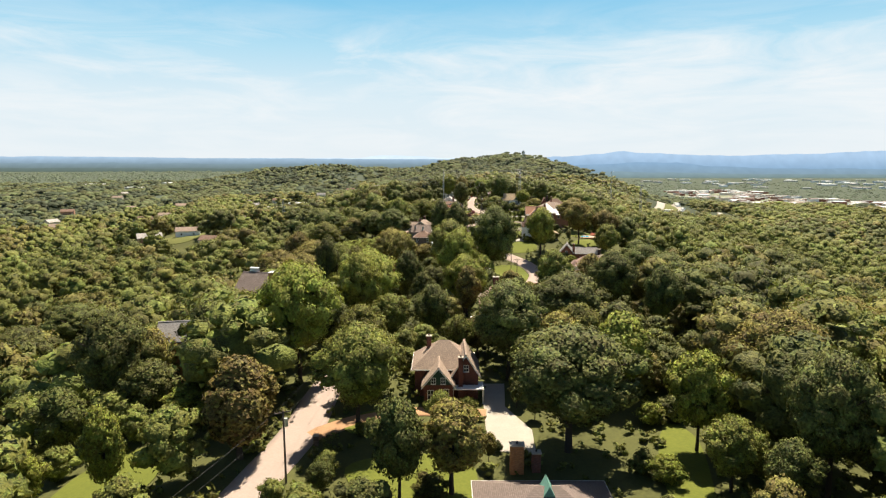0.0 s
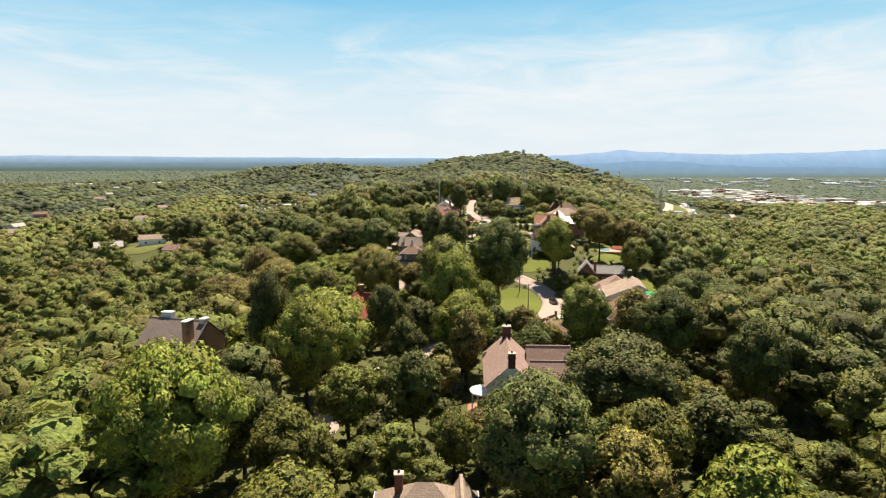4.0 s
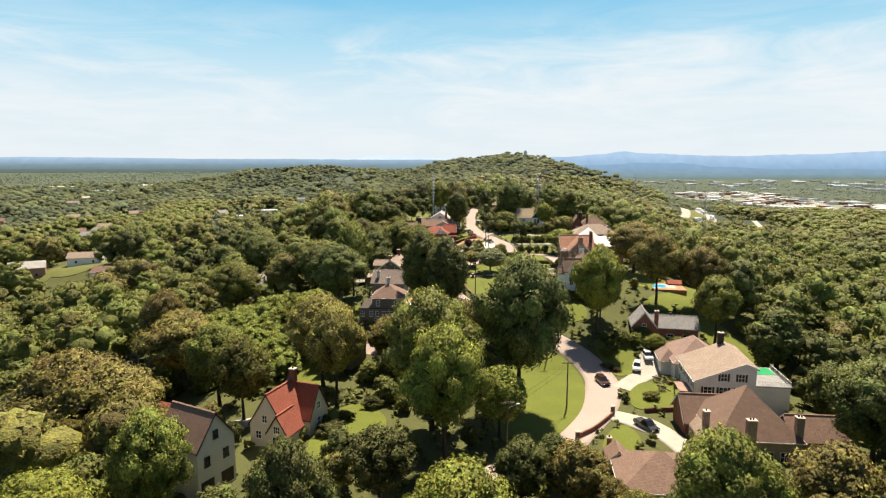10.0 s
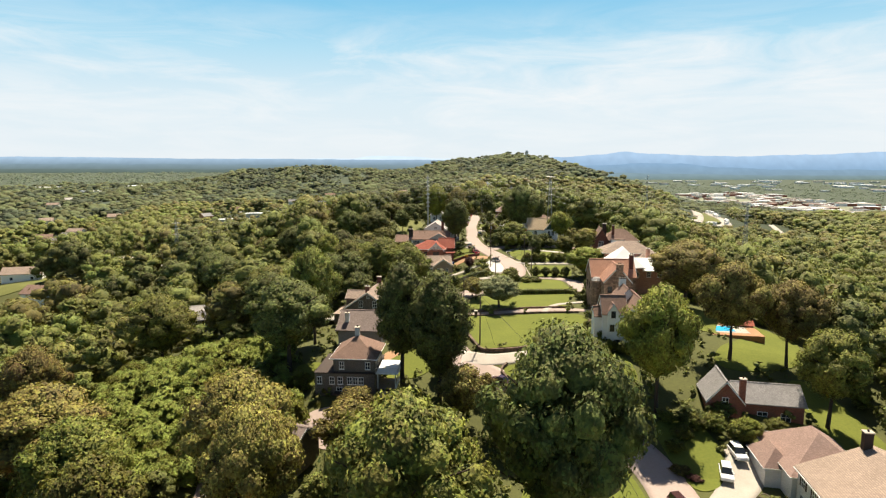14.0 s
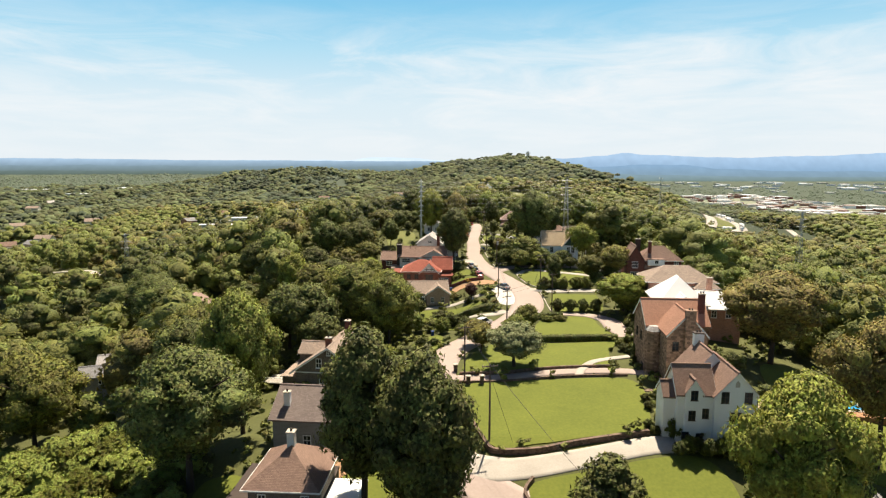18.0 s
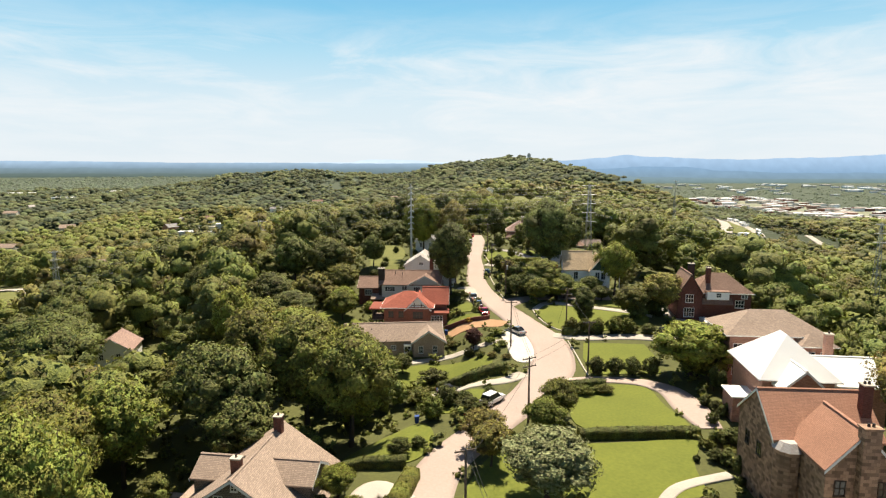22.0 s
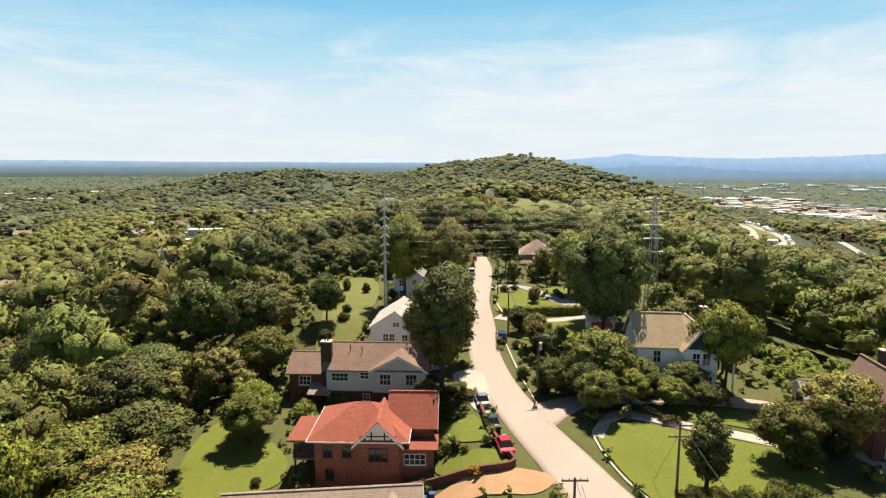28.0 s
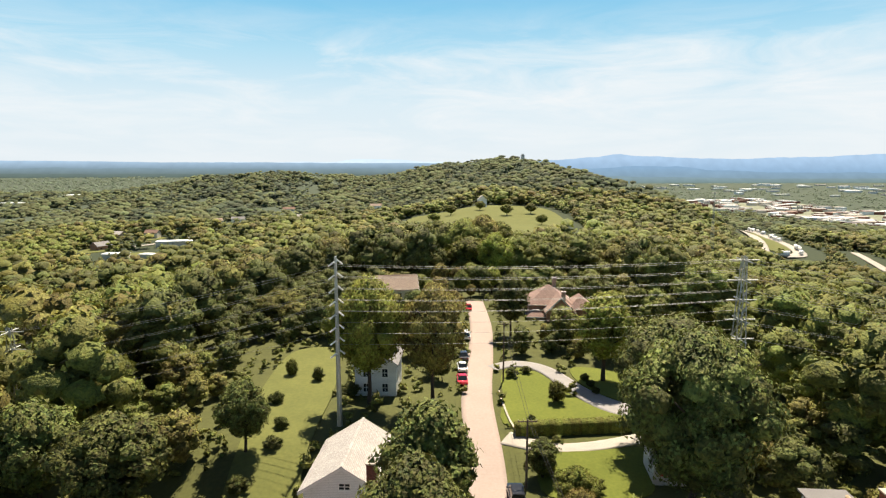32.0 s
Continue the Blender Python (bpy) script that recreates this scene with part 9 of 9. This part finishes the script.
def far_house(x, y, w, d, hgt, wall, cover, label, name="house", category="house", rz=0.0, flat=False):
    ob = thing(name, label, category, (x, y, land(x, y)), rz, "valley houses" if not flat else "far warehouses")
    if flat:
        part("wall", boxed(-w / 2, w / 2, -d / 2, d / 2, -3, hgt), wall, ob), part("roof", boxed(-w / 2 - 0.4, w / 2 + 0.4, -d / 2 - 0.4, d / 2 + 0.4, hgt + 0.004, hgt + 0.6), cover, ob)
    else:
        part("wall", prism(((-d / 2, -3), (d / 2, -3), (d / 2, hgt), (0, hgt + d * 0.28), (-d / 2, hgt)), -w / 2, w / 2, "x"), wall, ob)
        e = d / 2 + 0.6
        part("roof", prism(((-e, hgt - 0.3), (0, hgt + d * 0.28 + 0.05), (e, hgt - 0.3), (e, hgt - 0.05), (0, hgt + d * 0.28 + 0.3), (-e, hgt - 0.05)), -w / 2 - 0.5, w / 2 + 0.5, "x"), cover, ob)
        for u in (-w / 4, w / 4):
            part("window", boxed(u - 0.6, u + 0.6, -d / 2 - 0.05, -d / 2 + 0.05, 1, 2.4), M_GLASS, ob)


for x, y, rz in VALLEY:
    far_house(x, y, rnd.uniform(13, 19), rnd.uniform(9, 12), rnd.uniform(4.0, 6.5), rnd.choice((M_STUCCO, M_WHITE, M_BRICK_TAN, M_BRICK_PINK)), rnd.choice((R_TAN, R_BROWN, R_PALE, R_GREY)), "valley house with a pale roof among trees", rz=rz)
for x, y, w, d, rz in FLAT_ROOFS:
    far_house(x, y, w, d, 5, M_STUCCO, R_WHITE, "long low valley building with a white flat roof", "low_building", "building", rz, True)
for k in range(60):
    x, y = rnd.uniform(1250, 3000), rnd.uniform(2900, 4150)
    far_house(x, y, rnd.uniform(25, 80), rnd.uniform(20, 40), rnd.uniform(6, 10), rnd.choice((M_WHITE, M_STUCCO)), rnd.choice((R_WHITE, R_WHITE, R_PALE)), "far pale flat-roofed warehouse in the valley", "warehouse", "warehouse", rnd.uniform(-20, 20), True)
k = 0
while k < 230:
    x, y = rnd.uniform(880, 1520), rnd.uniform(1580, 2780)
    if inside(CITY, x, y):
        k += 1
        s = rnd.uniform(0.25, 0.9) ** 1.3
        far_house(x, y, 62 * s, 34 * s, rnd.uniform(6, 10), rnd.choice((M_WHITE, M_STUCCO, M_BRICK_PINK, M_BRICK_RED)), rnd.choice((R_WHITE, R_WHITE, R_WHITE, R_PALE, R_PALE, R_GREY, R_PINK, M_CONCRETE)), "far pale flat-roofed warehouse in the valley", "warehouse", "warehouse", rnd.uniform(-25, 25), True)
drape("town_ground", CITY, material("town_paving", (0.30, 0.29, 0.24), (0.12, 0.14, 0.06), 60, 0.95, 0, 20, spread=0.6), 0.8, "pale paved ground of a distant town", "town ground", grow=0, kind="stuff", cell=20)
for k in range(26):
    f = rnd.random()
    pts = HIGHWAY[1]
    i = min(int(f * (len(pts) - 1)), len(pts) - 2)
    g = f * (len(pts) - 1) - i
    x, y = pts[i][0] + (pts[i + 1][0] - pts[i][0]) * g, pts[i][1] + (pts[i + 1][1] - pts[i][1]) * g
    ob = thing("truck", "white lorry on the distant highway", "truck", (x + rnd.uniform(-3, 3), y, land(x, y) + 1.3), rnd.uniform(-60, -10), "highway lorries")
    part("trailer", boxed(-1.3, 1.3, -6, 4, 0.9, 3.9), M_WHITE, ob), part("cab", boxed(-1.2, 1.2, 4.2, 6.4, 0.5, 3.2), M_WHITE, ob)

# a small lookout tower on top of the hill
ob = thing("lookout_tower", "small grey lookout tower on top of a wooded hill", "tower", (238.4, 1800, land(238.4, 1800)))
part("shaft", prism(((-4.5, -2), (4.5, -2), (3.6, 17), (-3.6, 17)), -3.6, 3.6), M_STUCCO_PALE, ob), part("platform", boxed(-5, 5, -5, 5, 17, 18.2), M_CONCRETE, ob), part("lantern", boxed(-2.6, 2.6, -2.6, 2.6, 18.2, 21.5), M_STUCCO_PALE, ob)

# ---- distance ----
def ridge_line(name, label, y, x0, x1, base, profile, mat, seed, rough=10.0):
    """A far range of hills as a long solid with an uneven crest."""
    pts = []
    for k in range(241):
        f = k / 240
        x = x0 + (x1 - x0) * f
        top = lerp(profile, x) + rough * (noise.noise((x * 0.004, seed, 0)) + 0.5 * noise.noise((x * 0.013, seed, 3)) + 0.25 * noise.noise((x * 0.04, seed, 7)))
        pts.append((x, top))
    bm = bmesh.new()
    lo, hi, bk = [], [], []
    for x, z in pts:
        lo.append(bm.verts.new((x, y - 160, base))), hi.append(bm.verts.new((x, y, z))), bk.append(bm.verts.new((x, y + 60, base)))
    for i in range(len(pts) - 1):
        bm.faces.new((lo[i], lo[i + 1], hi[i + 1], hi[i])), bm.faces.new((hi[i], hi[i + 1], bk[i + 1], bk[i]))
    return tagged(link(name, bm, mat, smooth=True), label, "hills", kind="structure")


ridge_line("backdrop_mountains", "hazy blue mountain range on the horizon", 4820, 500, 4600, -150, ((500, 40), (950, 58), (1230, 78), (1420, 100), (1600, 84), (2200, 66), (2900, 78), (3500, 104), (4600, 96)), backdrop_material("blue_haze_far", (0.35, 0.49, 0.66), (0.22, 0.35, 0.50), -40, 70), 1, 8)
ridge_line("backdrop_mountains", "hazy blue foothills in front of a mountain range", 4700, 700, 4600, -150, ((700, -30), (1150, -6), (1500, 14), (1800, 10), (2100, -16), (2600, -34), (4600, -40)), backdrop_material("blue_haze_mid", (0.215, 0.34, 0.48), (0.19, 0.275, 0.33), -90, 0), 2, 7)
ridge_line("backdrop_hills", "hazy wooded rise at the far side of a valley", 4560, 600, 4600, -150, ((600, -40), (1600, -62), (2600, -74), (4600, -80)), backdrop_material("green_plain_haze", (0.195, 0.28, 0.32), (0.155, 0.215, 0.20), -105, -70), 6, 5)
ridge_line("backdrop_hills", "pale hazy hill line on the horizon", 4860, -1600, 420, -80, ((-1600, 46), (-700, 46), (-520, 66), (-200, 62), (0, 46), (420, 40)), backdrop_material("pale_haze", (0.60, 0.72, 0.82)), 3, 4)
ridge_line("backdrop_hills", "blue hazy plain at the horizon", 4700, -4600, 480, -80, ((-4600, 66), (-3000, 58), (-1500, 44), (-400, 38), (900, 32)), backdrop_material("blue_plain_haze", (0.34, 0.47, 0.61), (0.19, 0.27, 0.33), 0, 55), 4, 5)
ridge_line("backdrop_hills", "dim blue wooded rise in the distance", 4300, -4400, 450, -80, ((-4400, 14), (-2500, 10), (-1000, 4), (1200, -4)), backdrop_material("blue_green_plain_haze", (0.20, 0.285, 0.34), (0.13, 0.175, 0.175), -32, 14), 5, 9)
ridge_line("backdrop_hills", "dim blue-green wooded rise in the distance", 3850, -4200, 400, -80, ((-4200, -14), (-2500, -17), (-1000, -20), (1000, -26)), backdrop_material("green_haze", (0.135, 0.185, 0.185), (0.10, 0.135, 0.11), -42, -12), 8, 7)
